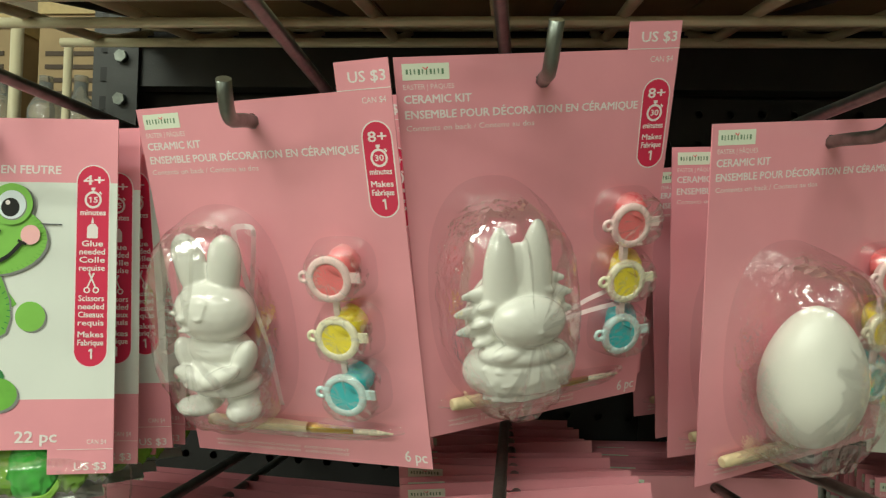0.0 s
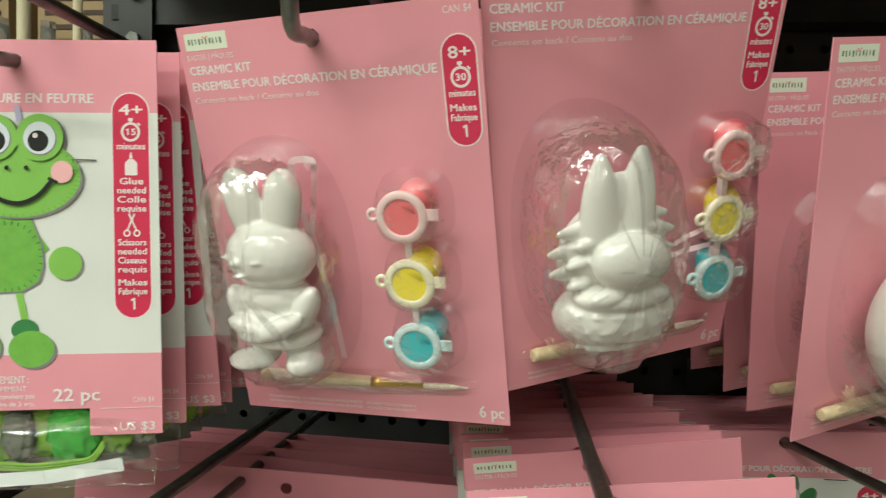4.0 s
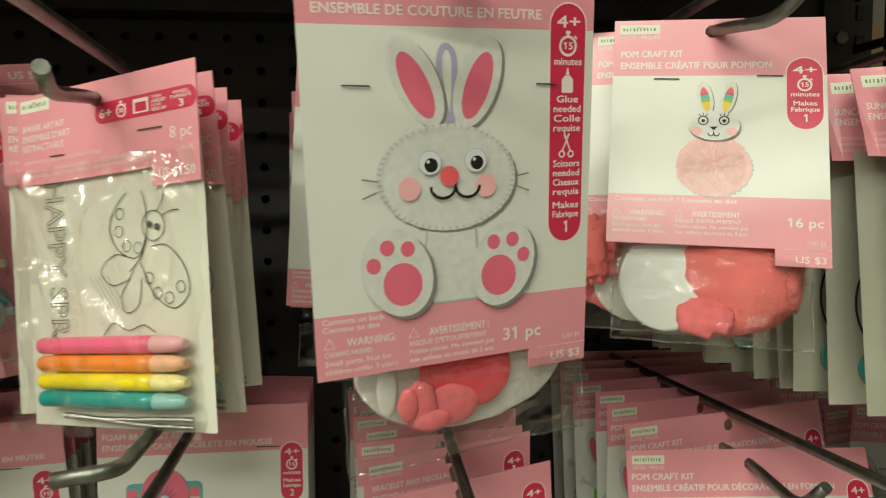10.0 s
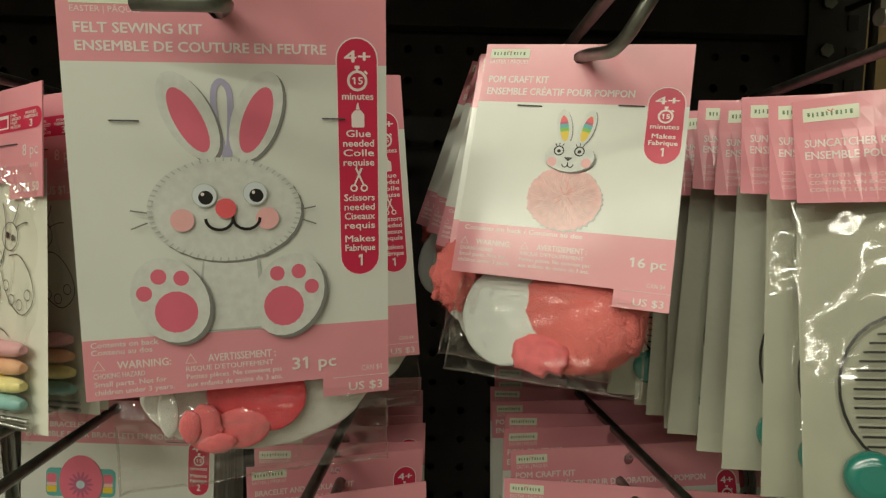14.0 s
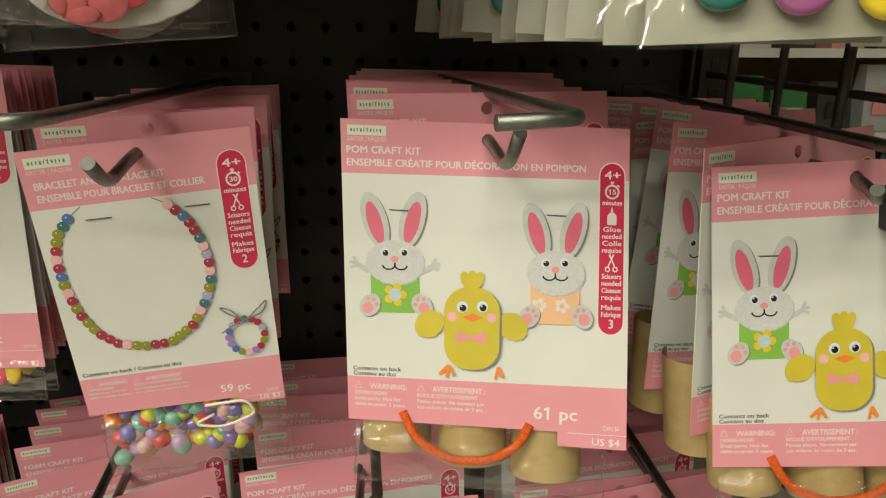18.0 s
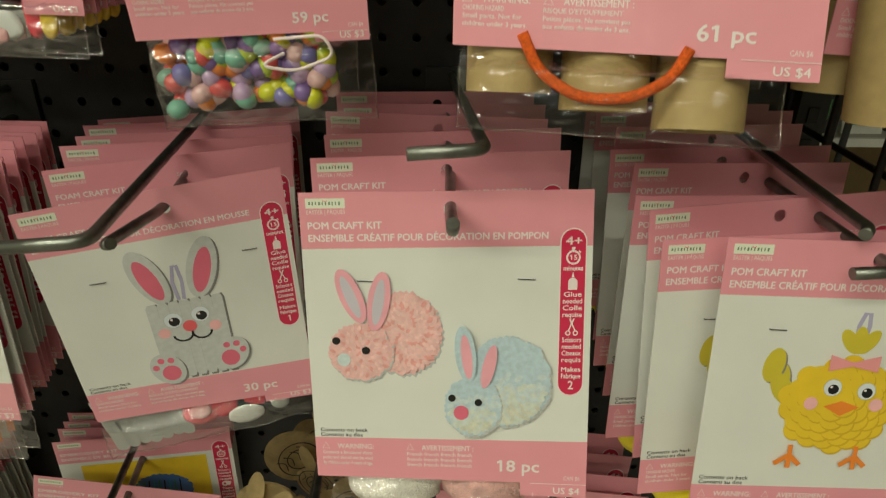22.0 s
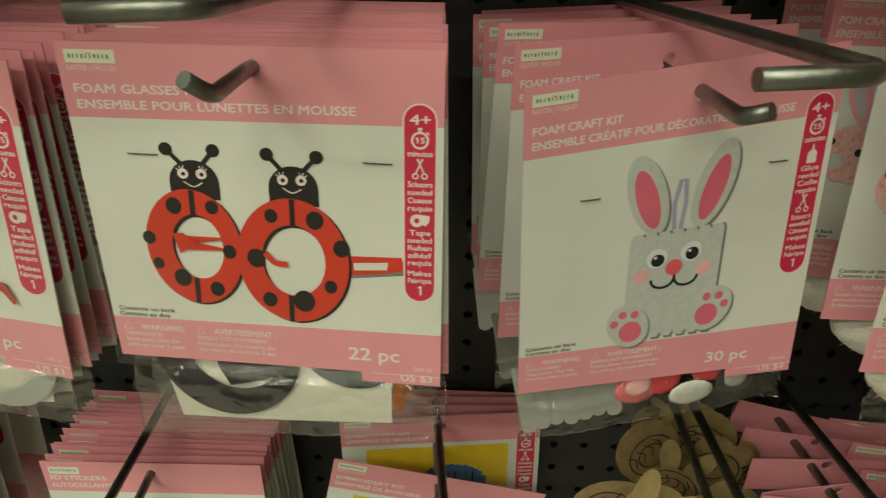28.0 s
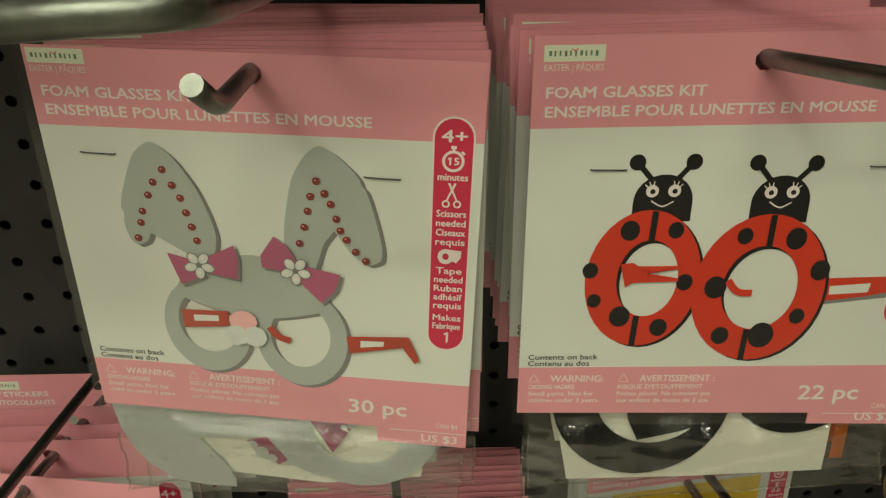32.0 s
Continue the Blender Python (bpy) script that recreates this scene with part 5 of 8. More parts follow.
def frog_picture(k):
    for a, b in ((27.6, 74.4), (68.5, 74.3)):
        k.line(GREEN, [(a + (6 if a < 50 else -6), b - 4), (40 if a < 50 else 58, 64)], 2.2)
        k.el(SHADOWGREY, a + 0.8, b + 0.6, 5.6)
        k.el(LIME, a, b, 5.6)
    for a in (45.0, 52.5):
        k.line(LIME, [(a, 81), (a - 3 if a < 50 else a + 3, 96)], 2.4)
    for a, b in ((39.4, 102), (57, 103.2)):
        k.el(DGREEN, a + (1.5 if a < 50 else -2), b - 6.5, 4.6, 3.6)
        k.el(SHADOWGREY, a + 0.9, b + 0.8, 7.6, 6.2)
        k.el(GREEN, a, b, 7.6, 6.2)
    for sh, m in ((0.8, SHADOWGREY), (0.0, GREEN)):
        k.poly(m, [(a + sh, b + sh * 0.6) for a, b in ((45, 56), (41, 62), (38.4, 69), (38.2, 76), (40.5, 81.5), (46, 84), (54, 83.6), (59.5, 80.5), (61.2, 75), (60.6, 68), (58.4, 62), (56, 56))])
    stitched(k, DGREEN, 49.8, 72, 11.6, 12.0, 30, 0.35, 0.12)
    k.line(LILAC, [(53, 22), (54, 27)], 2.0)
    for a in (45.7, 61):
        k.el(SHADOWGREY, a + 0.8, 32.8, 8, 7.8)
    k.el(SHADOWGREY, 53.9, 46, 21.4, 13.6)
    k.el(LIME, 53, 45.4, 21.4, 13.6)
    stitched(k, GREEN, 53, 45.4, 21.4, 13.6, 56, 0.35, 0.09)
    for a in (45.7, 61):
        k.el(LIME, a, 32.4, 8, 7.8)
        k.el(SHADOWGREY, a + 0.3, 32.9, 5.6)
        k.el(EYEWHITE, a, 32.6, 5.4)
        k.el(BLACK, a + (0.4 if a < 50 else -0.4), 33.6, 3.5)
        k.el(INK, a - 1.4, 31.8, 0.9, n=10)
    for a, b in ((36.9, 43), (68.4, 43.8)):
        k.el(BLUSH, a, b, 3.7)
    for a in (50, 56.5):
        k.el(BLACK, a, 42.5, 0.8, n=10)
    k.curve(BLACK, [(41, 46.5), (46, 52), (53.2, 54.3), (60, 52), (65.4, 46.3)], 1.5)
    for a, sg in ((41, -1), (65.4, 1)):
        k.line(BLACK, [(a - 1.6, 46.6 - 0.7 * sg), (a + 1.6, 46.6 + 0.7 * sg)], 1.0)


def felt_rabbit_picture(k):
    k.curve(LILAC, [(47, 56), (44.2, 42), (44.2, 34), (46.3, 31.2), (48.8, 34), (49, 42), (47.8, 56)], 2.0)
    ear(k, 36, 42.2, 7.4, 15.2, -26, LGREY, PINKE)
    ear(k, 57, 42.2, 7.4, 15.2, 21, LGREY, PINKE)
    k.poly(GREY, [(38, 89), (56, 89), (58, 113.6), (34, 113.6)])
    k.poly(LGREY, [(38.6, 88), (55, 88), (56, 113), (36, 113.2)])
    k.blob(SHADOWGREY, 47, 73.5, 24.3, 17.0, 0.015, 9, 64)
    k.blob(LGREY, 46.1, 72.5, 24.3, 17.2, 0.012, 9, 64)
    stitched(k, GREY, 46.1, 72.5, 24.3, 17.2, 60, 0.45, 0.07)
    for a in (32.4, 59.2):
        k.el(BLUSH, a, 75.6, 3.7)
    eyes(k, ((39.6, 67.6), (55.6, 67.2)), 3.7)
    smile(k, 39.6, 56.8, 77.0, 3.8, 1.0)
    k.el(CORAL, 46.1, 72.0, 3.3)
    for a, sg in ((22, -1), (70.2, 1)):
        for j in (-1, 1):
            k.line(SHADOWGREY, [(a, 74.5 + j * 1.6), (a + sg * 5, 75 + j * 3.0)], 0.5)
    paw(k, 27.4, 102, 12.2, -22, LGREY, PINKE)
    paw(k, 65.2, 102.2, 12.2, 24, LGREY, PINKE)


def foam_rabbit_picture(k):
    k.line(LILAC, [(49.5, 51), (48.6, 42), (50, 34.5), (51.6, 34.5), (52.4, 42), (51.6, 51)], 1.5)
    ear(k, 39.6, 38.3, 6.2, 14.4, -19, SOFTGREY, PINKE)
    ear(k, 61.4, 37.4, 6.2, 14.6, 16, SOFTGREY, PINKE)
    for sh, m in ((0.9, SHADOWGREY), (0, SOFTGREY)):
        pts = [(35.2 + sh, 53)]
        for i in range(7):
            a = 35.5 + 4.5 * i
            pts += [(a + 0.6 + sh, 51.2), (a + 3.6 + sh, 51.0), (a + 4.3 + sh, 52.6)]
        pts += [(66.9 + sh, 53), (67 + sh, 90)]
        for i in range(7):
            a = 66.9 - 4.5 * i
            pts += [(a - 0.8 + sh, 91.6 + sh), (a - 3.6 + sh, 91.6 + sh), (a - 4.4 + sh, 89.6)]
        k.poly(m, pts)
    for i in range(1, 7):
        k.line(GREY, [(35.4 + 4.5 * i, 53), (35.4 + 4.5 * i, 90 if i in (3, 4) else 58)], 0.16)
    for a in (40, 61.5):
        k.el(BLUSH, a, 66.5, 2.6)
    eyes(k, ((44.8, 60.6), (56.4, 59.6)), 3.7)
    smile(k, 43.5, 59.5, 70, 3.4, 0.95)
    k.el(CORAL, 51, 64.6, 2.9)
    paw(k, 37.2, 85.6, 7.4, -24, SOFTGREY, PINKE)
    paw(k, 66, 82.6, 7.4, 28, SOFTGREY, PINKE)


def tube_rabbit(k, a, b, m, spot, arms_up=True):
    """A small tube rabbit in the printed picture; a, b: its nose."""
    ear(k, a - 6.8, b - 14.0, 4.3, 10.2, -16, SOFTGREY, PINKE)
    ear(k, a + 6.2, b - 14.4, 4.3, 10.2, 15, SOFTGREY, PINKE)
    if arms_up:
        for sg in (-1, 1):
            k.line(SOFTGREY, [(a + sg * 9, b + 4), (a + sg * 13.5, b + 1.5)], 1.8)
            for t in (-60, -15, 30):
                k.line(SOFTGREY, [(a + sg * 13, b + 1.6), (a + sg * (13 + 3 * math.cos(radians(t))), b + 1.4 + 3 * math.sin(radians(t)))], 1.2)
    k.rect(m, a - 8.6, b + 3, a + 8.6, b + 18.5, 2.5)
    k.blob(GREY, a + 0.4, b + 1.0, 10.2, 7.8, 0.05, 8, 70)
    k.blob(FUR, a, b + 0.6, 10.2, 7.8, 0.05, 8, 70)
    eyes(k, ((a - 3.4, b - 3), (a + 3.2, b - 3.2)), 1.7)
    k.el(ROSE, a, b - 0.6, 1.4, 1.1)
    smile(k, a - 4.3, a + 4.3, b + 2.3, 1.5, 0.55)
    if arms_up:
        for t in range(5):
            k.el(YELLOW, a + 2.7 * math.cos(1.2566 * t), b + 12 + 2.7 * math.sin(1.2566 * t), 1.5, n=12)
        k.el(spot, a, b + 12, 2.3)
    else:
        for x in (-5.5, 2.5):
            for t in range(5):
                k.el(INK, a + x + 1.7 * math.cos(1.2566 * t), b + 12 + 1.7 * math.sin(1.2566 * t), 1.0, n=10)
    paw(k, a - 9, b + 16, 3.6, 35, SOFTGREY, ROSE)
    paw(k, a + 9.6, b + 15.6, 3.6, -35, SOFTGREY, ROSE)


def pom61_picture(k):
    tube_rabbit(k, 17.8, 48.4, LIME, SKY)
    tube_rabbit(k, 74.2, 50.6, PEACH, INK, False)
    for a in (36, 53.5):
        k.line(ORANGE, [(a + 1, 85), (a + (-2.5 if a < 45 else 2.5), 88.4)], 1.2)
        k.line(ORANGE, [(a + 1, 85), (a, 89.4)], 1.0)
        k.line(ORANGE, [(a + 1, 85), (a + 3, 88.8)], 1.0)
    for a, t in ((30, -35), (59.4, 35)):
        k.blob(MUSTARD, a, 70.5, 5.6, 4.6, 0.1, 2, 24, t)
    for t in (-25, 0, 25):
        k.el(MUSTARD, 45 + 4.6 * math.sin(radians(t)), 57 - 2.6 * math.cos(radians(t)), 1.9, 3.4, t)
    k.rect(SHADOWGREY, 35.8, 57.6, 55.6, 86.6, 8.5)
    k.rect(MUSTARD, 35.2, 57.0, 54.8, 86.2, 8.5)
    eyes(k, ((41.6, 64), (48.7, 63.7)), 2.0)
    k.poly(ORANGE, [(41.5, 67.6), (45, 66.2), (49, 67.6), (45.2, 69.2)])
    for a in (38, 52):
        k.el(BLUSH, a, 67.5, 1.7)
    k.poly(ROSE, [(39.4, 72.6), (44.4, 74.2), (49.8, 72.6), (49.8, 77), (44.4, 75.6), (39.4, 77)])


def tufts(k, mats_, a, b, ra, rb, n, long, wide, spread=40, low=-1.0):
    """Small strokes of fur inside a round, laid outwards from its middle."""
    k.step, old = 0.000003, k.step
    for i in range(n):
        t, r = i * 2.39996, math.sqrt((i + 0.5) / n)
        if math.sin(t) * r < low:
            continue
        k.el(mats_[(i * 7 + i // 3) % len(mats_)], a + ra * r * math.cos(t), b + rb * r * math.sin(t), long, wide, math.degrees(t) + (i * 37) % spread - spread / 2, 8)
    k.step = old


def pom18_picture(k):
    k.blob(GREY, 34.6, 51.0, 13.4, 15.4, 0.10, 5, 80, 0, 2)
    k.blob(PFUR, 34.0, 50.2, 13.4, 15.4, 0.10, 5, 80, 0, 2)
    tufts(k, (BLUSHFUR, DEEPFUR, PFUR, BLUSHFUR, PFUR), 34.0, 50.2, 12.4, 14.2, 260, 1.4, 0.75, 80)
    k.blob(DEEPFUR, 26.6, 58.5, 3.4, 6.0, 0.2, 4, 40, 20, 3)
    k.blob(GREY, 18.9, 57.6, 11.5, 10.6, 0.10, 5, 70, 0, 4)
    k.blob(PFUR, 18.5, 56.9, 11.5, 10.6, 0.10, 5, 70, 0, 4)
    tufts(k, (BLUSHFUR, PFUR, PFUR, DEEPFUR), 18.5, 56.9, 10.4, 9.4, 140, 1.2, 0.65, 80)
    for a, b, r, turn in ((15.8, 36.2, 10.4, -21), (25.4, 38.2, 10.8, 10)):
        k.el(EARPINK, a, b, 3.9, r, turn)
        k.el(LAVENDER, a - 0.1, b + 0.3, 1.9, r * 0.78, turn)
    for a, b in ((10.0, 52.5), (20.3, 56.2)):
        k.el(BLACK, a, b, 1.45, n=14)
    k.el(PALEBLUE, 12.4, 59.6, 2.4, 2.5)
    k.blob(GREY, 71.2, 68.6, 15.4, 16.6, 0.07, 5, 90, 0, 5)
    k.blob(SKY, 70.6, 67.8, 15.4, 16.6, 0.07, 5, 90, 0, 5)
    tufts(k, (SKY, SKY, PALEBLUE), 70.6, 67.8, 13.8, 15.0, 150, 1.7, 1.2, 40, -0.15)
    tufts(k, (PALEBLUE, PALEBLUE, MISTFUR), 70.6, 67.8, 13.8, 15.2, 190, 1.5, 1.1, 40, 0.08)
    tufts(k, (MISTFUR, MISTFUR, PALEBLUE), 70.8, 67.8, 13.8, 15.4, 220, 1.4, 0.9, 40, 0.32)
    tufts(k, (SANDFUR, MISTFUR, SANDFUR), 71.0, 67.8, 13.8, 15.6, 260, 1.3, 0.7, 40, 0.56)
    k.blob(GREY, 58.9, 77.6, 10.2, 11.2, 0.08, 5, 70, 0, 8)
    k.blob(SKY, 58.3, 76.8, 10.2, 11.2, 0.08, 5, 70, 0, 8)
    tufts(k, (PALEBLUE, PALEBLUE, SKY), 58.3, 76.8, 9.0, 9.8, 90, 1.4, 1.0, 40, -0.4)
    tufts(k, (MISTFUR, PALEBLUE, MISTFUR), 58.3, 76.8, 9.0, 10.0, 130, 1.2, 0.9, 40, 0.15)
    tufts(k, (SANDFUR, MISTFUR), 58.3, 76.8, 9.0, 10.2, 150, 1.1, 0.6, 40, 0.55)
    k.el(SKY, 55.6, 57.4, 3.7, 10.4, -7)
    k.el(EARPINK, 56.0, 58.4, 1.9, 8.2, -7)
    k.el(EARPINK, 63.9, 62, 2.3, 8.2, 13)
    for a, b in ((50.7, 73.7), (60.2, 75.3)):
        k.el(BLACK, a, b, 1.35, n=14)
    k.el(PINKE, 54.0, 79.2, 2.7)


def chick_picture(k):
    k.line(LILAC, [(48.5, 37), (48, 29), (49.5, 24.5), (51.2, 24.5), (51.6, 29), (50, 37)], 1.5)
    for t in (-35, 0, 35):
        k.el(MUSTARD, 49.5 + 5.5 * math.sin(radians(t)), 37 - 3 * math.cos(radians(t)), 2.5, 5, t)
    for a, sg in ((24.5, -1), (69.5, 1)):
        for e, q, t in ((0, 0, 10), (sg * 2.6, -4.2, -12), (-sg * 1.5, 4.4, 30)):
            k.el(SHADOWGREY, a + e + 0.6, 48 + q + 0.5, 3.6, 6.4, t * sg)
            k.el(MUSTARD, a + e, 48 + q, 3.6, 6.4, t * sg)
    for i in range(59, -1, -1):
        t, r = i * 2.39996, math.sqrt((i + 0.5) / 60)
        a, b = 46 + 17.5 * r * math.cos(t), 58 + 15.5 * r * math.sin(t)
        k.el(GOLD, a + 0.35, b + 0.45, 4.3, 4.0, n=16)
        k.el(YELLOW, a, b, 4.1, 3.8, n=16)
    k.poly(ROSE, [(40, 39), (48, 41.5), (57, 39), (57, 45), (48, 43), (40, 45)])
    eyes(k, ((42.6, 51), (54.4, 52)), 3.0)
    k.poly(ORANGE, [(40.5, 58), (46.5, 55.8), (53, 58), (46.8, 61.5)])
    for a in (36, 58.5):
        k.el(BLUSH, a, 57, 2.4)
    for a in (32, 55):
        k.line(ORANGE, [(a, 73), (a, 79)], 1.6)
        for e in (-5, 0, 4):
            k.line(ORANGE, [(a, 77), (a + e, 82 - abs(e) * 0.3)], 1.8)


OLIVE = mat("olive_bead_print", (0.26, 0.28, 0.01), 0.45)
DTEAL = mat("dark_teal_bead_print", (0.03, 0.16, 0.17), 0.45)
BEADRED = mat("dark_red_bead_print", (0.36, 0.02, 0.05), 0.45)
GEMRED = mat("dark_garnet_print", (0.20, 0.025, 0.02), 0.4)


def bead_picture(k):
    path = [(14.6, 33), (8, 41), (5.2, 52), (5.6, 66), (8.6, 81), (14.5, 93), (23, 100.5), (35, 103.6), (48, 103.2), (60, 95), (68.2, 82.4), (72, 72), (72.6, 62), (70.5, 51), (66, 40), (58.5, 31.5)]
    k.curve(SHADOWGREY, [(21, 28), (14.6, 33)], 0.5)
    k.curve(SHADOWGREY, [(52, 28), (58.5, 31.5)], 0.5)
    cols = (OLIVE, BEADRED, DTEAL, BEADRED, LILAC, BLUEP, OLIVE, PURPLE, BLUSH)
    k.step = 0.00001
    n = 43
    seg = [math.dist(p, q) for p, q in zip(path, path[1:])]
    tot = sum(seg)
    rnd = random.Random(7)
    for i in range(n):
        want, j = tot * i / (n - 1), 0
        while j < len(seg) - 1 and want > seg[j]:
            want -= seg[j]
            j += 1
        t = want / seg[j]
        a, b = path[j][0] + (path[j + 1][0] - path[j][0]) * t, path[j][1] + (path[j + 1][1] - path[j][1]) * t
        k.el(SHADOWGREY, a + 0.35, b + 0.35, 2.55, 2.55, n=14)
        k.el(cols[rnd.randrange(9)], a, b, 2.5, 2.5, n=14)
        k.el(INK, a - 0.6, b - 0.7, 0.4, n=6)
    for i in range(16):
        t = 2 * math.pi * i / 16
        k.el(cols[rnd.randrange(9)], 85 + 9 * math.cos(t), 105 + 9.5 * math.sin(t), 1.95, n=12)
    k.curve(SHADOWGREY, [(85, 96), (78, 92), (74, 88), (79, 90), (85, 96), (92, 91), (97, 87), (94, 93), (85, 96), (78, 99), (73, 102)], 0.8)


def pom16_picture(k):
    for a, turn in ((44.8, -10), (55.4, 14)):
        ear(k, a, 43.0, 3.6, 9.0, turn, LGREY, YELLOW)
        c, s_ = math.cos(radians(turn)), math.sin(radians(turn))
        for m, v0, v1 in ((CORAL, -1.0, -0.50), (MAUVE, -0.50, -0.32), (TEALP, -0.32, -0.02), (LIME, -0.02, 0.24)):
            edge = [(2.1 * math.sqrt(max(0.0, 1 - v * v)), 6.6 * v) for v in (v0, (v0 + v1) / 2, v1)]
            pts = [(-x, y) for x, y in edge] + [(x, y) for x, y in reversed(edge)]
            k.poly(m, [(a + x * c - y * s_, 43.7 + x * s_ + y * c) for x, y in pts])
    k.blob(GREY, 49.4, 78.9, 17.3, 15.4, 0.07, 7, 80, 0, 3)
    k.blob(PFUR, 48.8, 78.3, 17.3, 15.4, 0.06, 7, 80, 0, 3)
    tufts(k, (BLUSHFUR, PFUR, BLUSHFUR), 48.8, 78.3, 13.6, 12.0, 220, 2.8, 0.34, 50)
    tufts(k, (DEEPFUR, PFUR, BLUSHFUR), 48.8, 77.0, 5.0, 5.0, 24, 2.6, 0.35, 40)
    k.el(SHADOWGREY, 49.6, 58.6, 11.6, 7.6)
    k.el(LGREY, 49.0, 58.0, 11.6, 7.6)
    for a in (41, 57):
        k.el(BLUSH, a, 61, 2.3)
    for a in (43.8, 53.4):
        k.ring(BLACK, a, 55.4, 2.5, 2.5, a, 55.4, 1.9, 1.9, n=16)
        k.el(BLACK, a, 55.6, 0.9, n=10)
        for e in (-30, 0, 30):
            k.line(BLACK, [(a + 2.6 * math.sin(radians(e)), 55.4 - 2.6 * math.cos(radians(e))), (a + 4 * math.sin(radians(e)), 55.4 - 4 * math.cos(radians(e)))], 0.4)
    k.poly(BLACK, [(46.6, 58.6), (50.6, 58.6), (48.6, 60.6)])
    smile(k, 46.0, 51.2, 62.6, 1.6, 0.5)


def ladybird_picture(k):
    k.poly(SHADOWGREY, [(73, 58.6), (89, 58.6), (89, 63), (74, 64.6)])
    k.poly(BUGRED, [(72.6, 57.6), (88.6, 57.4), (88.9, 61.6), (84, 62.6), (73.6, 63.7)])
    k.poly(WHITE, [(74.6, 59.7), (84.6, 59.1), (84.2, 61.5), (74.8, 62.0)])
    heads = ((31.3, 37.2), (58.8, 38.0))
    for h, an in zip(heads, (((24.6, 27.8), (37.5, 27.9)), ((52.1, 28.4), (65.6, 28.8)))):
        for x, y in an:
            k.line(BLACK, [(h[0] + (x - h[0]) * 0.35, h[1] - 4.5), (x, y)], 1.3)
            k.el(BLACK, x, y, 1.9, n=14)
        k.el(BLACK, h[0], h[1], 6.9, 6.5)
        k.poly(BLACK, [(h[0] - 6.9, h[1]), (h[0] + 6.9, h[1]), (h[0] + 6.9, h[1] + 5), (h[0] - 6.9, h[1] + 5)])
    for sh, m in ((0.8, BLACK), (0.0, BUGRED)):
        k.ring(m, 28.7 + sh, 57.4 + sh * 0.6, 13.9, 18.2, 29.8 + sh, 57 + sh, 7.4, 10.2)
        k.ring(m, 57.2 + sh, 60.4 + sh * 0.6, 16.2, 19.6, 57.4 + sh, 60 + sh, 9.2, 11.2)
    for q in ((24.5, 44.3, 2.3), (35.3, 44.4, 1.9), (15.9, 54.5, 1.9), (17.4, 62.7, 1.7), (24.0, 67.2, 2.6), (33.9, 70.4, 2.2), (38.9, 58.0, 2.0), (51.9, 46.2, 1.9), (64.2, 47.1, 2.5), (71.4, 55.4, 2.4), (46.6, 59.5, 2.7), (49.5, 72.9, 2.2), (59.7, 72.9, 3.2), (67.8, 67.7, 1.9)):
        k.el(BLACK, q[0], q[1], q[2], q[2] * 1.12, n=18)
    for p in (((30.0, 39.5), (29.7, 46.9)), ((28.1, 67), (27.7, 75.4)), ((58.0, 41.0), (57.9, 49)), ((55.9, 71.2), (55.6, 79.8))):
        k.line(BLACK, p, 1.5)
    for h in heads:
        for e in (-2.55, 2.55):
            x, y = h[0] + e - 0.2, h[1] - 2.6
            k.el(INK, x, y, 1.5, 1.5, n=16)
            k.el(BLACK, x + 0.1, y + 0.1, 0.62, n=10)
            for j in (-1, 0, 1):
                q = radians(j * 28 + e * 8)
                k.line(INK, [(x + 1.4 * math.sin(q), y - 1.4 * math.cos(q)), (x + 2.4 * math.sin(q), y - 2.4 * math.cos(q))], 0.26)
        k.curve(INK, [(h[0] - 2.8, h[1] - 0.3), (h[0] - 0.2, h[1] + 1.1), (h[0] + 2.4, h[1] - 0.1)], 0.34)
    k.poly(BUGRED, [(23, 52.8), (26, 52.5), (26.6, 53.4), (37.2, 53.5), (37.2, 54.3), (26.6, 54.6), (26.6, 56.6), (37.2, 56.8), (37.2, 57.6), (26, 57.8), (24.5, 59)])
    k.curve(BUGRED, [(49.3, 57.6), (52, 60.6), (55.6, 61)], 1.8)


RUST = mat("rust_red_print", (0.42, 0.055, 0.03), 0.45)


def soft_outline(pts, steps=4):
    """A closed outline rounded through its corners."""
    out, n = [], len(pts)
    for i in range(n):
        p0, p1, p2, p3 = pts[i - 1], pts[i], pts[(i + 1) % n], pts[(i + 2) % n]
        for k in range(steps):
            t = k / steps
            out.append(tuple(p1[j] + 0.35 * ((p2[j] - p0[j]) * t + (2 * p0[j] - 5 * p1[j] + 4 * p2[j] - p3[j]) * t * t + (3 * p1[j] - p0[j] - 3 * p2[j] + p3[j]) * t**3) + 0.3 * (p2[j] - p1[j]) * (3 * t * t - 2 * t**3) for j in (0, 1)))
    return out


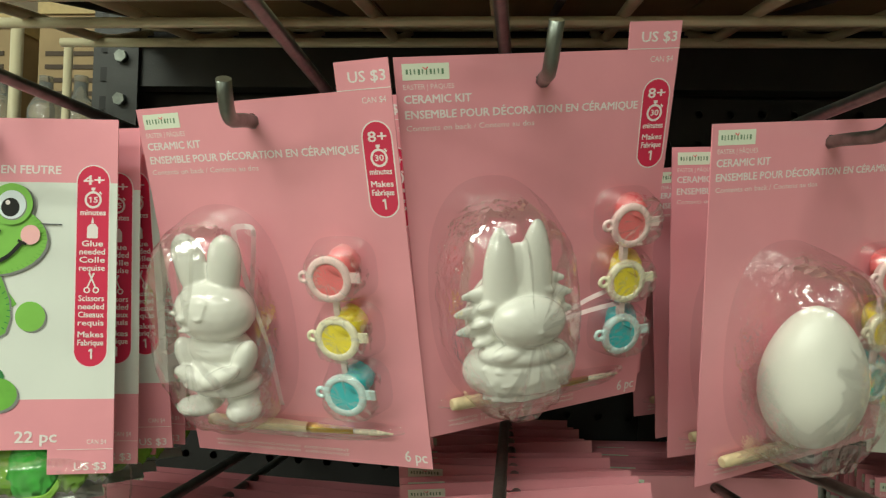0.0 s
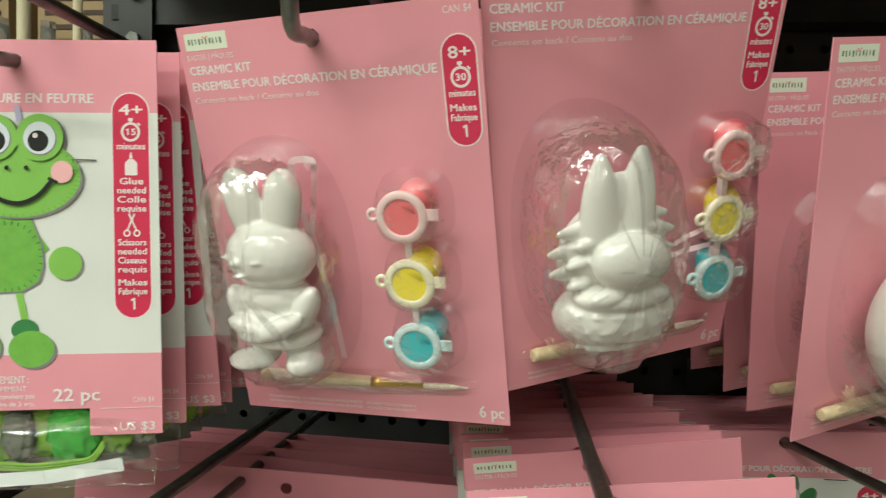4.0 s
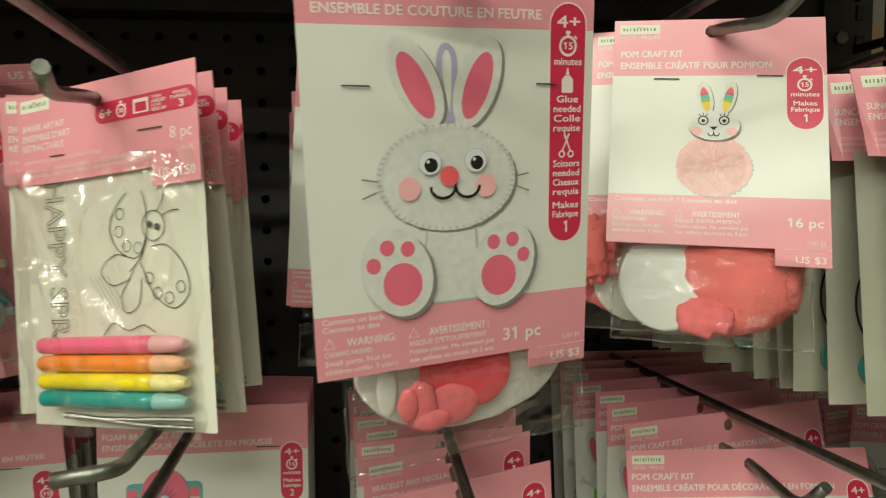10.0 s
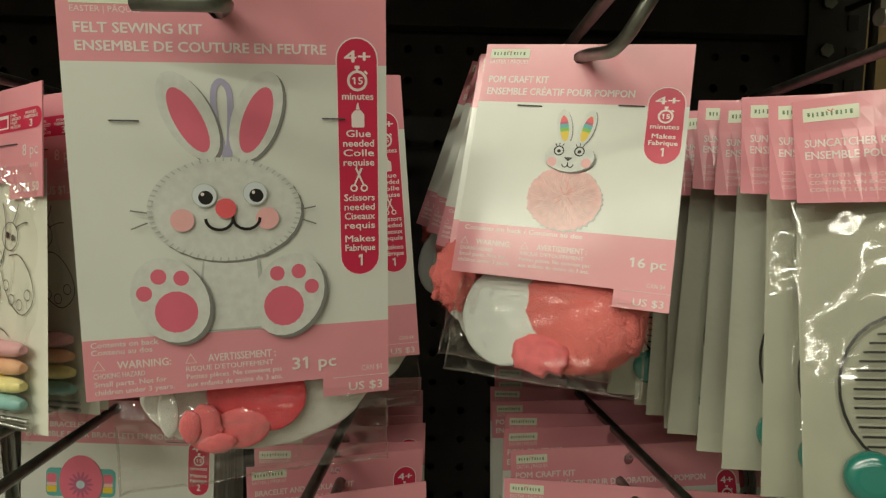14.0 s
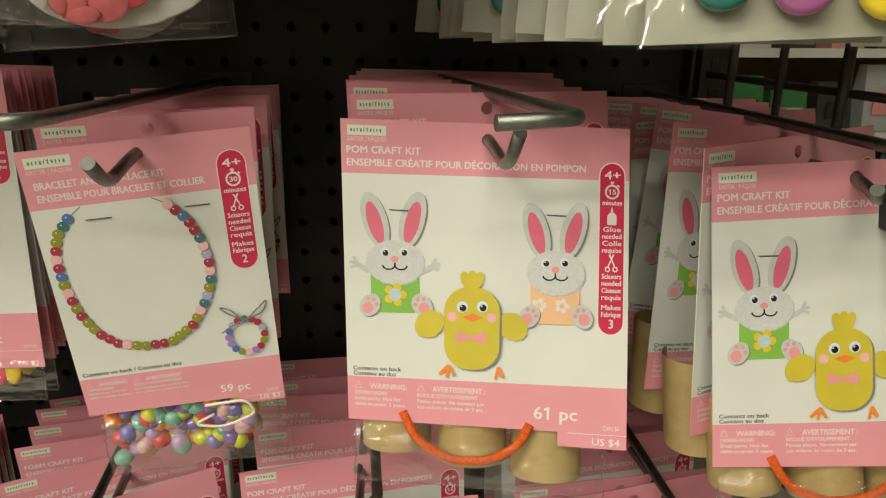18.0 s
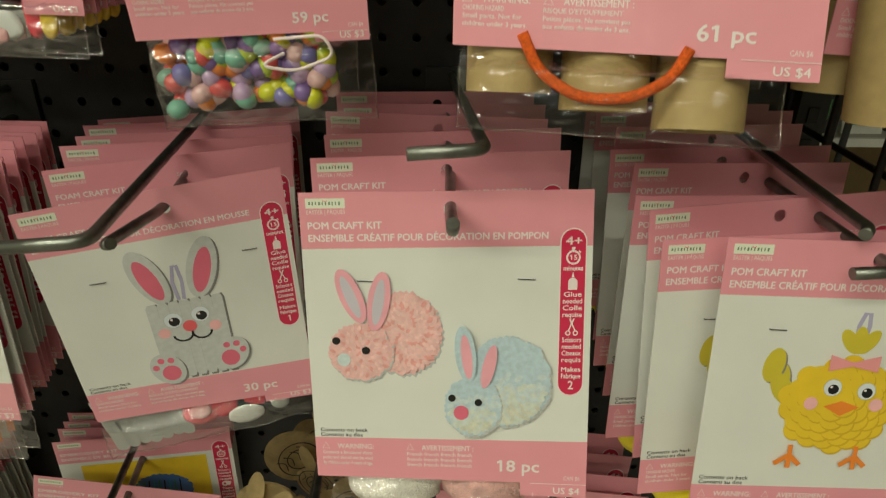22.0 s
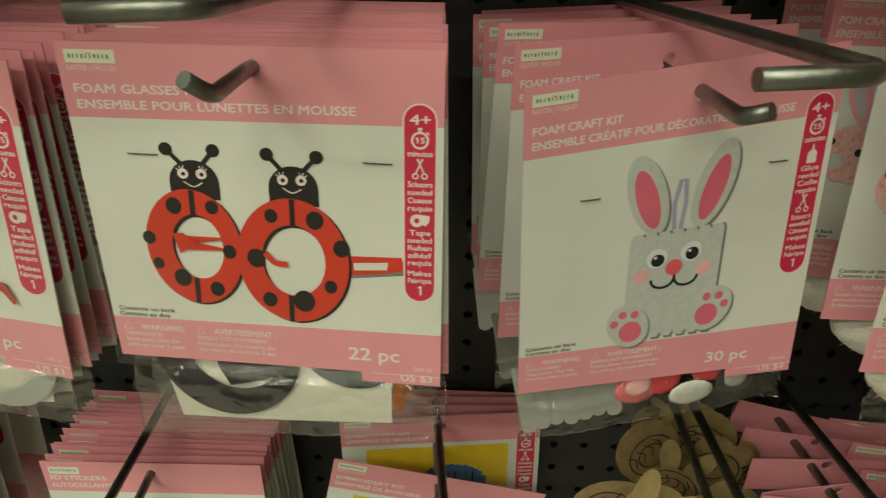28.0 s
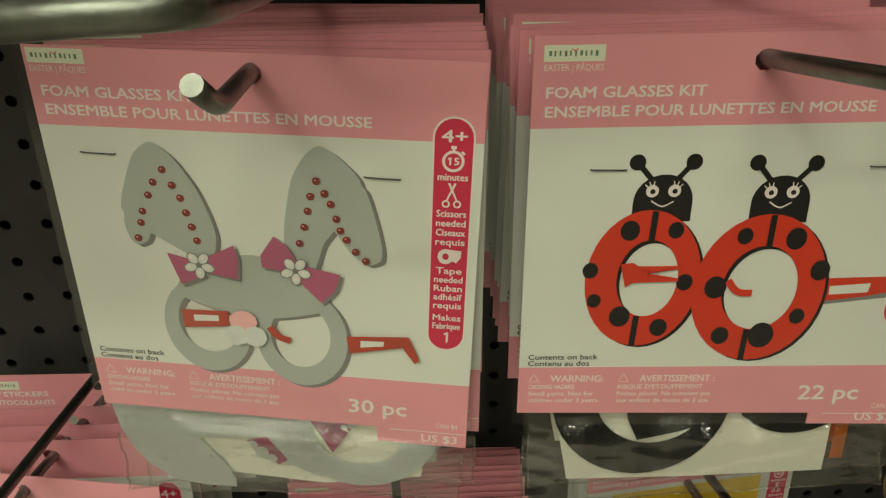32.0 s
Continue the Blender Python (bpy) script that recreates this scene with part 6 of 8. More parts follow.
def rabbit_glasses_picture(k):
    for sh, m in ((1.1, SHADOWGREY), (0.0, GREYFOAM)):
        k.poly(m, soft_outline([(a + sh, b + sh * 0.6) for a, b in ((16, 39.1), (17.6, 30), (20.6, 23.4), (24.8, 20.5), (29.4, 24), (33.8, 30.9), (36.4, 38), (37.5, 43.7), (36, 50), (32.5, 50))]))
        k.poly(m, soft_outline([(a + sh, b + sh * 0.6) for a, b in ((16, 39), (26, 36), (25.4, 38.8), (22.6, 41.6), (20.6, 45.6), (18, 46.8), (16.2, 44.8))]))
        k.poly(m, soft_outline([(a + sh, b + sh * 0.6) for a, b in ((54.2, 50), (54.2, 39.7), (56.4, 28.3), (59.6, 22.4), (63.3, 19.7), (68, 22.6), (72.7, 28.8), (66.5, 39.6), (63.4, 44), (60.4, 52))]))
        k.poly(m, soft_outline([(a + sh, b + sh * 0.6) for a, b in ((66, 38), (72.7, 28.8), (75.6, 36), (77.4, 44.2), (77, 47.6), (73.8, 48.8), (70, 46), (65.8, 39.8))]))
        k.poly(m, soft_outline([(a + sh, b + sh * 0.6) for a, b in ((26, 60), (30, 53), (41, 48.6), (48, 48.2), (60, 54), (64, 62), (44, 66))]))
        k.ring(m, 32.6 + sh, 69.0 + sh * 0.6, 11.2, 14.0, 33.2 + sh, 67.6 + sh, 8.0, 9.2)
        k.ring(m, 56.8 + sh, 71.0 + sh * 0.6, 11.8, 14.4, 56.5 + sh, 70.2 + sh, 7.7, 9.4)
    for p in ((26.7, 27.1), (24.1, 30.3), (22.5, 33.6), (20.5, 37.8), (19.7, 40.8), (18.4, 44.9), (28.5, 30.8), (30.1, 33.9), (31.0, 37.6), (31.9, 41.2), (32.8, 44.8)):
        k.el(GEMRED, p[0], p[1], 0.95, n=12)
        k.el(ROSE, p[0] - 0.25, p[1] - 0.25, 0.22, n=8)
    for p in ((62.3, 28.0), (60.8, 31.8), (60.0, 35.5), (59.0, 39.6), (57.7, 43.9), (64.1, 30.9), (65.5, 33.5), (66.7, 37.1), (67.6, 40.0), (69.0, 42.3), (71.1, 45.3), (73.5, 47.6)):
        k.el(GEMRED, p[0], p[1], 0.95, n=12)
        k.el(ROSE, p[0] - 0.25, p[1] - 0.25, 0.22, n=8)
    for sh, m in ((0.7, SHADOWGREY), (0.0, MAUVE)):
        k.poly(m, [(a + sh, b + sh) for a, b in ((25, 48.3), (31.5, 50.0), (33, 51.6), (33.8, 54), (27.6, 57), (26.4, 53))])
        k.poly(m, [(a + sh, b + sh) for a, b in ((32, 50.4), (41.6, 45.4), (42.4, 49), (41.8, 54.6), (33.4, 53))])
        k.poly(m, [(a + sh, b + sh) for a, b in ((48, 47.6), (51.5, 42.4), (54.5, 44.6), (57, 49.5), (56, 52), (48.2, 50.8))])
        k.poly(m, [(a + sh, b + sh) for a, b in ((56.4, 49.4), (67.3, 51.6), (66, 56), (62.4, 59.8), (57, 54))])
    for a, b in ((32.6, 51.2), (56.4, 51.2)):
        for i in range(5):
            w = 1.2566 * i + 0.3
            k.el(SHADOWGREY, a + 2.2 * math.cos(w), b + 2.2 * math.sin(w), 1.75, 1.35, math.degrees(w), 14)
            k.el(LGREY, a + 2.2 * math.cos(w), b + 2.2 * math.sin(w), 1.5, 1.1, math.degrees(w), 14)
            k.el(INK, a + 2.4 * math.cos(w) - 0.2, b + 2.4 * math.sin(w) - 0.2, 0.55, n=8)
        k.el(SHADOWGREY, a, b, 0.7, n=8)
    k.poly(RUST, [(26.6, 64), (38.6, 63.8), (38.4, 68.2), (26.9, 69.4)])
    k.poly(WHITE, [(29.6, 65.4), (36, 65.2), (36, 66.9), (29.6, 67.2)])
    k.poly(RUST, [(68.4, 68.8), (83.9, 67.8), (84.8, 70.6), (69.2, 73.8)])
    k.poly(WHITE, [(72, 69.8), (78, 69.6), (77.8, 71.0), (72, 71.8)])
    k.poly(RUST, [(82.2, 68.2), (84.2, 68.0), (87, 74.6), (85.8, 75.6), (82.6, 71)])
    k.curve(RUST, [(48.9, 67.6), (51, 70.2), (54, 71.3)], 1.9)
    k.blob(BLUSH, 42.2, 66.4, 3.6, 3.0, 0.08, 6, 40)
    for a in (40.2, 45):
        k.blob(LGREY, a, 70.8, 3.0, 3.0, 0.08, 6, 40, 0, a)


def carrot_picture(k):
    for a, b, t in ((40, 33, -38), (47, 29, -8), (54, 29, 14), (60, 34, 36)):
        k.el(SHADOWGREY, a + 0.6, b + 0.5, 3.6, 9, t)
        k.el(DGREEN, a, b, 3.4, 9, t)
    ear(k, 46, 35, 2.9, 8, -10, FUR, ROSE)
    ear(k, 55.5, 35, 2.9, 8, 12, FUR, ROSE)
    k.poly(SHADOWGREY, [(40.5, 49), (62.5, 49), (61, 66), (55, 88), (51.5, 88), (43, 66)])
    k.poly(ORANGE, [(39.6, 48), (61.6, 48), (60, 65), (54, 87), (50.6, 87), (42, 65)])
    k.el(FUR, 50.6, 45.6, 8.6, 6.4)
    for a in (38, 63.5):
        k.line(LGREY, [(50 + (a - 50) * 0.5, 49), (a, 46)], 2.2)
    for a in (47, 54):
        k.el(BLACK, a, 44, 1.0, n=10)
        k.el(BLUSH, a + (-2 if a < 50 else 2), 47.6, 1.8, n=12)
    k.el(ROSE, 50.6, 46.4, 0.9, n=10)
    smile(k, 48.6, 52.6, 48.8, 1.0, 0.4)


def wall_decor_picture(k):
    k.line(GREY, [(32, 26), (33, 34)], 0.8)
    k.blob(YELLOW, 33, 44, 8.4, 8.0, 0.05, 3, 30)
    k.el(CORAL, 33, 36, 2.4, 1.6)
    eyes(k, ((30, 42), (36, 42)), 1.1)
    for a in (28, 38):
        k.el(ROSE, a, 46, 1.6, n=10)
    k.poly(ORANGE, [(31.6, 45), (34.6, 45), (33, 47)])
    k.line(GREY, [(33, 52), (33.4, 56)], 0.8)
    k.el(ROSE, 34, 66, 6.5, 8.5)
    k.rect(INK, 28, 63, 40, 65)
    k.rect(TEALP, 27.6, 67, 40.4, 69)


def bracelet_picture(k):
    for a, b, band, gem in ((31, 43.5, TEALP, PINKE), (64, 82, PURPLE, TEALP)):
        k.rect(band, a - 18, b - 7, a + 18, b + 8, 3)
        for e in (-15, 14):
            k.rect(PINKE, a + e - 2.6, b - 4, a + e + 2.6, b + 0.6, 1.2)
            k.rect(BLUSH, a + e - 2.6, b + 0.8, a + e + 2.6, b + 2.4)
            k.rect(YELLOW, a + e - 2.6, b + 2.6, a + e + 2.6, b + 5.8, 0.8)
        k.el(SHADOWGREY, a + 0.8, b + 0.6, 11.2, 14)
        k.el(gem, a, b, 11.2, 14)
    for i in range(14):
        k.el(MAUVE, 31 + 3.2 * math.cos(0.4488 * i), 45 + 3.6 * math.sin(0.4488 * i), 3.4, 0.75, 25.7 * i, 12)
    k.el(SKY, 31, 45, 2.2)
    ear(k, 60, 76, 2.6, 6.6, -14, FUR, MAUVE)
    ear(k, 68, 76, 2.6, 6.6, 14, FUR, MAUVE)
    k.el(FUR, 64, 88, 8, 6)
    for a in (61.5, 66.5):
        k.el(BLACK, a, 86, 1.0, n=10)
    k.el(ROSE, 64, 89, 1.2, 0.9)


# ---- what the bags hold ----


def felt_pieces(kit):
    s, o = kit.s, kit.ob
    t = s.tall
    for nm, m, spec in (
        ("white_felt_piece", FELTW, ((54, t + 3, 40, 24, -0.0025, 0.03), (23.5, t + 8.5, 3.4, 9, 0.0010, 0.03))),
        ("coral_felt_disc", FELTC, ((48.5, t + 5, 12.5, 12.5, 0.0000, 0.02), (52.5, t + 5.5, 12.5, 13, 0.0010, 0.02), (57.5, t + 6, 12.5, 13, 0.0020, 0.02))),
        ("folded_felt_piece", FELTR, ((47, t + 17, 10, 7.4, 0.0016, 0.06), (35, t + 15, 6, 8.4, 0.0020, 0.14), (30.5, t + 14, 3.6, 6, 0.0026, 0.12), (39, t + 21, 6.5, 3.6, 0.0028, 0.10))),
    ):
        for a, b, ra, rb, d, rough in spec:
            bm = bmesh.new()
            bulge(bm, s, a, b, ra, rb, d - 0.006, 0.0009 if rough < 0.05 else 0.0012, 0, 4, rough, a)
            part(nm, bm, m, o)
    film(s, o, 8, t - 14, 99, t + 33, -0.001, 0.006, BAGFILM, seed=2.0)


def green_pieces(kit):
    s, o, t = kit.s, kit.ob, kit.s.tall
    for a, b, ra, rb, d, m, nm in ((20, t + 7, 9, 12, -0.006, FELTD, "dark"), (37, t + 8, 13, 13, -0.005, FELTL, "lime"), (58, t + 7, 12, 11, -0.007, FELTL, "lime"), (69, t + 8, 9, 13, -0.004, FELTG, "bright"), (81, t + 6, 9, 11, -0.005, FELTL, "lime"), (50, t + 9, 6, 9, -0.004, FELTK, "grey")):
        bm = bmesh.new()
        bulge(bm, s, a, b, ra, rb, d, 0.0022, 0, 4, 0.22, a)
        part("felt_piece", bm, m, o, nm + " felt piece")
    bm = bmesh.new()
    c = s.at(36.5, t + 8, -0.0022)
    tube(bm, [c, c + Vector((0, -0.0006, 0))], 0.0110, 28)
    part("white_disc", bm, FELTW, o)
    for e in range(3):
        bm = bmesh.new()
        tube(bm, rounded([s.at(a, b + 0.9 * e, -0.0015) for a, b in ((26, t + 6), (28, t + 15), (33, t + 19), (44, t + 18), (56, t + 19.5), (76, t + 18), (80, t + 12))], 0.006, 5), 0.0009, 6)
        part("thread", bm, FELTL, o, "twisted lime green thread")
    ribbon(kit, ((17, t + 15, 0.001), (24, t + 21, 0.001), (40, t + 23.5, 0.001), (62, t + 23, 0.001), (87, t + 19.5, 0.001)), 0.0056, "ribbon", FOAMW)
    film(s, o, 18, t - 8, 97, t + 27, -0.002, 0.008, BAGFILM, seed=5.0)


def fluffy_ball(kit):
    s, o, t = kit.s, kit.ob, kit.s.tall
    bm = bmesh.new()
    bulge(bm, s, 29, t + 17, 22, 24, -0.006, 0.0012, 0, 3)
    part("white_foam_disc", bm, FOAMW, o)
    bm = bmesh.new()
    fluff(bm, s.at(60, t + 10, -0.0125), 0.034, (0.98, 0.34, 0.92), 11, 5200, 0, 0.05, 0.09, 0.004)
    fluff(bm, s.at(80, t + 14, -0.013), 0.015, (0.8, 0.5, 1.1), 12, 600, 0, 0.04, 0.3, 0.012)
    fluff(bm, s.at(-5, t - 2, -0.026), 0.019, (0.72, 0.4, 0.98), 13, 900, 0, 0.04, 0.35, 0.012)
    part("fluff", bm, FLUFFC, o, "coral fluff pressed flat in the bag", smooth=True)
    bm = bmesh.new()
    ball(bm, s.at(46, t + 33, -0.006), 1.0, 3, 0, 0.3, 14, (0.013, 0.004, 0.009))
    part("felt_scrap", bm, FELTR, o, "folded rose felt scrap")
    film(s, o, 4, t - 16, 92, t + 46, -0.003, 0.009, BAGFILM, seed=8.0)


def loose_beads(kit):
    s, o, t = kit.s, kit.ob, kit.s.tall
    cols = BEADS_
    rnd = random.Random(3)
    for m in cols:
        for _ in range(17):
            bm = bmesh.new()
            a, b = rnd.uniform(9, 82), t + rnd.uniform(-2, 32)
            b -= 3 * math.sin((a - 17) / 71 * math.pi) - 1.5
            ball(bm, s.at(a, b, rnd.uniform(-0.015, -0.005)), 0.0056, 2, squash=(1, 1, 0.86), rot=Matrix.Rotation(rnd.uniform(0, 3), 3, "Y"))
            part("bead", bm, m, o)
    bm = bmesh.new()
    tube(bm, rounded([s.at(a, b, d) for a, b, d in ((58, t + 2, 0.001), (80, t + 1, 0.002), (84, t + 10, 0.002), (66, t + 16, 0.002), (50, t + 13, 0.001), (62, t + 8, 0.001))], 0.006, 5), 0.0008, 6)
    part("cord", bm, RIBBON, o, "pale pink cord")
    film(s, o, 4, t - 10, 101, t + 39, -0.001, 0.009, BAGFILM, seed=3.0)


def card_tubes(kit):
    s, o, t = kit.s, kit.ob, kit.s.tall
    for a, e in ((17, 12), (46, 16), (74, 20)):
        bm = bmesh.new()
        p, q = s.at(a, t - 26, -0.022), s.at(a, t + e, -0.020)
        tube(bm, [p, q], 0.0185, 28, caps=False)
        tube(bm, [q, p], 0.0177, 28, caps=False)
        tube(bm, [q + Vector((0, 0, 0.0012)), q + Vector((0, 0, 0.001))], 0.0176, 28)
        part("card_tube", bm, KRAFT, o, "short kraft cardboard tube")
    bm = bmesh.new()
    pts = rounded([s.at(a, b, 0.0005) for a, b in ((20, t - 4), (25, t + 6), (37, t + 13), (52, t + 12), (62, t + 6), (66, t - 2))], 0.014, 6)
    tube(bm, pts, 0.0023, 8)
    part("chenille_stem", bm, CHENILLE, o, "bright orange chenille stem")
    film(s, o, 2, t - 12, 92, t + 23, -0.002, 0.006, BAGFILM, seed=4.0)


def two_fluffs(kit, m1, m2, l1, l2):
    s, o, t = kit.s, kit.ob, kit.s.tall
    bm = bmesh.new()
    fluff(bm, s.at(29, t + 5, -0.016), 0.028, (1.05, 0.5, 0.80), 21, 500, 0, 0.0, 0.16, 0.012)
    part("pompom", bm, m1, o, l1, smooth=True)
    bm = bmesh.new()
    fluff(bm, s.at(65, t + 3, -0.016), 0.028, (1.05, 0.5, 0.76), 22, 500, 0, 0.0, 0.2, 0.012)
    part("pompom", bm, m2, o, l2, smooth=True)
    film(s, o, 5, t - 10, 95, t + 20, -0.002, 0.006, BAGFILM, seed=6.0)


def foam_bits(kit):
    s, o, t = kit.s, kit.ob, kit.s.tall
    for i, (a, b, ra, rb, m) in enumerate(((14, 12, 15, 12, FELTR), (38, 10, 6, 10, TEALP), (50, 12, 14, 9, FOAMW), (46, 10, 4, 4, YELLOW), (57, 9, 5, 4, SKY), (55, 15, 4, 5, LILAC), (66, 14, 8, 6, FOAMW), (78, 9, 4, 10, FELTC), (84, 11, 4, 8, YELLOW), (62, 18, 5, 4, BLUSH))):
        bm = bmesh.new()
        bulge(bm, s, a, t + b, ra, rb, -0.006 + 0.0004 * i, 0.0014, 0, 2, 0.25, i)
        part("foam_piece", bm, m, o)
    film(s, o, 2, t - 8, 99, t + 26, -0.001, 0.005, BAGFILM, seed=13.0)


def craft_sticks(kit):
    s, o, t = kit.s, kit.ob, kit.s.tall
    for i in range(7):
        k = Ink(s, -0.0040 - 0.0009 * (i % 3))
        a, e = 1.2 + 5.3 * i, t + 23 - 0.75 * i
        pts = [(a - 3.2, t - 10), (a + 3.0, t - 10)] + [(a + 4.3 + 2.9 * math.sin(radians(w)), e - 2.9 + 2.9 * math.cos(radians(w))) for w in range(90, -91, -20)]
        k.poly(FOAMW, pts)
        bmesh.ops.solidify(k.bm, geom=k.bm.faces[:], thickness=0.0016)
        k.done("craft_stick", o, "flat white wooden craft stick")
    for a, b, ra, rb, d, m in ((45.5, 6, 9.4, 8, 0.0, FELTR), (45.0, 5, 5.4, 4.8, 0.0016, BLUSH), (55, 5, 7.5, 7, -0.001, FELTC), (74, 2, 9, 6, -0.001, FELTC), (65.6, 11, 9, 5.6, 0.001, LGREY), (83, 7.5, 8.4, 7.6, -0.001, FOAMK), (82.4, 7, 4.6, 4.2, 0.0005, GREYFOAM)):
        bm = bmesh.new()
        bulge(bm, s, a, t + b, ra, rb, -0.0045 + d, 0.0014, 0, 2, 0.04, a)
        part("foam_disc", bm, m, o)
    film(s, o, 0, t - 12, 97, t + 19, -0.001, 0.004, BAGFILM, seed=7.0, tilt=-10)


def foam_rings(kit, dark):
    s, o, t = kit.s, kit.ob, kit.s.tall
    k = Ink(s, -0.0045)
    if dark:
        k.poly(PAPER, [(12, t - 6), (12, t + 9), (15, t + 25), (50, t + 23.5), (84.7, t + 21), (84.4, t - 6)])
    else:
        k.poly(PAPER, [(20, t - 6), (24, t + 24), (60, t + 25), (88, t + 19), (90, t - 6)])
    k.done("white_sheet", o, "white paper sheet in the bag")
    k = Ink(s, -0.0030)
    if dark:
        k.ring(FOAMK, 33, t - 3, 23.5, 25, 36, t - 4, 15, 15.4)
        k.poly(FOAMK, [(28, t - 6), (58, t - 6), (53, t + 4), (44, t + 7.6), (33, t + 10.6), (30, t + 4)])
        k.el(FOAMK, 73, t - 8, 17, 16)
        k.el(BLACK, 41.5, t + 18, 1.5, 1.1)
        k.rect(ORANGE, 85.2, t - 4, 88.6, t + 16)
    else:
        k.poly(FOAMW, [(0, t - 4), (0.2, t + 1), (1.7, t + 11), (4.4, t + 18), (8, t + 23), (14.5, t + 28), (24, t + 29.4), (33.8, t + 29), (34, t + 26), (31, t + 20), (24, t + 11), (22, t - 4)])
        k.poly(FOAMW, [(20, t - 4), (23.5, t + 11.6), (34, t + 10.2), (43.6, t + 9), (49, t + 17.4), (59, t + 22), (60, t + 12), (56.5, t + 6), (56, t - 4)])
        k.ring(FOAMW, 70, t - 3, 24, 26.6, 70, t, 14, 15.7)
        k.poly(MAUVE, [(38.2, t + 11), (44.4, t + 9), (50, t + 16.7), (47.2, t + 18.8)])
        k.poly(MAUVE, [(56.6, t + 1), (70, t + 1), (63, t + 12.5)])
        for a, b, r in ((40, 12.2, 1.5), (42.4, 14.8, 2.1), (45.4, 16.6, 1.5), (66.5, 3, 1.0), (68.4, 2.2, 1.0)):
            k.el(LGREY, a, t + b, r)
    bmesh.ops.solidify(k.bm, geom=k.bm.faces[:], thickness=0.0012)
    k.done("foam_frame", o, "foam glasses frame folded in the bag")
    film(s, o, -1.5, -2.5, 101.5, t + 3, 0.0016, 0.0022, SLEEVE, nx=12, ny=12, seed=15.0 if dark else 16.0)
    film(s, o, 2, t - 10, 99, t + 27, -0.0015, 0.004, BAGFILM, seed=9.0 if dark else 10.0, tilt=-9)


# ---- the kits themselves ----


def standard_kit(name, label, w, h, hole, warp, hdr, bot, title, sub, badge_at, sq, picture, pc, contents, tab=5.0, staples_at=(), price="US $3", can="CAN $4", logo=None, tsize=None, sub_w=84, title_w=None, k_=1.0, gloss=True, dark=True, lines=None, pc_at=None, ta=2.5):
    kit = Kit(name, w, h, hole, label, warp)
    s, o = kit.s, kit.ob
    card(s, o, hdr, bot, tab=tab)
    la, lb, lw, lh = logo or (2.2, 2.0, 13.0, 3.4)
    brand_mark(s, o, la, lb, lw, lh)
    th = tsize or 2.6
    head_type(s, o, [(title, ta, hdr - th * 2.55, th, title_w or min(96, len(title) * th * 0.93)), (sub, ta, hdr - th * 0.95, th, sub_w)], [("EASTER | PÂQUES", la + 0.2, lb + lh + th * 0.72, th * 0.52, lw * 0.98)])
    badge(s, o, *badge_at, sq)
    k = kit.ink()
    picture(k)
    k.done("printed_picture", o, "printed picture on the white panel")
    foot_type(s, o, bot, pc, price, can, tab, k_=k_, dark=dark, lines=lines, pc_at=pc_at)
    if staples_at:
        staples(s, o, staples_at)
    contents(kit)
    return kit


def place(kit, x, y, z, rx, ry, rz):
    kit.ob.matrix_world = pose(x, y, z, rx, ry, rz) @ Matrix.Translation(kit.s.home)
    kit.at_hole = kit.ob.matrix_world.translation.copy()
    return kit


RND = random.Random(11)


def copy_behind(ob, m, bag=False):
    """A copy deeper in the stack, where its clear bag is pressed flat and out of sight."""
    made = copy_thing(ob, m)
    for c in list(made.children):
        if c.name.startswith(("clear_bag", "bead")) and not bag:
            for e in list(c.children):
                bpy.data.objects.remove(e)
            bpy.data.objects.remove(c)
    return made


def stack(kit, n, step, yaw=0.0, roll=0.0, pitch=0.0, spread=(4, 3, 3), start=None, shift=(0, 0), last=0.70):
    """More of the same kit behind it on the hook."""
    base = kit.ob.matrix_world
    y = 0.0
    e = base.to_euler()
    for i in range(n):
        y += step * RND.uniform(0.6, 1.4) if (i or start is None) else start
        p = kit.at_hole + Vector((shift[0] * (i + 1) / n + RND.uniform(-0.0012, 0.0012), y, shift[1] * (i + 1) / n - 0.0008 * RND.random()))
        if p.y > last:
            break
        f = min(1.0, (i + 1) / 3)
        m = Matrix.Translation(p) @ pose(0, 0, 0, math.degrees(e.x) * (1 - 0.6 * f) + pitch * f + RND.uniform(-1, 1) * spread[2], math.degrees(e.y) * (1 - 0.5 * f) + roll * f + RND.uniform(-1, 1) * spread[1], math.degrees(e.z) * (1 - 0.6 * f) + yaw * f + RND.uniform(-1, 1) * spread[0])
        copy_behind(kit.ob, m, i == 0)


def behind(kit, spots, tilt=0.5, lift=0.0):
    """More of the same kit behind it on the hook: where each card's top hangs, and its turn."""
    e = kit.ob.matrix_world.to_euler()
    for i, (x, y, turn) in enumerate(spots):
        p = Vector((x, y, kit.at_hole.z + lift + RND.uniform(-0.001, 0.0015)))
        copy_behind(kit.ob, Matrix.Translation(p) @ pose(0, 0, 0, math.degrees(e.x) * tilt + RND.uniform(-2, 2), RND.uniform(-1.6, 1.6), turn), i == 0)


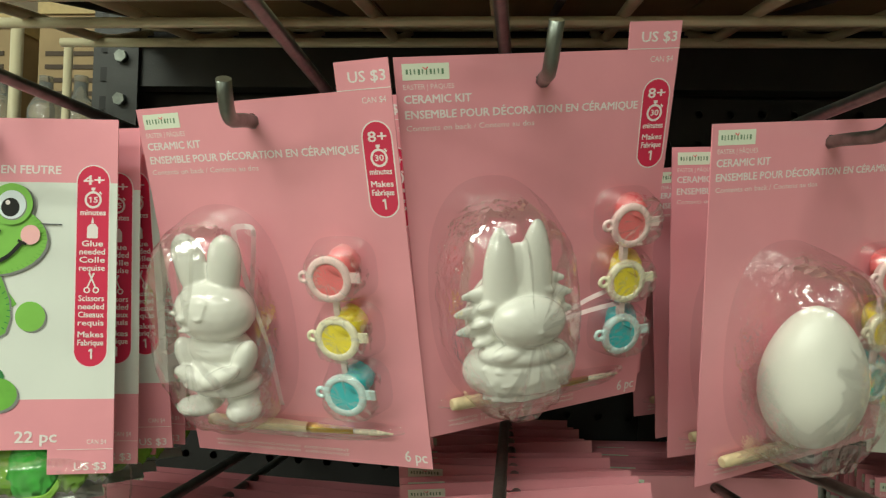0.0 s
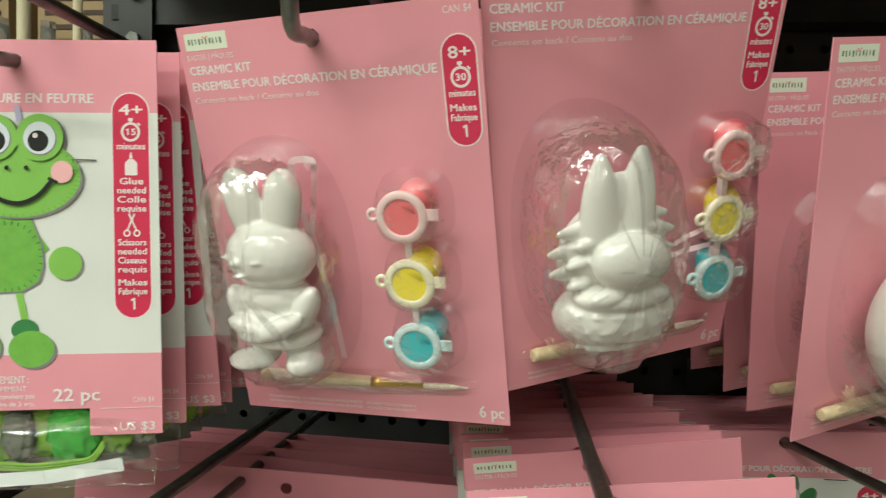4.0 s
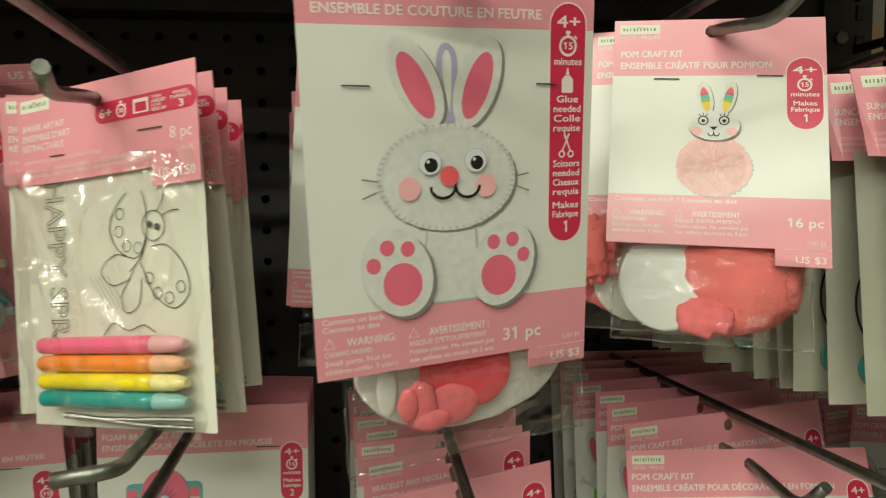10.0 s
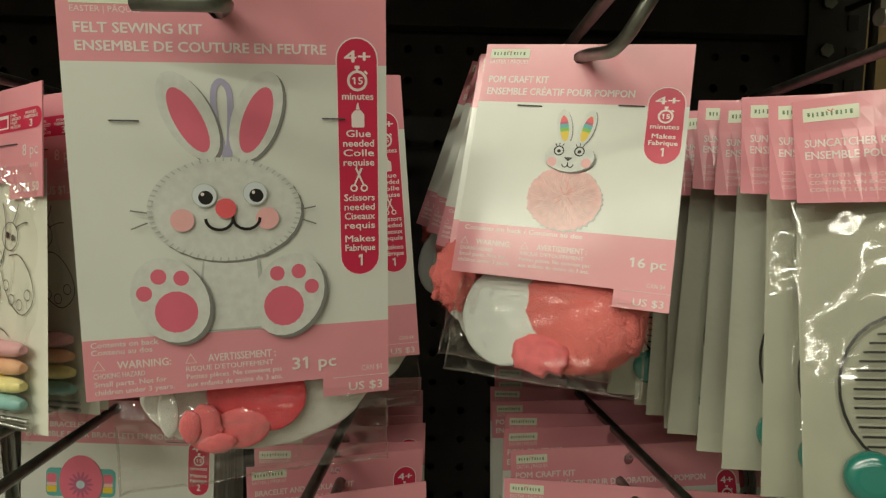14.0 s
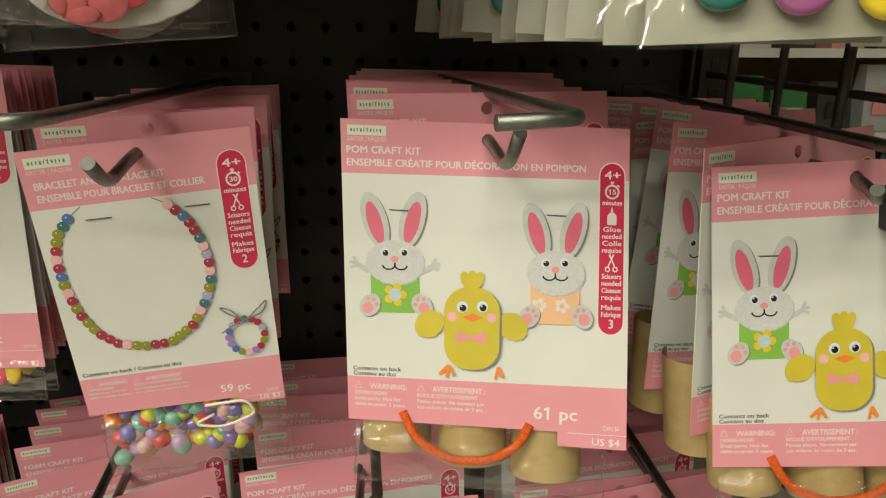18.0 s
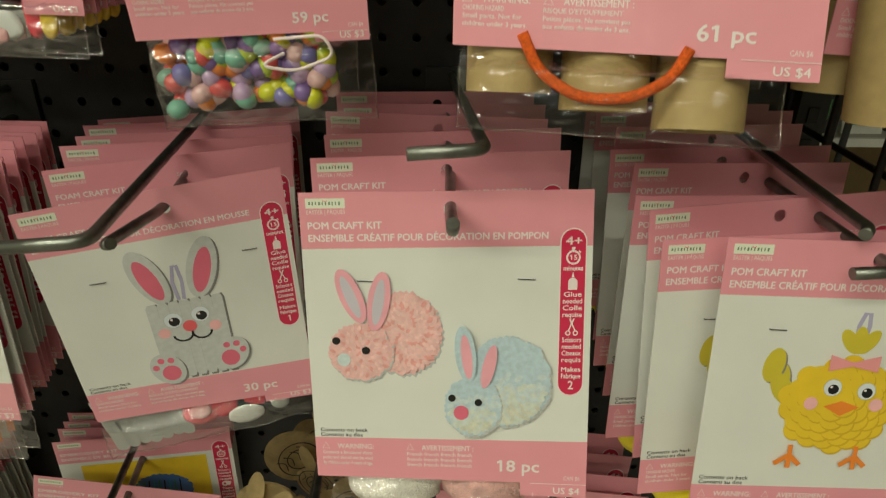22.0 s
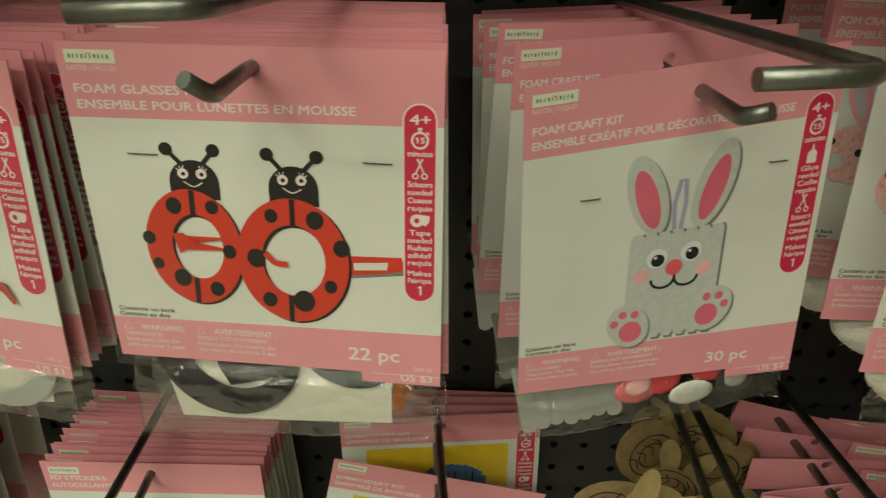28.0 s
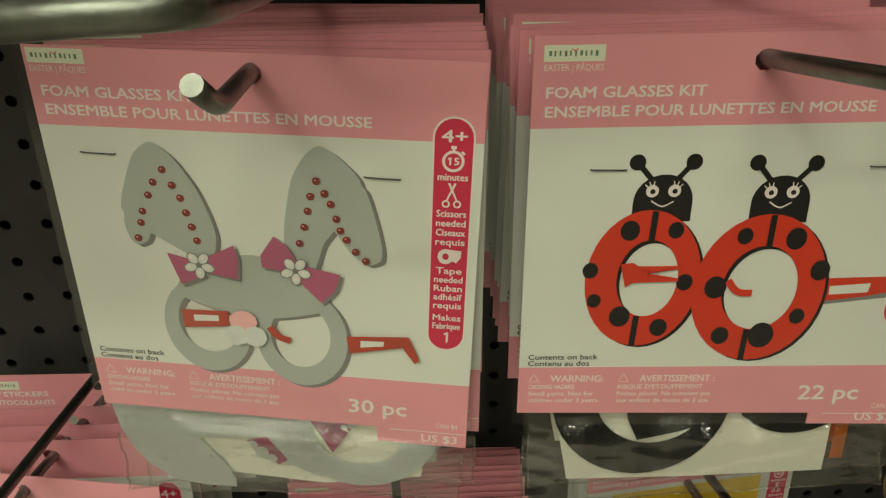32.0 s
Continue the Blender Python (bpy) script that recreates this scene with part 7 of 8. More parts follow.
WB = (-0.0008, 0.0015, -0.0003, 0.0006, -0.0016, 0.0009, 0.0010, 0.0016, -0.0013, -0.0007, -0.0015, 0.0007)
WK = (-0.0015, 0.0058, -0.0006, -0.0000, -0.0059, -0.0005, -0.0024, 0.0057, -0.0016, 0.0040, -0.0056, 0.0028)
WE = (-0.0009, 0.0029, 0.0002, 0.0009, -0.0029, 0.0003, 0.0001, 0.0029, -0.0004, -0.0000, -0.0028, -0.0002)
WF = (0.0008, 0.0022, 0.0005, 0.0000, -0.0021, -0.0006, -0.0003, 0.0021, 0.0016, -0.0005, -0.0022, -0.0015)
WFB = (0.0005, 0.0031, -0.0011, -0.0005, -0.0031, -0.0000, -0.0002, 0.0031, -0.0000, 0.0002, -0.0031, 0.0012)
WP61 = (-0.0017, -0.0070, 0.0010, 0.0002, 0.0070, -0.0003, -0.0002, -0.0069, -0.0013, 0.0017, 0.0069, 0.0007)
WP18 = (-0.0011, -0.0054, 0.0004, 0.0008, 0.0054, 0.0003, -0.0006, -0.0054, -0.0006, 0.0009, 0.0054, -0.0001)
WM = (0.0001, -0.0051, -0.0006, 0.0007, 0.0051, 0.0015, -0.0010, -0.0051, -0.0005, 0.0002, 0.0051, -0.0003)
WL = (-0.0003, -0.0026, 0.0000, 0.0000, 0.0026, -0.0000, 0.0011, -0.0027, -0.0003, -0.0008, 0.0027, 0.0003)
WG = (0.0000, -0.0018, -0.0006, 0.0002, 0.0018, 0.0000, 0.0002, -0.0018, 0.0002, -0.0004, 0.0018, 0.0004)
WBD = (0.0001, -0.0019, -0.0011, 0.0008, 0.0019, 0.0017, -0.0010, -0.0019, -0.0005, 0.0001, 0.0019, -0.0001)
WS = (0.0008, 0.0110, 0.0005, 0.0000, -0.0109, -0.0000, -0.0010, 0.0108, 0.0016, 0.0000, -0.0109, -0.0021)

# top row
frog = place(standard_kit("felt_sewing_kit", "hanging felt sewing kit with a green frog and green felt", 0.1196, 0.1482, (51.6, 6.9), WF, 24.0, 105.2, "FELT SEWING KIT", "ENSEMBLE DE COUTURE EN FEUTRE", (91, 6.0, 17.6, 93), seq("4+", "15", GLUE + SCIS, "1"), frog_picture, "22 pc", green_pieces, tab=9.4, staples_at=((20.6, 28.3, 40), (71.1, 79.2, 39.6)), logo=(4.2, 2.4, 18, 4.2), tsize=3.4, sub_w=75.7, title_w=35, k_=1.22, dark=False, ta=2.8, pc_at=(79.2, 121.2)), -0.0572, 0.4305, 1.5524, -0.4, -0.9, 5.3)
stack(frog, 5, 0.016, -4, 1, 6, shift=(0.012, 0))
bunny = place(ceramic_kit("ceramic_kit", "pink blister card with a glazed ceramic rabbit, paints and brush", WB, RABBIT, 27.5, 113.2, 1.09, "glazed white ceramic rabbit", 73.5, 28, 80, (0.0, 0.0), 2, (47.5, 7.3), 123.8, 1.06, (((40, 70, 0.008), (37.5, 52, 0.008), (37, 43.5, 0.008), (41.5, 43, 0.008), (45.5, 43.5, 0.008), (44, 53, 0.008), (40.5, 70, 0.009), (44, 90, 0.008), (45.5, 113, 0.008)),), loop=(26.0, 52)), 0.0706, 0.4187, 1.5585, 17.7, -1.6, -11.6)
stack(bunny, 3, 0.046, -6, 1, 8, start=0.047)
basket = place(ceramic_kit("ceramic_kit", "pink blister card with a glazed ceramic rabbit in a basket", WK, BASKET, 27.0, 116.8, 0.97, "glazed white ceramic rabbit in a woven basket", 82.0, 30, 85, (0.0, 0.0), 3, (50.6, 9.0), 126.5, 1.12, (((48, 93, 0.018), (66, 89, 0.011), (80, 86, 0.009)), ((48, 93.5, 0.018), (68, 93.5, 0.011), (82, 93, 0.009))), 0.025, 0.046), 0.1885, 0.4251, 1.5811, 16.9, -8.5, 21.4)
stack(basket, 4, 0.052, 6, -2, 6, start=0.056, shift=(0.012, -0.006))
egg = place(ceramic_kit("ceramic_kit", "pink blister card with a plain white ceramic egg and paints", WE, EGG, 35.5, 117.8, 0.98, "plain white ceramic egg", 80.2, 35, 88, (0.0, 0.0), -3, (51.7, 8.1), 129.8, 1.02, (((54, 105, 0.011), (66, 93, 0.010), (75, 88, 0.008)), ((53, 104, 0.010), (68, 88, 0.009), (75, 84, 0.008))), 0.023, 0.049), 0.3175, 0.4631, 1.5623, 13.0, -7.1, 23.3)
stack(egg, 4, 0.052, 4, -1, 4, start=0.056, shift=(0.004, -0.004))


def shrink_kit():
    kit = Kit("shrink_art_kit", 0.1096, 0.1519, (47.5, 7.2), "clear pink-headed bag of shrink art sheet and four markers")
    s, o = kit.s, kit.ob
    t = s.tall
    hs = Sheet(0.1096, 0.1096 * 0.38, (47.5, 7.2))
    card(hs, o, 37.9, 37.95, tab=7.2, body=PINK, name="header_card")
    brand_mark(hs, o, 2.5, 1.8, 18, 5.2)
    k = Ink(hs)
    for i, q in enumerate((("SHRINK ART KIT", 26), ("ENSEMBLE D'ART", 29), ("RÉTRACTABLE", 25))):
        k.type(INK, q[0], 3, 15.2 + 4.2 * i, 2.7, q[1], "l", 0.02)
    k.type(INK, "8 pc", 97, 28.2, 4.6, 11, "r", 0.01)
    k.type(INK, "CAN $2", 97, 33.2, 1.7, 7, "r")
    k.type(INK, "US $1.50", 97.5, 42.6, 3.6, 18, "r", 0.02)
    k.type(PALE, "CONTENTS ON BACK / CONTENU AU DOS", 3, 29, 1.4, 46)
    for i in range(2):
        k.type(PALE, "WARNING: CHOKING HAZARD - AVERTISSEMENT: RISQUE", 6, 32.6 + 2.4 * i, 1.5, 68)
    k.done("header_lettering", o, "white printed lettering")
    k = Ink(hs, 0.00012)
    k.rect(RED, 47, 9.4, 100, 17.8, 4)
    k.type(INK, "6+", 49.5, 15.6, 3.6, 6.5, "l", 0.03)
    watch_icon(k, 61.5, 14.0, 2.7, "30")
    k.rect(INK, 68, 10.8, 76, 16.4)
    k.rect(RED, 69, 12.2, 75, 15.8)
    for i, q in enumerate(("OVEN", "NEEDED", "FOUR", "REQUIS")):
        k.type(INK, q, 77.5, 11.9 + 1.6 * i, 1.2, 1.25 * len(q), "l", 0.02)
    k.type(INK, "MAKES", 92.5, 12, 1.3, 7.5, "c", 0.02)
    k.type(INK, "FABRIQUE", 92.5, 13.6, 1.3, 10, "c", 0.02)
    k.type(INK, "3", 92.5, 17.0, 2.8, 2.2, "c", 0.03)
    k.done("badge", o, "crimson badge with white lettering and icons")
    k = Ink(s, -0.0022)
    k.rect(PAPER, 0.5, 30, 99.5, t)
    k.done("printed_sheet", o, "off-white sheet to colour in")
    k = Ink(s, -0.0016)
    L = lambda pts, w=0.4, c=False: k.curve(BLACK, pts, w, c)
    L([(60, 46), (53, 52), (50, 60), (54, 68), (63, 72), (69, 66), (70, 54), (68, 46)])
    L([(66, 74), (72, 86), (82, 92), (90, 86), (88, 76), (80, 68), (72, 68)])
    L([(62, 72), (52, 70), (44, 76), (50, 82), (60, 80)], 0.35)
    L([(63, 76), (55, 86), (57, 93), (64, 90), (66, 80)], 0.35)
    for q in ((56, 54), (55, 61), (59, 67), (65, 68), (70, 80), (74, 86), (80, 88), (86, 84)):
        k.ring(BLACK, q[0], q[1], 2.4, 2.4, q[0], q[1], 2.05, 2.05, n=14)
    k.ring(BLACK, 73.5, 60, 6, 6, 73.5, 60, 5.6, 5.6, n=24)
    L([(60, 77), (66, 72), (69, 65)], 0.5)
    for q in ((71.6, 59.4), (75.4, 60.6)):
        k.el(BLACK, q[0], q[1], 1.4, n=12)
    L([(76, 54.6), (79, 50), (80, 47)])
    L([(78, 56.6), (83, 55), (87, 55)])
    k.hollow(BLACK, "HAPPY SPR", 14, 38, 10.5, 64, 0.34, 90)
    for i in range(5):
        k.line(SHADOWGREY, [(38 + 2.4 * i, 78), (48 + 2.4 * i, 92)], 0.25)
    L([(44, 102), (50, 97), (58, 100), (66, 98), (72, 101)], 0.4)
    k.done("printed_outlines", o, "black line drawing to colour in")
    for b, m, tip, q in ((105.0, MKPINK, TIP_P, "pink"), (112.2, MKORANGE, TIP_O, "orange"), (119.3, MKYELLOW, TIP_Y, "yellow"), (126.4, MKTEAL, TIP_T, "teal")):
        bm = bmesh.new()
        L_ = lambda u: s.at(13.5 + 77.5 * u, b, 0.0030)
        tube(bm, [L_(0), L_(0.01), L_(0.72), L_(0.80)], 0.0038, 14, taper=[0.9, 1, 1, 0.98])
        mk = part("marker", bm, m, o, q + " felt-tip marker")
        bm = bmesh.new()
        tube(bm, [L_(0.80), L_(0.81), L_(0.93), L_(1.0)], 0.0037, 14, taper=[1, 1.0, 0.9, 0.5])
        part("marker_cap", bm, tip, mk, "frosted marker cap")
    bm = bmesh.new()
    rnd = random.Random(2)
    for i in range(110):
        a = 25 + 68 * (i % 55) / 55
        ball(bm, s.at(a, 133.6 + 0.5 * math.sin(i * 0.09) + (2.6 * (i - 55) / 55 if i > 54 else 0), 0.0022), 0.0013, 1)
    part("ball_chain", bm, CHAINM, o, "fine steel ball chain")
    film(s, o, -1.5, 33, 101, t + 1.5, 0.0016, 0.0062, FILM, nx=48, ny=56, seed=1.0, crease=0.0050)
    staples(s, o, ((20, 28, 27), (70, 82, 23)))
    return kit


shrink = place(shrink_kit(), 0.4456, 0.4808, 1.5500, -4.5, -5.0, -31.1)
stack(shrink, 6, 0.014, 14, 2, 2, start=0.014, shift=(-0.006, -0.004))

felt = place(standard_kit("felt_sewing_kit", "hanging felt sewing kit with a smiling grey rabbit, coral felt", 0.1078, 0.1448, (46.8, 9.0), WFB, 25.5, 114.0, "FELT SEWING KIT", "ENSEMBLE DE COUTURE EN FEUTRE", (90.2, 6.6, 17, 96.5), seq("4+", "15", GLUE + SCIS, "1"), felt_rabbit_picture, "31 pc", felt_pieces, tab=7.0, staples_at=((12.6, 21.1, 43.5), (78.4, 85.8, 42.8)), logo=(3.6, 3.0, 20.5, 5.2), tsize=3.4, sub_w=75.5, title_w=37, k_=1.3, dark=False, ta=4.5, pc_at=(80.6, 129.7)), 0.5894, 0.3924, 1.5819, 3.7, -2.2, 13.9)
copy_behind(felt.ob, pose(0.5860, 0.5150, 1.5553, 1, -5, 6), True)
copy_behind(felt.ob, pose(0.5832, 0.5400, 1.5639, 1, 0, 3), True)
copy_behind(felt.ob, pose(0.5737, 0.5650, 1.5644, 0, 4, 0), True)
stack(felt, 3, 0.032, -20, 2, 0, (8, 3, 3), start=0.195, shift=(-0.030, -0.022))

pom16 = place(standard_kit("pompom_kit", "small hanging pompom kit with a pink rabbit and coral fluff", 0.0949, 0.1119, (47.9, 6.8), None, 31, 93.5, "POM CRAFT KIT", "ENSEMBLE CRÉATIF POUR POMPON", (90, 8.0, 22, 59), seq("4+", "15", [], "1"), pom16_picture, "16 pc", fluffy_ball, tab=8.0, staples_at=((20.5, 32.3, 32.8), (68.7, 80.3, 31.4)), logo=(2.7, 2.6, 20, 5.2), tsize=4.0, sub_w=71.5, title_w=30, k_=1.35, dark=False, ta=3.7, pc_at=(96.7, 107.4)), 0.7296, 0.4746, 1.5800, -17.5, 2.6, -19.9)
stack(pom16, 4, 0.026, -30, 6, -6, (10, 4, 4), start=0.02, shift=(-0.014, 0.006))


HW = [WS[i] * k for i, k in zip(range(12), (1, 1, 1, 1, 1, 1, 0.7, 0.99, 0.8, 0.7, 0.99, 0.8))]


def suncatcher_kit():
    kit = Kit("suncatcher_kit", 0.0973, 0.1692, (58, 11.0), "clear pink-headed suncatcher bag with outlined eggs and paint pots", WS)
    s, o = kit.s, kit.ob
    t = s.tall
    hs = Sheet(0.0973, 0.0973 * 0.48, (58, 11.0), HW)
    card(hs, o, 47.9, 47.95, body=PINK, name="header_card")
    brand_mark(hs, o, 4, 4.4, 21, 6.6)
    k = Ink(hs)
    k.type(INK, "SUNCATCHER KIT", 4, 23.2, 3.6, 34, "l", 0.015)
    k.type(INK, "ENSEMBLE POUR ATTRAPE-SOLEIL", 4, 28.8, 3.6, 68, "l", 0.015)
    for i in range(3):
        k.type(PALE, "CONTENTS ON BACK / CONTENU AU DOS  WARNING", 5, 37 + 3.2 * i, 1.7, 74)
    k.type(INK, "5 pc", 96, 38, 5, 12, "r", 0.01)
    k.rect(RED, 64, 14, 100, 22, 4)
    k.done("header_lettering", o, "white printed lettering")
    k = Ink(s, -0.0018)
    k.rect(BACKING, 0.8, 44, 99.2, t - 0.5)
    k.done("backing_card", o, "off-white backing card")
    k = Ink(s, 0.0008)
    pts = lambda a, b, ra, rb, w: [(a + ra * math.cos(u) * math.cos(w) - rb * math.sin(u) * math.sin(w) * (1 + 0.12 * math.cos(u)), b + ra * math.cos(u) * math.sin(w) + rb * math.sin(u) * math.cos(w)) for u in [2 * math.pi * i / 28 for i in range(28)]]
    k.line(BLACK, pts(40, 123, 25.5, 30, -0.12), 1.2, True)
    k.line(BLACK, pts(79, 124, 17.5, 25, 0.35), 1.0, True)
    for i in range(15):
        b = 98 + 3.6 * i
        e = 0.86 * math.sqrt(max(0.05, 1 - ((b - 123) / 30) ** 2)) * 24
        k.curve(BLACK, [(40 - e, b + 3), (40 - e * 0.2, b + 2.2), (40 + e * 0.5, b - 2), (40 + e, b - 6)], 0.95)
    for i in range(5):
        q = 64 + 6.5 * i
        k.line(BLACK, [(q, 109 + 3 * i), (q + 8, 120 + 3 * i), (q + 3, 122 + 2 * i), (q + 6, 134 + i)], 0.6)
        k.ring(BLACK, q + 3, 139 - 6 * i, 2, 2, q + 3, 139 - 6 * i, 1.5, 1.5, n=12)
    k.line(BLACK, [(66, 108), (90, 140)], 0.8)
    k.line(BLACK, [(69, 106), (93, 137)], 0.8)
    k.done("outlined_eggs", o, "clear plastic eggs outlined in black")
    for a, m, q in ((24.5, PAINT_B, "dark teal"), (49, MAUVE, "purple"), (75, PAINT_Y, "yellow")):
        bm = bmesh.new()
        c = s.at(a, 155 + 0.1 * (a - 24), -0.0005)
        tube(bm, [c + Vector((0, -y, 0)) for y in (0, 0.004, 0.0062, 0.0076, 0.0085)], 0.0098, 22, taper=[0.85, 1, 0.96, 0.82, 0.5])
        part("paint_pot", bm, {"dark teal": POTTEAL, "purple": POTMAUVE, "yellow": POTYELLOW}[q], o, q + " paint pot")
    film(s, o, -2, 44, 102, t + 1.5, 0.0012, 0.0085, CALMFILM, nx=44, ny=60, seed=12.0, crease=0.0009)
    staples(s, o, ((18, 28, 31),))
    return kit


sun = place(suncatcher_kit(), 0.8554, 0.4255, 1.5577, -12.2, -3.4, -22.8)
stack(sun, 13, 0.017, -10, 2, -2, (5, 3, 2), start=0.014, shift=(-0.045, 0.0))
sun2 = copy_thing(sun.ob, pose(1.0, 0.50, 1.545, -10, 0, -16))

# middle row
wide = place(standard_kit("felt_craft_kit", "wide pink and white hanging felt craft kit card", 0.240, 0.155, (50, 4.2), None, 17, 58, "FELT CRAFT KIT", "ENSEMBLE CRÉATIF POUR DÉCORATION EN FEUTRE", (95, 3.2, 19, 52), seq("4+", "30", SCIS, "2"), wall_decor_picture, "26 pc", lambda q: None, tab=4, logo=(2.0, 1.5, 9.0, 2.3), tsize=1.9, sub_w=55, title_w=18.5), -0.008, 0.439, 1.346, 4, 1.5, 2)
for y, x, turn, roll in ((0.0045, 0.001, 0, 0.3), (0.009, -0.002, 1, -0.4), (0.0135, 0.003, -1, 0.3), (0.0175, 0.0, 1, 0.2), (0.022, 0.002, 0, -0.3), (0.105, 0.030, 3, 2.5), (0.130, 0.022, -2, 2.0), (0.150, 0.034, 2, 1.6), (0.172, 0.026, -1, 1.2), (0.19, 0.03, 0, 0.8)):
    copy_behind(wide.ob, Matrix.Translation(wide.at_hole + Vector((x, y, -0.0012 - 0.08 * max(0, y - 0.06)))) @ pose(0, 0, 0, 3, 1.2 + roll, 2 + turn))
decor = place(standard_kit("wall_decor_kit", "hanging felt wall decoration kit with a yellow chick", 0.125, 0.155, (46, 6.4), None, 24, 104, "FELT WALL DÉCOR KIT", "DÉCORATION MURALE EN FEUTRE", (86, 5.6, 28, 60), seq("4+", "15", [], "1"), wall_decor_picture, "24 pc", lambda q: None, tab=5, logo=(3.4, 2.2, 16, 4.2), tsize=3.2, sub_w=74, title_w=44, staples_at=((62, 76, 26),)), 0.190, 0.442, 1.383, 5, -7.5, -4)
stack(decor, 12, 0.020, 3, 1, 6, (3, 2, 3), start=0.045, shift=(-0.03, -0.01))
carrot = place(standard_kit("felt_craft_kit", "hanging felt craft kit with a carrot and rabbit picture", 0.129, 0.160, (52, 5.4), None, 22, 104, "FELT CRAFT KIT", "ENSEMBLE CRÉATIF POUR DÉCORATION EN FEUTRE", (90, 5.6, 25, 55), seq("4+", "15", [], "1"), carrot_picture, "24 pc", lambda q: None, tab=5, logo=(2.2, 2.0, 15.5, 3.8), tsize=3.0, sub_w=88, title_w=28, staples_at=((6, 15, 22.6), (70, 80, 22.4))), 0.3097, 0.594, 1.363, 1, -2, 0)
stack(carrot, 9, 0.009, 0, -0.5, 1, (1, 0.6, 1), start=0.008)
brace = place(standard_kit("foam_bracelet_kit", "hanging foam bracelet kit with two printed bracelets", 0.1232, 0.160, (48.5, 4.6), None, 23, 111, "FOAM BRACELET KIT", "ENSEMBLE POUR BRACELETS EN MOUSSE", (92, 5.4, 19.5, 49), seq("4+", "15", [], "2"), bracelet_picture, "18 pc", foam_bits, tab=9, logo=(2.2, 2.4, 16, 4.2), tsize=3.2, sub_w=80, title_w=38, staples_at=((75, 86, 21),)), 0.4618, 0.579, 1.372, -3, 1, 0)
stack(brace, 9, 0.0095, -8, 0, 1, (2, 1, 1.5), start=0.008)
bead = place(standard_kit("bead_kit", "hanging necklace kit with printed beads and loose bagged beads", 0.1020, 0.1438, (48.9, 6.9), WBD, 27.6, 119.0, "BRACELET AND NECKLACE KIT", "ENSEMBLE POUR BRACELET ET COLLIER", (89.6, 6.4, 10, 69), seq("4+", "30", SCIS, "2"), bead_picture, "59 pc", loose_beads, tab=4.2, staples_at=((22, 33, 34.6), (66, 77, 34)), logo=(2.9, 3.2, 19, 5.0), tsize=3.7, sub_w=72, title_w=55, k_=1.1, dark="one", ta=4.5), 0.6082, 0.5098, 1.3447, 2.6, -3.5, 5.8)
behind(bead, ((0.6055, 0.540, 10), (0.603, 0.562, 0), (0.606, 0.585, 5), (0.601, 0.605, -2), (0.603, 0.625, 4), (0.598, 0.645, 8), (0.603, 0.663, -3), (0.597, 0.680, 5), (0.601, 0.697, 1)), 0.3, 0.008)
pom61 = place(standard_kit("pompom_kit", "large hanging pompom kit with rabbits, chick and card tubes", 0.1415, 0.1513, (50.3, 5.8), WP61, 18.3, 90.7, "POM CRAFT KIT", "ENSEMBLE CRÉATIF POUR DÉCORATION EN POMPON", (93.9, 4.3, 12.4, 72.1), seq("4+", "15", GLUE + SCIS, "3"), pom61_picture, "61 pc", card_tubes, price="US $4", can="CAN $6", staples_at=((16.2, 22.7, 30.6), (71, 78, 31)), tsize=2.7, sub_w=82.5, title_w=25, k_=1.0, ta=1.8), 0.7754, 0.5124, 1.3500, -14.7, 0.4, -7.3)
behind(pom61, ((0.779, 0.540, 5), (0.776, 0.568, 9), (0.781, 0.594, 5), (0.776, 0.620, 2), (0.778, 0.645, -4), (0.782, 0.670, 3), (0.786, 0.695, -7)), 0.5, 0.013)
q61 = copy_thing(pom61.ob, Matrix.Translation((0.9471, 0.4745, 1.3286)) @ pose(0, 0, 0, -12.5, -3.6, -5.4))
for x, y, turn, roll in ((0.936, 0.505, 19, -2), (0.944, 0.535, 8, 3), (0.958, 0.570, -4, 6), (0.950, 0.600, 6, -2), (0.964, 0.628, 5, 3), (0.956, 0.655, -3, 2), (0.960, 0.680, 0, 1), (0.958, 0.698, -2, 0)):
    copy_behind(pom61.ob, Matrix.Translation((x, y, 1.336)) @ pose(0, 0, 0, -8, roll, turn))


# third row
glass = place(standard_kit("foam_glasses_kit", "hanging foam glasses kit with grey rabbit-ear glasses", 0.1440, 0.1401, (49.1, 4.4), WG, 17.6, 81.8, "FOAM GLASSES KIT", "ENSEMBLE POUR LUNETTES EN MOUSSE", (93.3, 4.3, 12.2, 71), seq("4+", "15", SCIS + TAPE, "1"), rabbit_glasses_picture, "30 pc", lambda q: foam_rings(q, False), tab=4.6, staples_at=((8.4, 16.3, 23.7), (73.3, 81.5, 26.5)), logo=(0.8, 0.6, 12.5, 3.2), tsize=2.6, sub_w=72.5, title_w=33.5, pc_at=(83.6, 92.9)), 0.2105, 0.5443, 1.1154, -0.3, 3.1, -5.9)
stack(glass, 12, 0.009, -2, -1, 2, (2, 1.5, 1.5), start=0.007, shift=(0.006, 0.004))
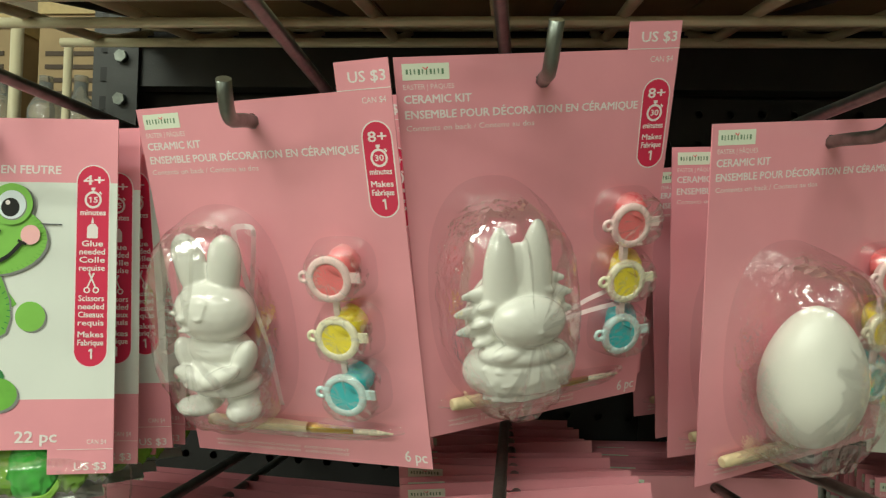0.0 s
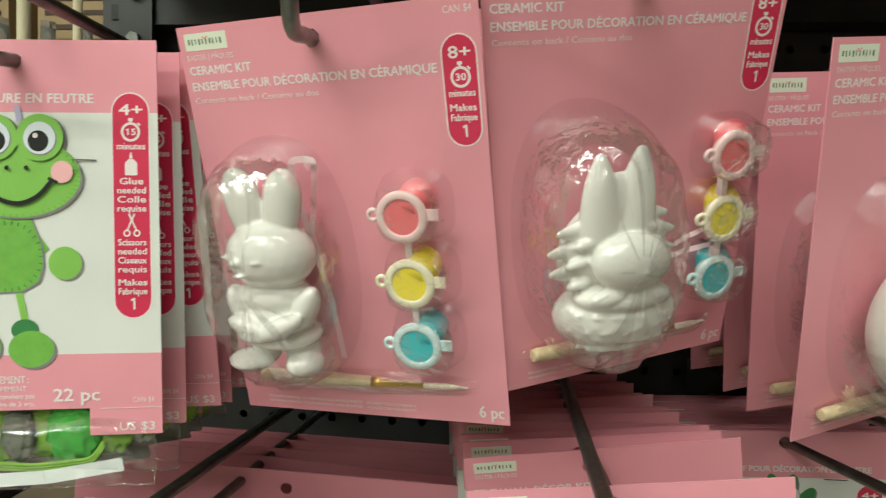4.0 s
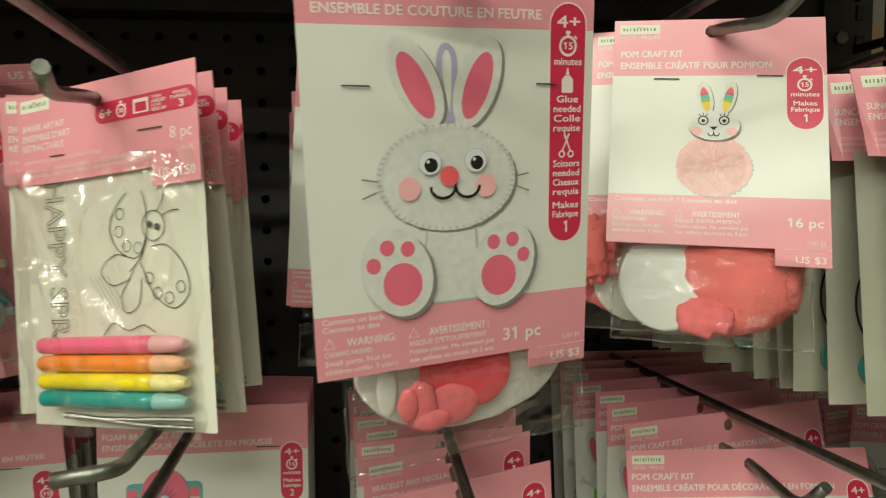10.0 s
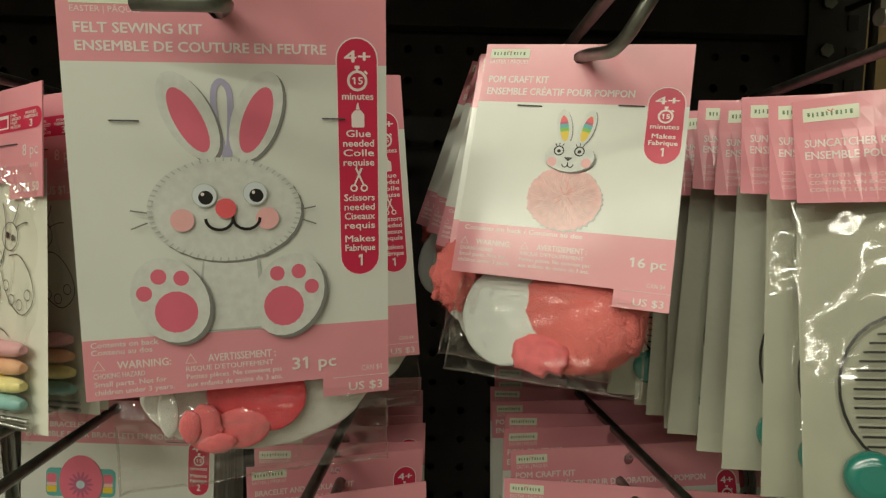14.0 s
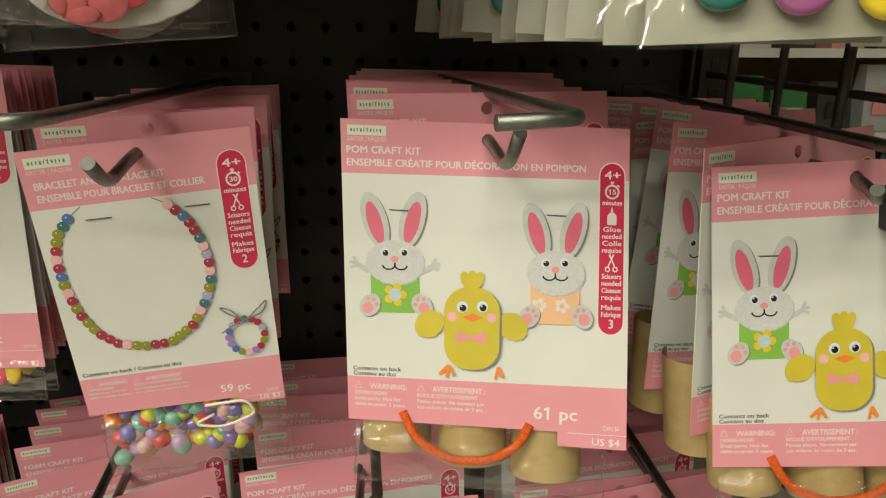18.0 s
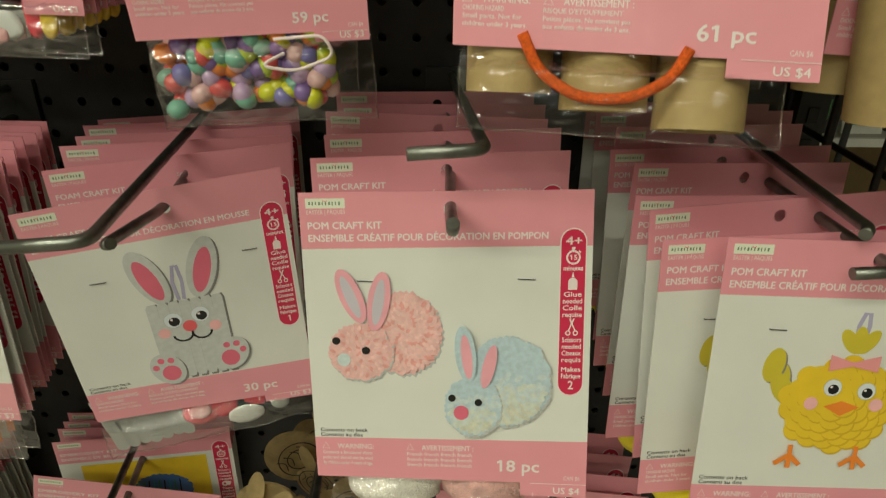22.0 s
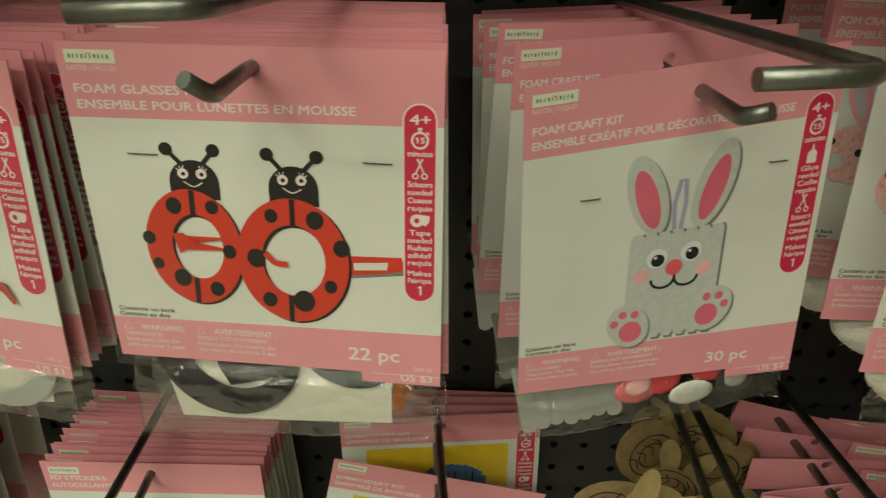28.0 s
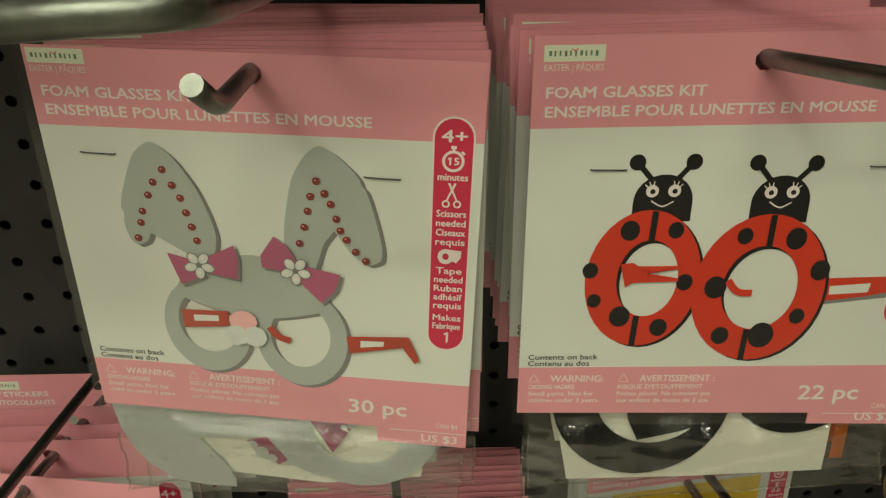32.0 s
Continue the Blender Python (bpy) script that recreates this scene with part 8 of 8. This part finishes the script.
lady = place(standard_kit("foam_glasses_kit", "hanging foam glasses kit with red ladybird glasses, dark foam", 0.1493, 0.1439, (50, 5.8), WL, 19.7, 82.1, "FOAM GLASSES KIT", "ENSEMBLE POUR LUNETTES EN MOUSSE", (93.6, 4.2, 13.9, 70.8), seq("4+", "15", SCIS + TAPE, "1"), ladybird_picture, "22 pc", lambda q: foam_rings(q, True), tab=3.4, staples_at=((14.1, 22.2, 29.3), (78.3, 86, 29.8)), tsize=2.6, sub_w=73.6, title_w=35, ta=3.0, pc_at=(87.3, 92.1)), 0.3720, 0.5482, 1.1170, -3.1, 0.5, -0.7)
stack(lady, 12, 0.0095, -4, -0.5, 1, (2, 1.5, 1.5), start=0.007, shift=(-0.004, 0.004))
foam = place(standard_kit("foam_craft_kit", "hanging foam craft kit with a grey rabbit and white sticks", 0.1392, 0.1529, (53.0, 8.5), WM, 20.5, 93.2, "FOAM CRAFT KIT", "ENSEMBLE CRÉATIF POUR DÉCORATION EN MOUSSE", (93.5, 4.4, 14.1, 73.3), seq("4+", "15", GLUE + SCIS, "1"), foam_rabbit_picture, "30 pc", craft_sticks, tab=3.6, staples_at=((18, 24, 36), (79, 85, 33)), tsize=2.7, sub_w=82, title_w=26.5), 0.5424, 0.5549, 1.1115, 1.2, -4.1, 13.3)
behind(foam, ((0.545, 0.600, 14), (0.541, 0.628, 8), (0.536, 0.655, 3), (0.531, 0.676, 0), (0.535, 0.695, 5)), 0.5, 0.003)
pom18 = place(standard_kit("pompom_kit", "large hanging pompom kit with a pink and a blue rabbit", 0.1425, 0.1518, (50.5, 6.2), WP18, 19.4, 90.5, "POM CRAFT KIT", "ENSEMBLE CRÉATIF POUR DÉCORATION EN POMPON", (93.2, 4.3, 13.6, 72.9), seq("4+", "15", GLUE + SCIS, "2"), pom18_picture, "18 pc", lambda q: two_fluffs(q, FLUFFW, FLUFFP, "white fluffy pompom", "pale pink fluffy pompom"), price="US $4", can="CAN $6", staples_at=((18.2, 23.9, 30.9), (74, 80.1, 30.9)), tsize=2.7, sub_w=81.6, title_w=24.6, lines=(("Contains a functional sharp", "point and should not be used", "by children under 4 years of age."), ("French french french french", "french french french french", "french french french french"))), 0.7033, 0.5113, 1.1298, -16.4, -1.3, -1.6)
behind(pom18, ((0.704, 0.556, 5), (0.706, 0.600, 2), (0.702, 0.635, -4), (0.708, 0.665, 3), (0.703, 0.695, -2)), 0.4, 0.002)
chick = place(standard_kit("pompom_kit", "large hanging pompom kit with a yellow chick and yellow fluff", 0.1410, 0.1503, (50.5, 6.2), None, 19.4, 90.5, "POM CRAFT KIT", "ENSEMBLE CRÉATIF POUR DÉCORATION EN POMPON", (93.2, 4.3, 13.6, 72.9), seq("4+", "15", GLUE + SCIS, "1"), chick_picture, "54 pc", lambda q: two_fluffs(q, PAINT_Y, CHENILLE, "yellow fluffy yarn", "orange chenille"), price="US $4", can="CAN $6", staples_at=((18.2, 23.9, 30.9),), tsize=2.7, sub_w=81.6, title_w=24.6), 0.8990, 0.4740, 1.1215, -12, 1, -2)
for x, y, z, turn, roll in ((0.8775, 0.497, 1.1055, 3, -1.5), (0.876, 0.520, 1.1140, 6, -2.5), (0.8735, 0.535, 1.1100, 4, 1), (0.8800, 0.572, 1.1150, 9, 2.5), (0.878, 0.600, 1.1150, 2, -1), (0.884, 0.632, 1.1195, 12, 2), (0.886, 0.668, 1.1190, 0, -1), (0.884, 0.695, 1.1180, 3, 1)):
    copy_behind(chick.ob, Matrix.Translation((x, y, z)) @ pose(0, 0, 0, -7, roll, turn), y < 0.51)

# lowest row, seen from above between the bags
sticker = place(standard_kit("sticker_kit", "pink hanging sticker kit card in a full stack", 0.155, 0.17, (50, 6), None, 17.0, 84, "3D STICKERS", "AUTOCOLLANTS", (91, 4.5, 20, 60), seq("4+", "15", [], "4"), wall_decor_picture, "4 pc", lambda q: None, tsize=2.6, sub_w=28, title_w=26, logo=(3, 3, 14, 4)), 0.2430, 0.624, 0.822, -3, -1.5, 0)
stack(sticker, 16, 0.0052, 0, 0, 3, (2, 1, 2), start=0.008)
for y, turn in ((0.611, -9), (0.638, -2), (0.651, -3), (0.668, 1), (0.702, -2)):
    copy_thing(sticker.ob, Matrix.Translation((0.042, y, 0.881)) @ pose(0, 0, 0, -5, RND.uniform(-2, 2), turn))


def embroidery_picture(k):
    k.rect(YELLOW, 12, 19, 84, 100)
    k.blob(BLUEP, 55, 44, 18, 13, 0.1, 8, 60)
    for i in range(9):
        k.line((MKTEAL, DGREEN, BLACK)[i % 3], [(42 + 3 * i, 36), (38 + 3.4 * i, 58)], 0.8)


emb = place(standard_kit("embroidery_kit", "pink hanging embroidery kit with a yellow cloth picture", 0.152, 0.17, (50, 6), None, 16.5, 104, "EMBROIDERY KIT", "ENSEMBLE DE BRODERIE", (93, 4.6, 10, 70), seq("4+", "60", SCIS + TAPE, "1"), embroidery_picture, "9 pc", lambda q: None, tsize=2.2, sub_w=40, title_w=32, logo=(2.4, 1.6, 13, 3.2)), 0.4440, 0.636, 0.808, -4, 12, 2)
for dy, e, turn in ((0.044, -1, 6), (0.056, 1, 4), (0.066, -1, 2), (0.074, 0, 0)):
    copy_thing(emb.ob, Matrix.Translation((0.446 - 0.1 * dy, 0.636 + dy, 0.815)) @ pose(0, 0, 0, -2, e, turn))
for dy, e in ((0.0, 3), (0.02, -2), (0.045, 4), (0.07, 0)):
    copy_thing(emb.ob, Matrix.Translation((0.80, 0.60 + dy, 0.826)) @ pose(0, 0, 0, -4, e, -8 + e))


def plywood_shape(m, kind, group="plywood shapes"):
    """A flat laser-cut wooden ornament with burnt outlines."""
    th = thing("plywood_ornament", m, "pale laser-cut plywood ornament with burnt outlines", "ornament", group)
    k = Ink(Sheet(0.07, 0.09, (50, 4)), 0.0)
    if kind == 0:
        k.el(WOODCUT, 50, 70, 30, 34)
        k.el(WOODCUT, 36, 22, 10, 26, -14)
        k.el(WOODCUT, 64, 22, 10, 26, 14)
    elif kind == 1:
        k.el(WOODCUT, 50, 60, 34, 46)
    else:
        for i in range(5):
            k.el(WOODCUT, 50 + 24 * math.cos(1.2566 * i), 56 + 24 * math.sin(1.2566 * i), 18, 18)
    bmesh.ops.solidify(k.bm, geom=k.bm.faces[:], thickness=0.002)
    k.done("cut_shape", th)
    k = Ink(Sheet(0.07, 0.09, (50, 4)), 0.0022)
    for r in (0.86, 0.5):
        pts = [(50 + 28 * r * math.cos(0.3 * i), 64 + 32 * r * math.sin(0.3 * i)) for i in range(21)]
        k.line(BURNT, pts, 1.6, True)
    for i in range(4):
        k.curve(BURNT, [(30 + 10 * i, 45), (35 + 10 * i, 55), (30 + 10 * i, 66)], 1.3)
    k.done("burnt_line", th)


rp = random.Random(8)
for i in range(17):
    plywood_shape(Matrix.Translation((0.608 + rp.uniform(-0.05, 0.05), 0.58 + 0.008 * i, 0.845 + rp.uniform(-0.03, 0.02))) @ pose(0, 0, 0, rp.uniform(-14, 14), rp.uniform(-60, 60), rp.uniform(-25, 25)), i % 3)


def purple_bag(x, y, z, ry):
    kit = Kit("foam_bag", 0.10, 0.12, (50, 5), "clear bag of dark purple foam shapes with a pink header", group="bags of foam")
    s, o = kit.s, kit.ob
    hs = Sheet(0.10, 0.03, (50, 5))
    card(hs, o, 29.9, 29.95, body=PINK, name="header_card")
    for i in range(7):
        bm = bmesh.new()
        bulge(bm, s, 25 + 9 * (i % 4), 48 + 16 * (i // 2), 18, 13, -0.008 + 0.002 * i, 0.0022, 0, 2, 0.3, i)
        part("foam_shape", bm, PURPLE if i % 3 else FOAMK, o)
    film(s, o, 0, 28, 100, 120, 0.002, 0.008, BAGFILM, seed=20.0)
    kit.ob.matrix_world = Matrix.Translation((x, y, z)) @ pose(0, 0, 0, 4, ry, 0)
    return kit


pb = purple_bag(0.695, 0.60, 0.832, 4)
for i in range(4):
    copy_thing(pb.ob, Matrix.Translation((0.70 + 0.003 * i, 0.615 + 0.022 * i, 0.832)) @ pose(0, 0, 0, 4, -5 + 4 * i, 6 - 5 * i))

# ---- hooks: hang hole, upturned tip and the bend of the upper wire ----
HOOKS = [
    (frog.at_hole, (-0.0505, 0.388, 1.5490), (-0.0450, 0.3530, 1.5709)),
    (bunny.at_hole, (0.0717, 0.3850, 1.5580), (0.0843, 0.3495, 1.5855)),
    (basket.at_hole, (0.1910, 0.3895, 1.5810), (0.1689, 0.3483, 1.5951)),
    (egg.at_hole, (0.3212, 0.4060, 1.5595), (0.3320, 0.3638, 1.5696)),
    (shrink.at_hole, (0.4536, 0.4055, 1.5418), (0.4527, 0.3619, 1.5625)),
    (felt.at_hole, (0.5665, 0.3720, 1.5683), (0.5961, 0.3379, 1.5948), (0.5965, 0.3715, 1.5685)),
    (pom16.at_hole, (0.7429, 0.4127, 1.5910), (0.7297, 0.3620, 1.5946)),
    (sun.at_hole, (0.8720, 0.3780, 1.5560), (0.8419, 0.3900, 1.5750)),
    (wide.at_hole, (-0.0023, 0.3932, 1.3563), (-0.0007, 0.3601, 1.3690)),
    (decor.at_hole, (0.1787, 0.3908, 1.3817), (0.1744, 0.3575, 1.3964)),
    (carrot.at_hole, (0.3300, 0.4150, 1.3790), (0.3474, 0.3673, 1.4032), (0.3335, 0.4280, 1.3675), 0.0275),
    (brace.at_hole, (0.4695, 0.4250, 1.3825), (0.4690, 0.4082, 1.4015), (0.4680, 0.4320, 1.3745), 0.0215),
    (bead.at_hole, (0.6073, 0.4560, 1.3440), (0.6009, 0.4262, 1.3638)),
    (pom61.at_hole, (0.7764, 0.4505, 1.3552), (0.7905, 0.4119, 1.3652)),
    (Vector((0.9471, 0.4745, 1.3286)), (0.930, 0.440, 1.331), (0.9478, 0.410, 1.346)),
    (glass.at_hole, (0.2101, 0.4850, 1.1174), (0.2295, 0.4300, 1.1380), (0.2115, 0.4970, 1.1096)),
    (lady.at_hole, (0.3735, 0.4814, 1.1195), (0.3889, 0.4590, 1.1417), (0.3780, 0.4900, 1.1126)),
    (foam.at_hole, (0.5466, 0.4908, 1.1114), (0.5555, 0.4511, 1.1304), (0.5403, 0.4970, 1.1076)),
    (pom18.at_hole, (0.7027, 0.4640, 1.1350), (0.7154, 0.4659, 1.1654), (0.7029, 0.4680, 1.1290)),
    (chick.at_hole, (0.8775, 0.4580, 1.1140), (0.8890, 0.4680, 1.1290), (0.8990, 0.4580, 1.1150), 0.004),
    (sticker.at_hole, (0.243, 0.565, 0.818), (0.248, 0.535, 0.845)),
    (emb.at_hole, (0.449, 0.570, 0.806), (0.452, 0.540, 0.835)),
    (Vector((0.042, 0.611, 0.881)), (0.046, 0.56, 0.881), (0.050, 0.53, 0.905)),
    (Vector((0.608, 0.58, 0.845)), (0.610, 0.53, 0.845), (0.616, 0.51, 0.87)),
    (Vector((0.695, 0.60, 0.832)), (0.697, 0.54, 0.832), (0.704, 0.52, 0.86)),
    (Vector((0.80, 0.60, 0.826)), (0.803, 0.54, 0.826), (0.81, 0.52, 0.855)),
]
for spec in HOOKS:
    display_hook(*spec)
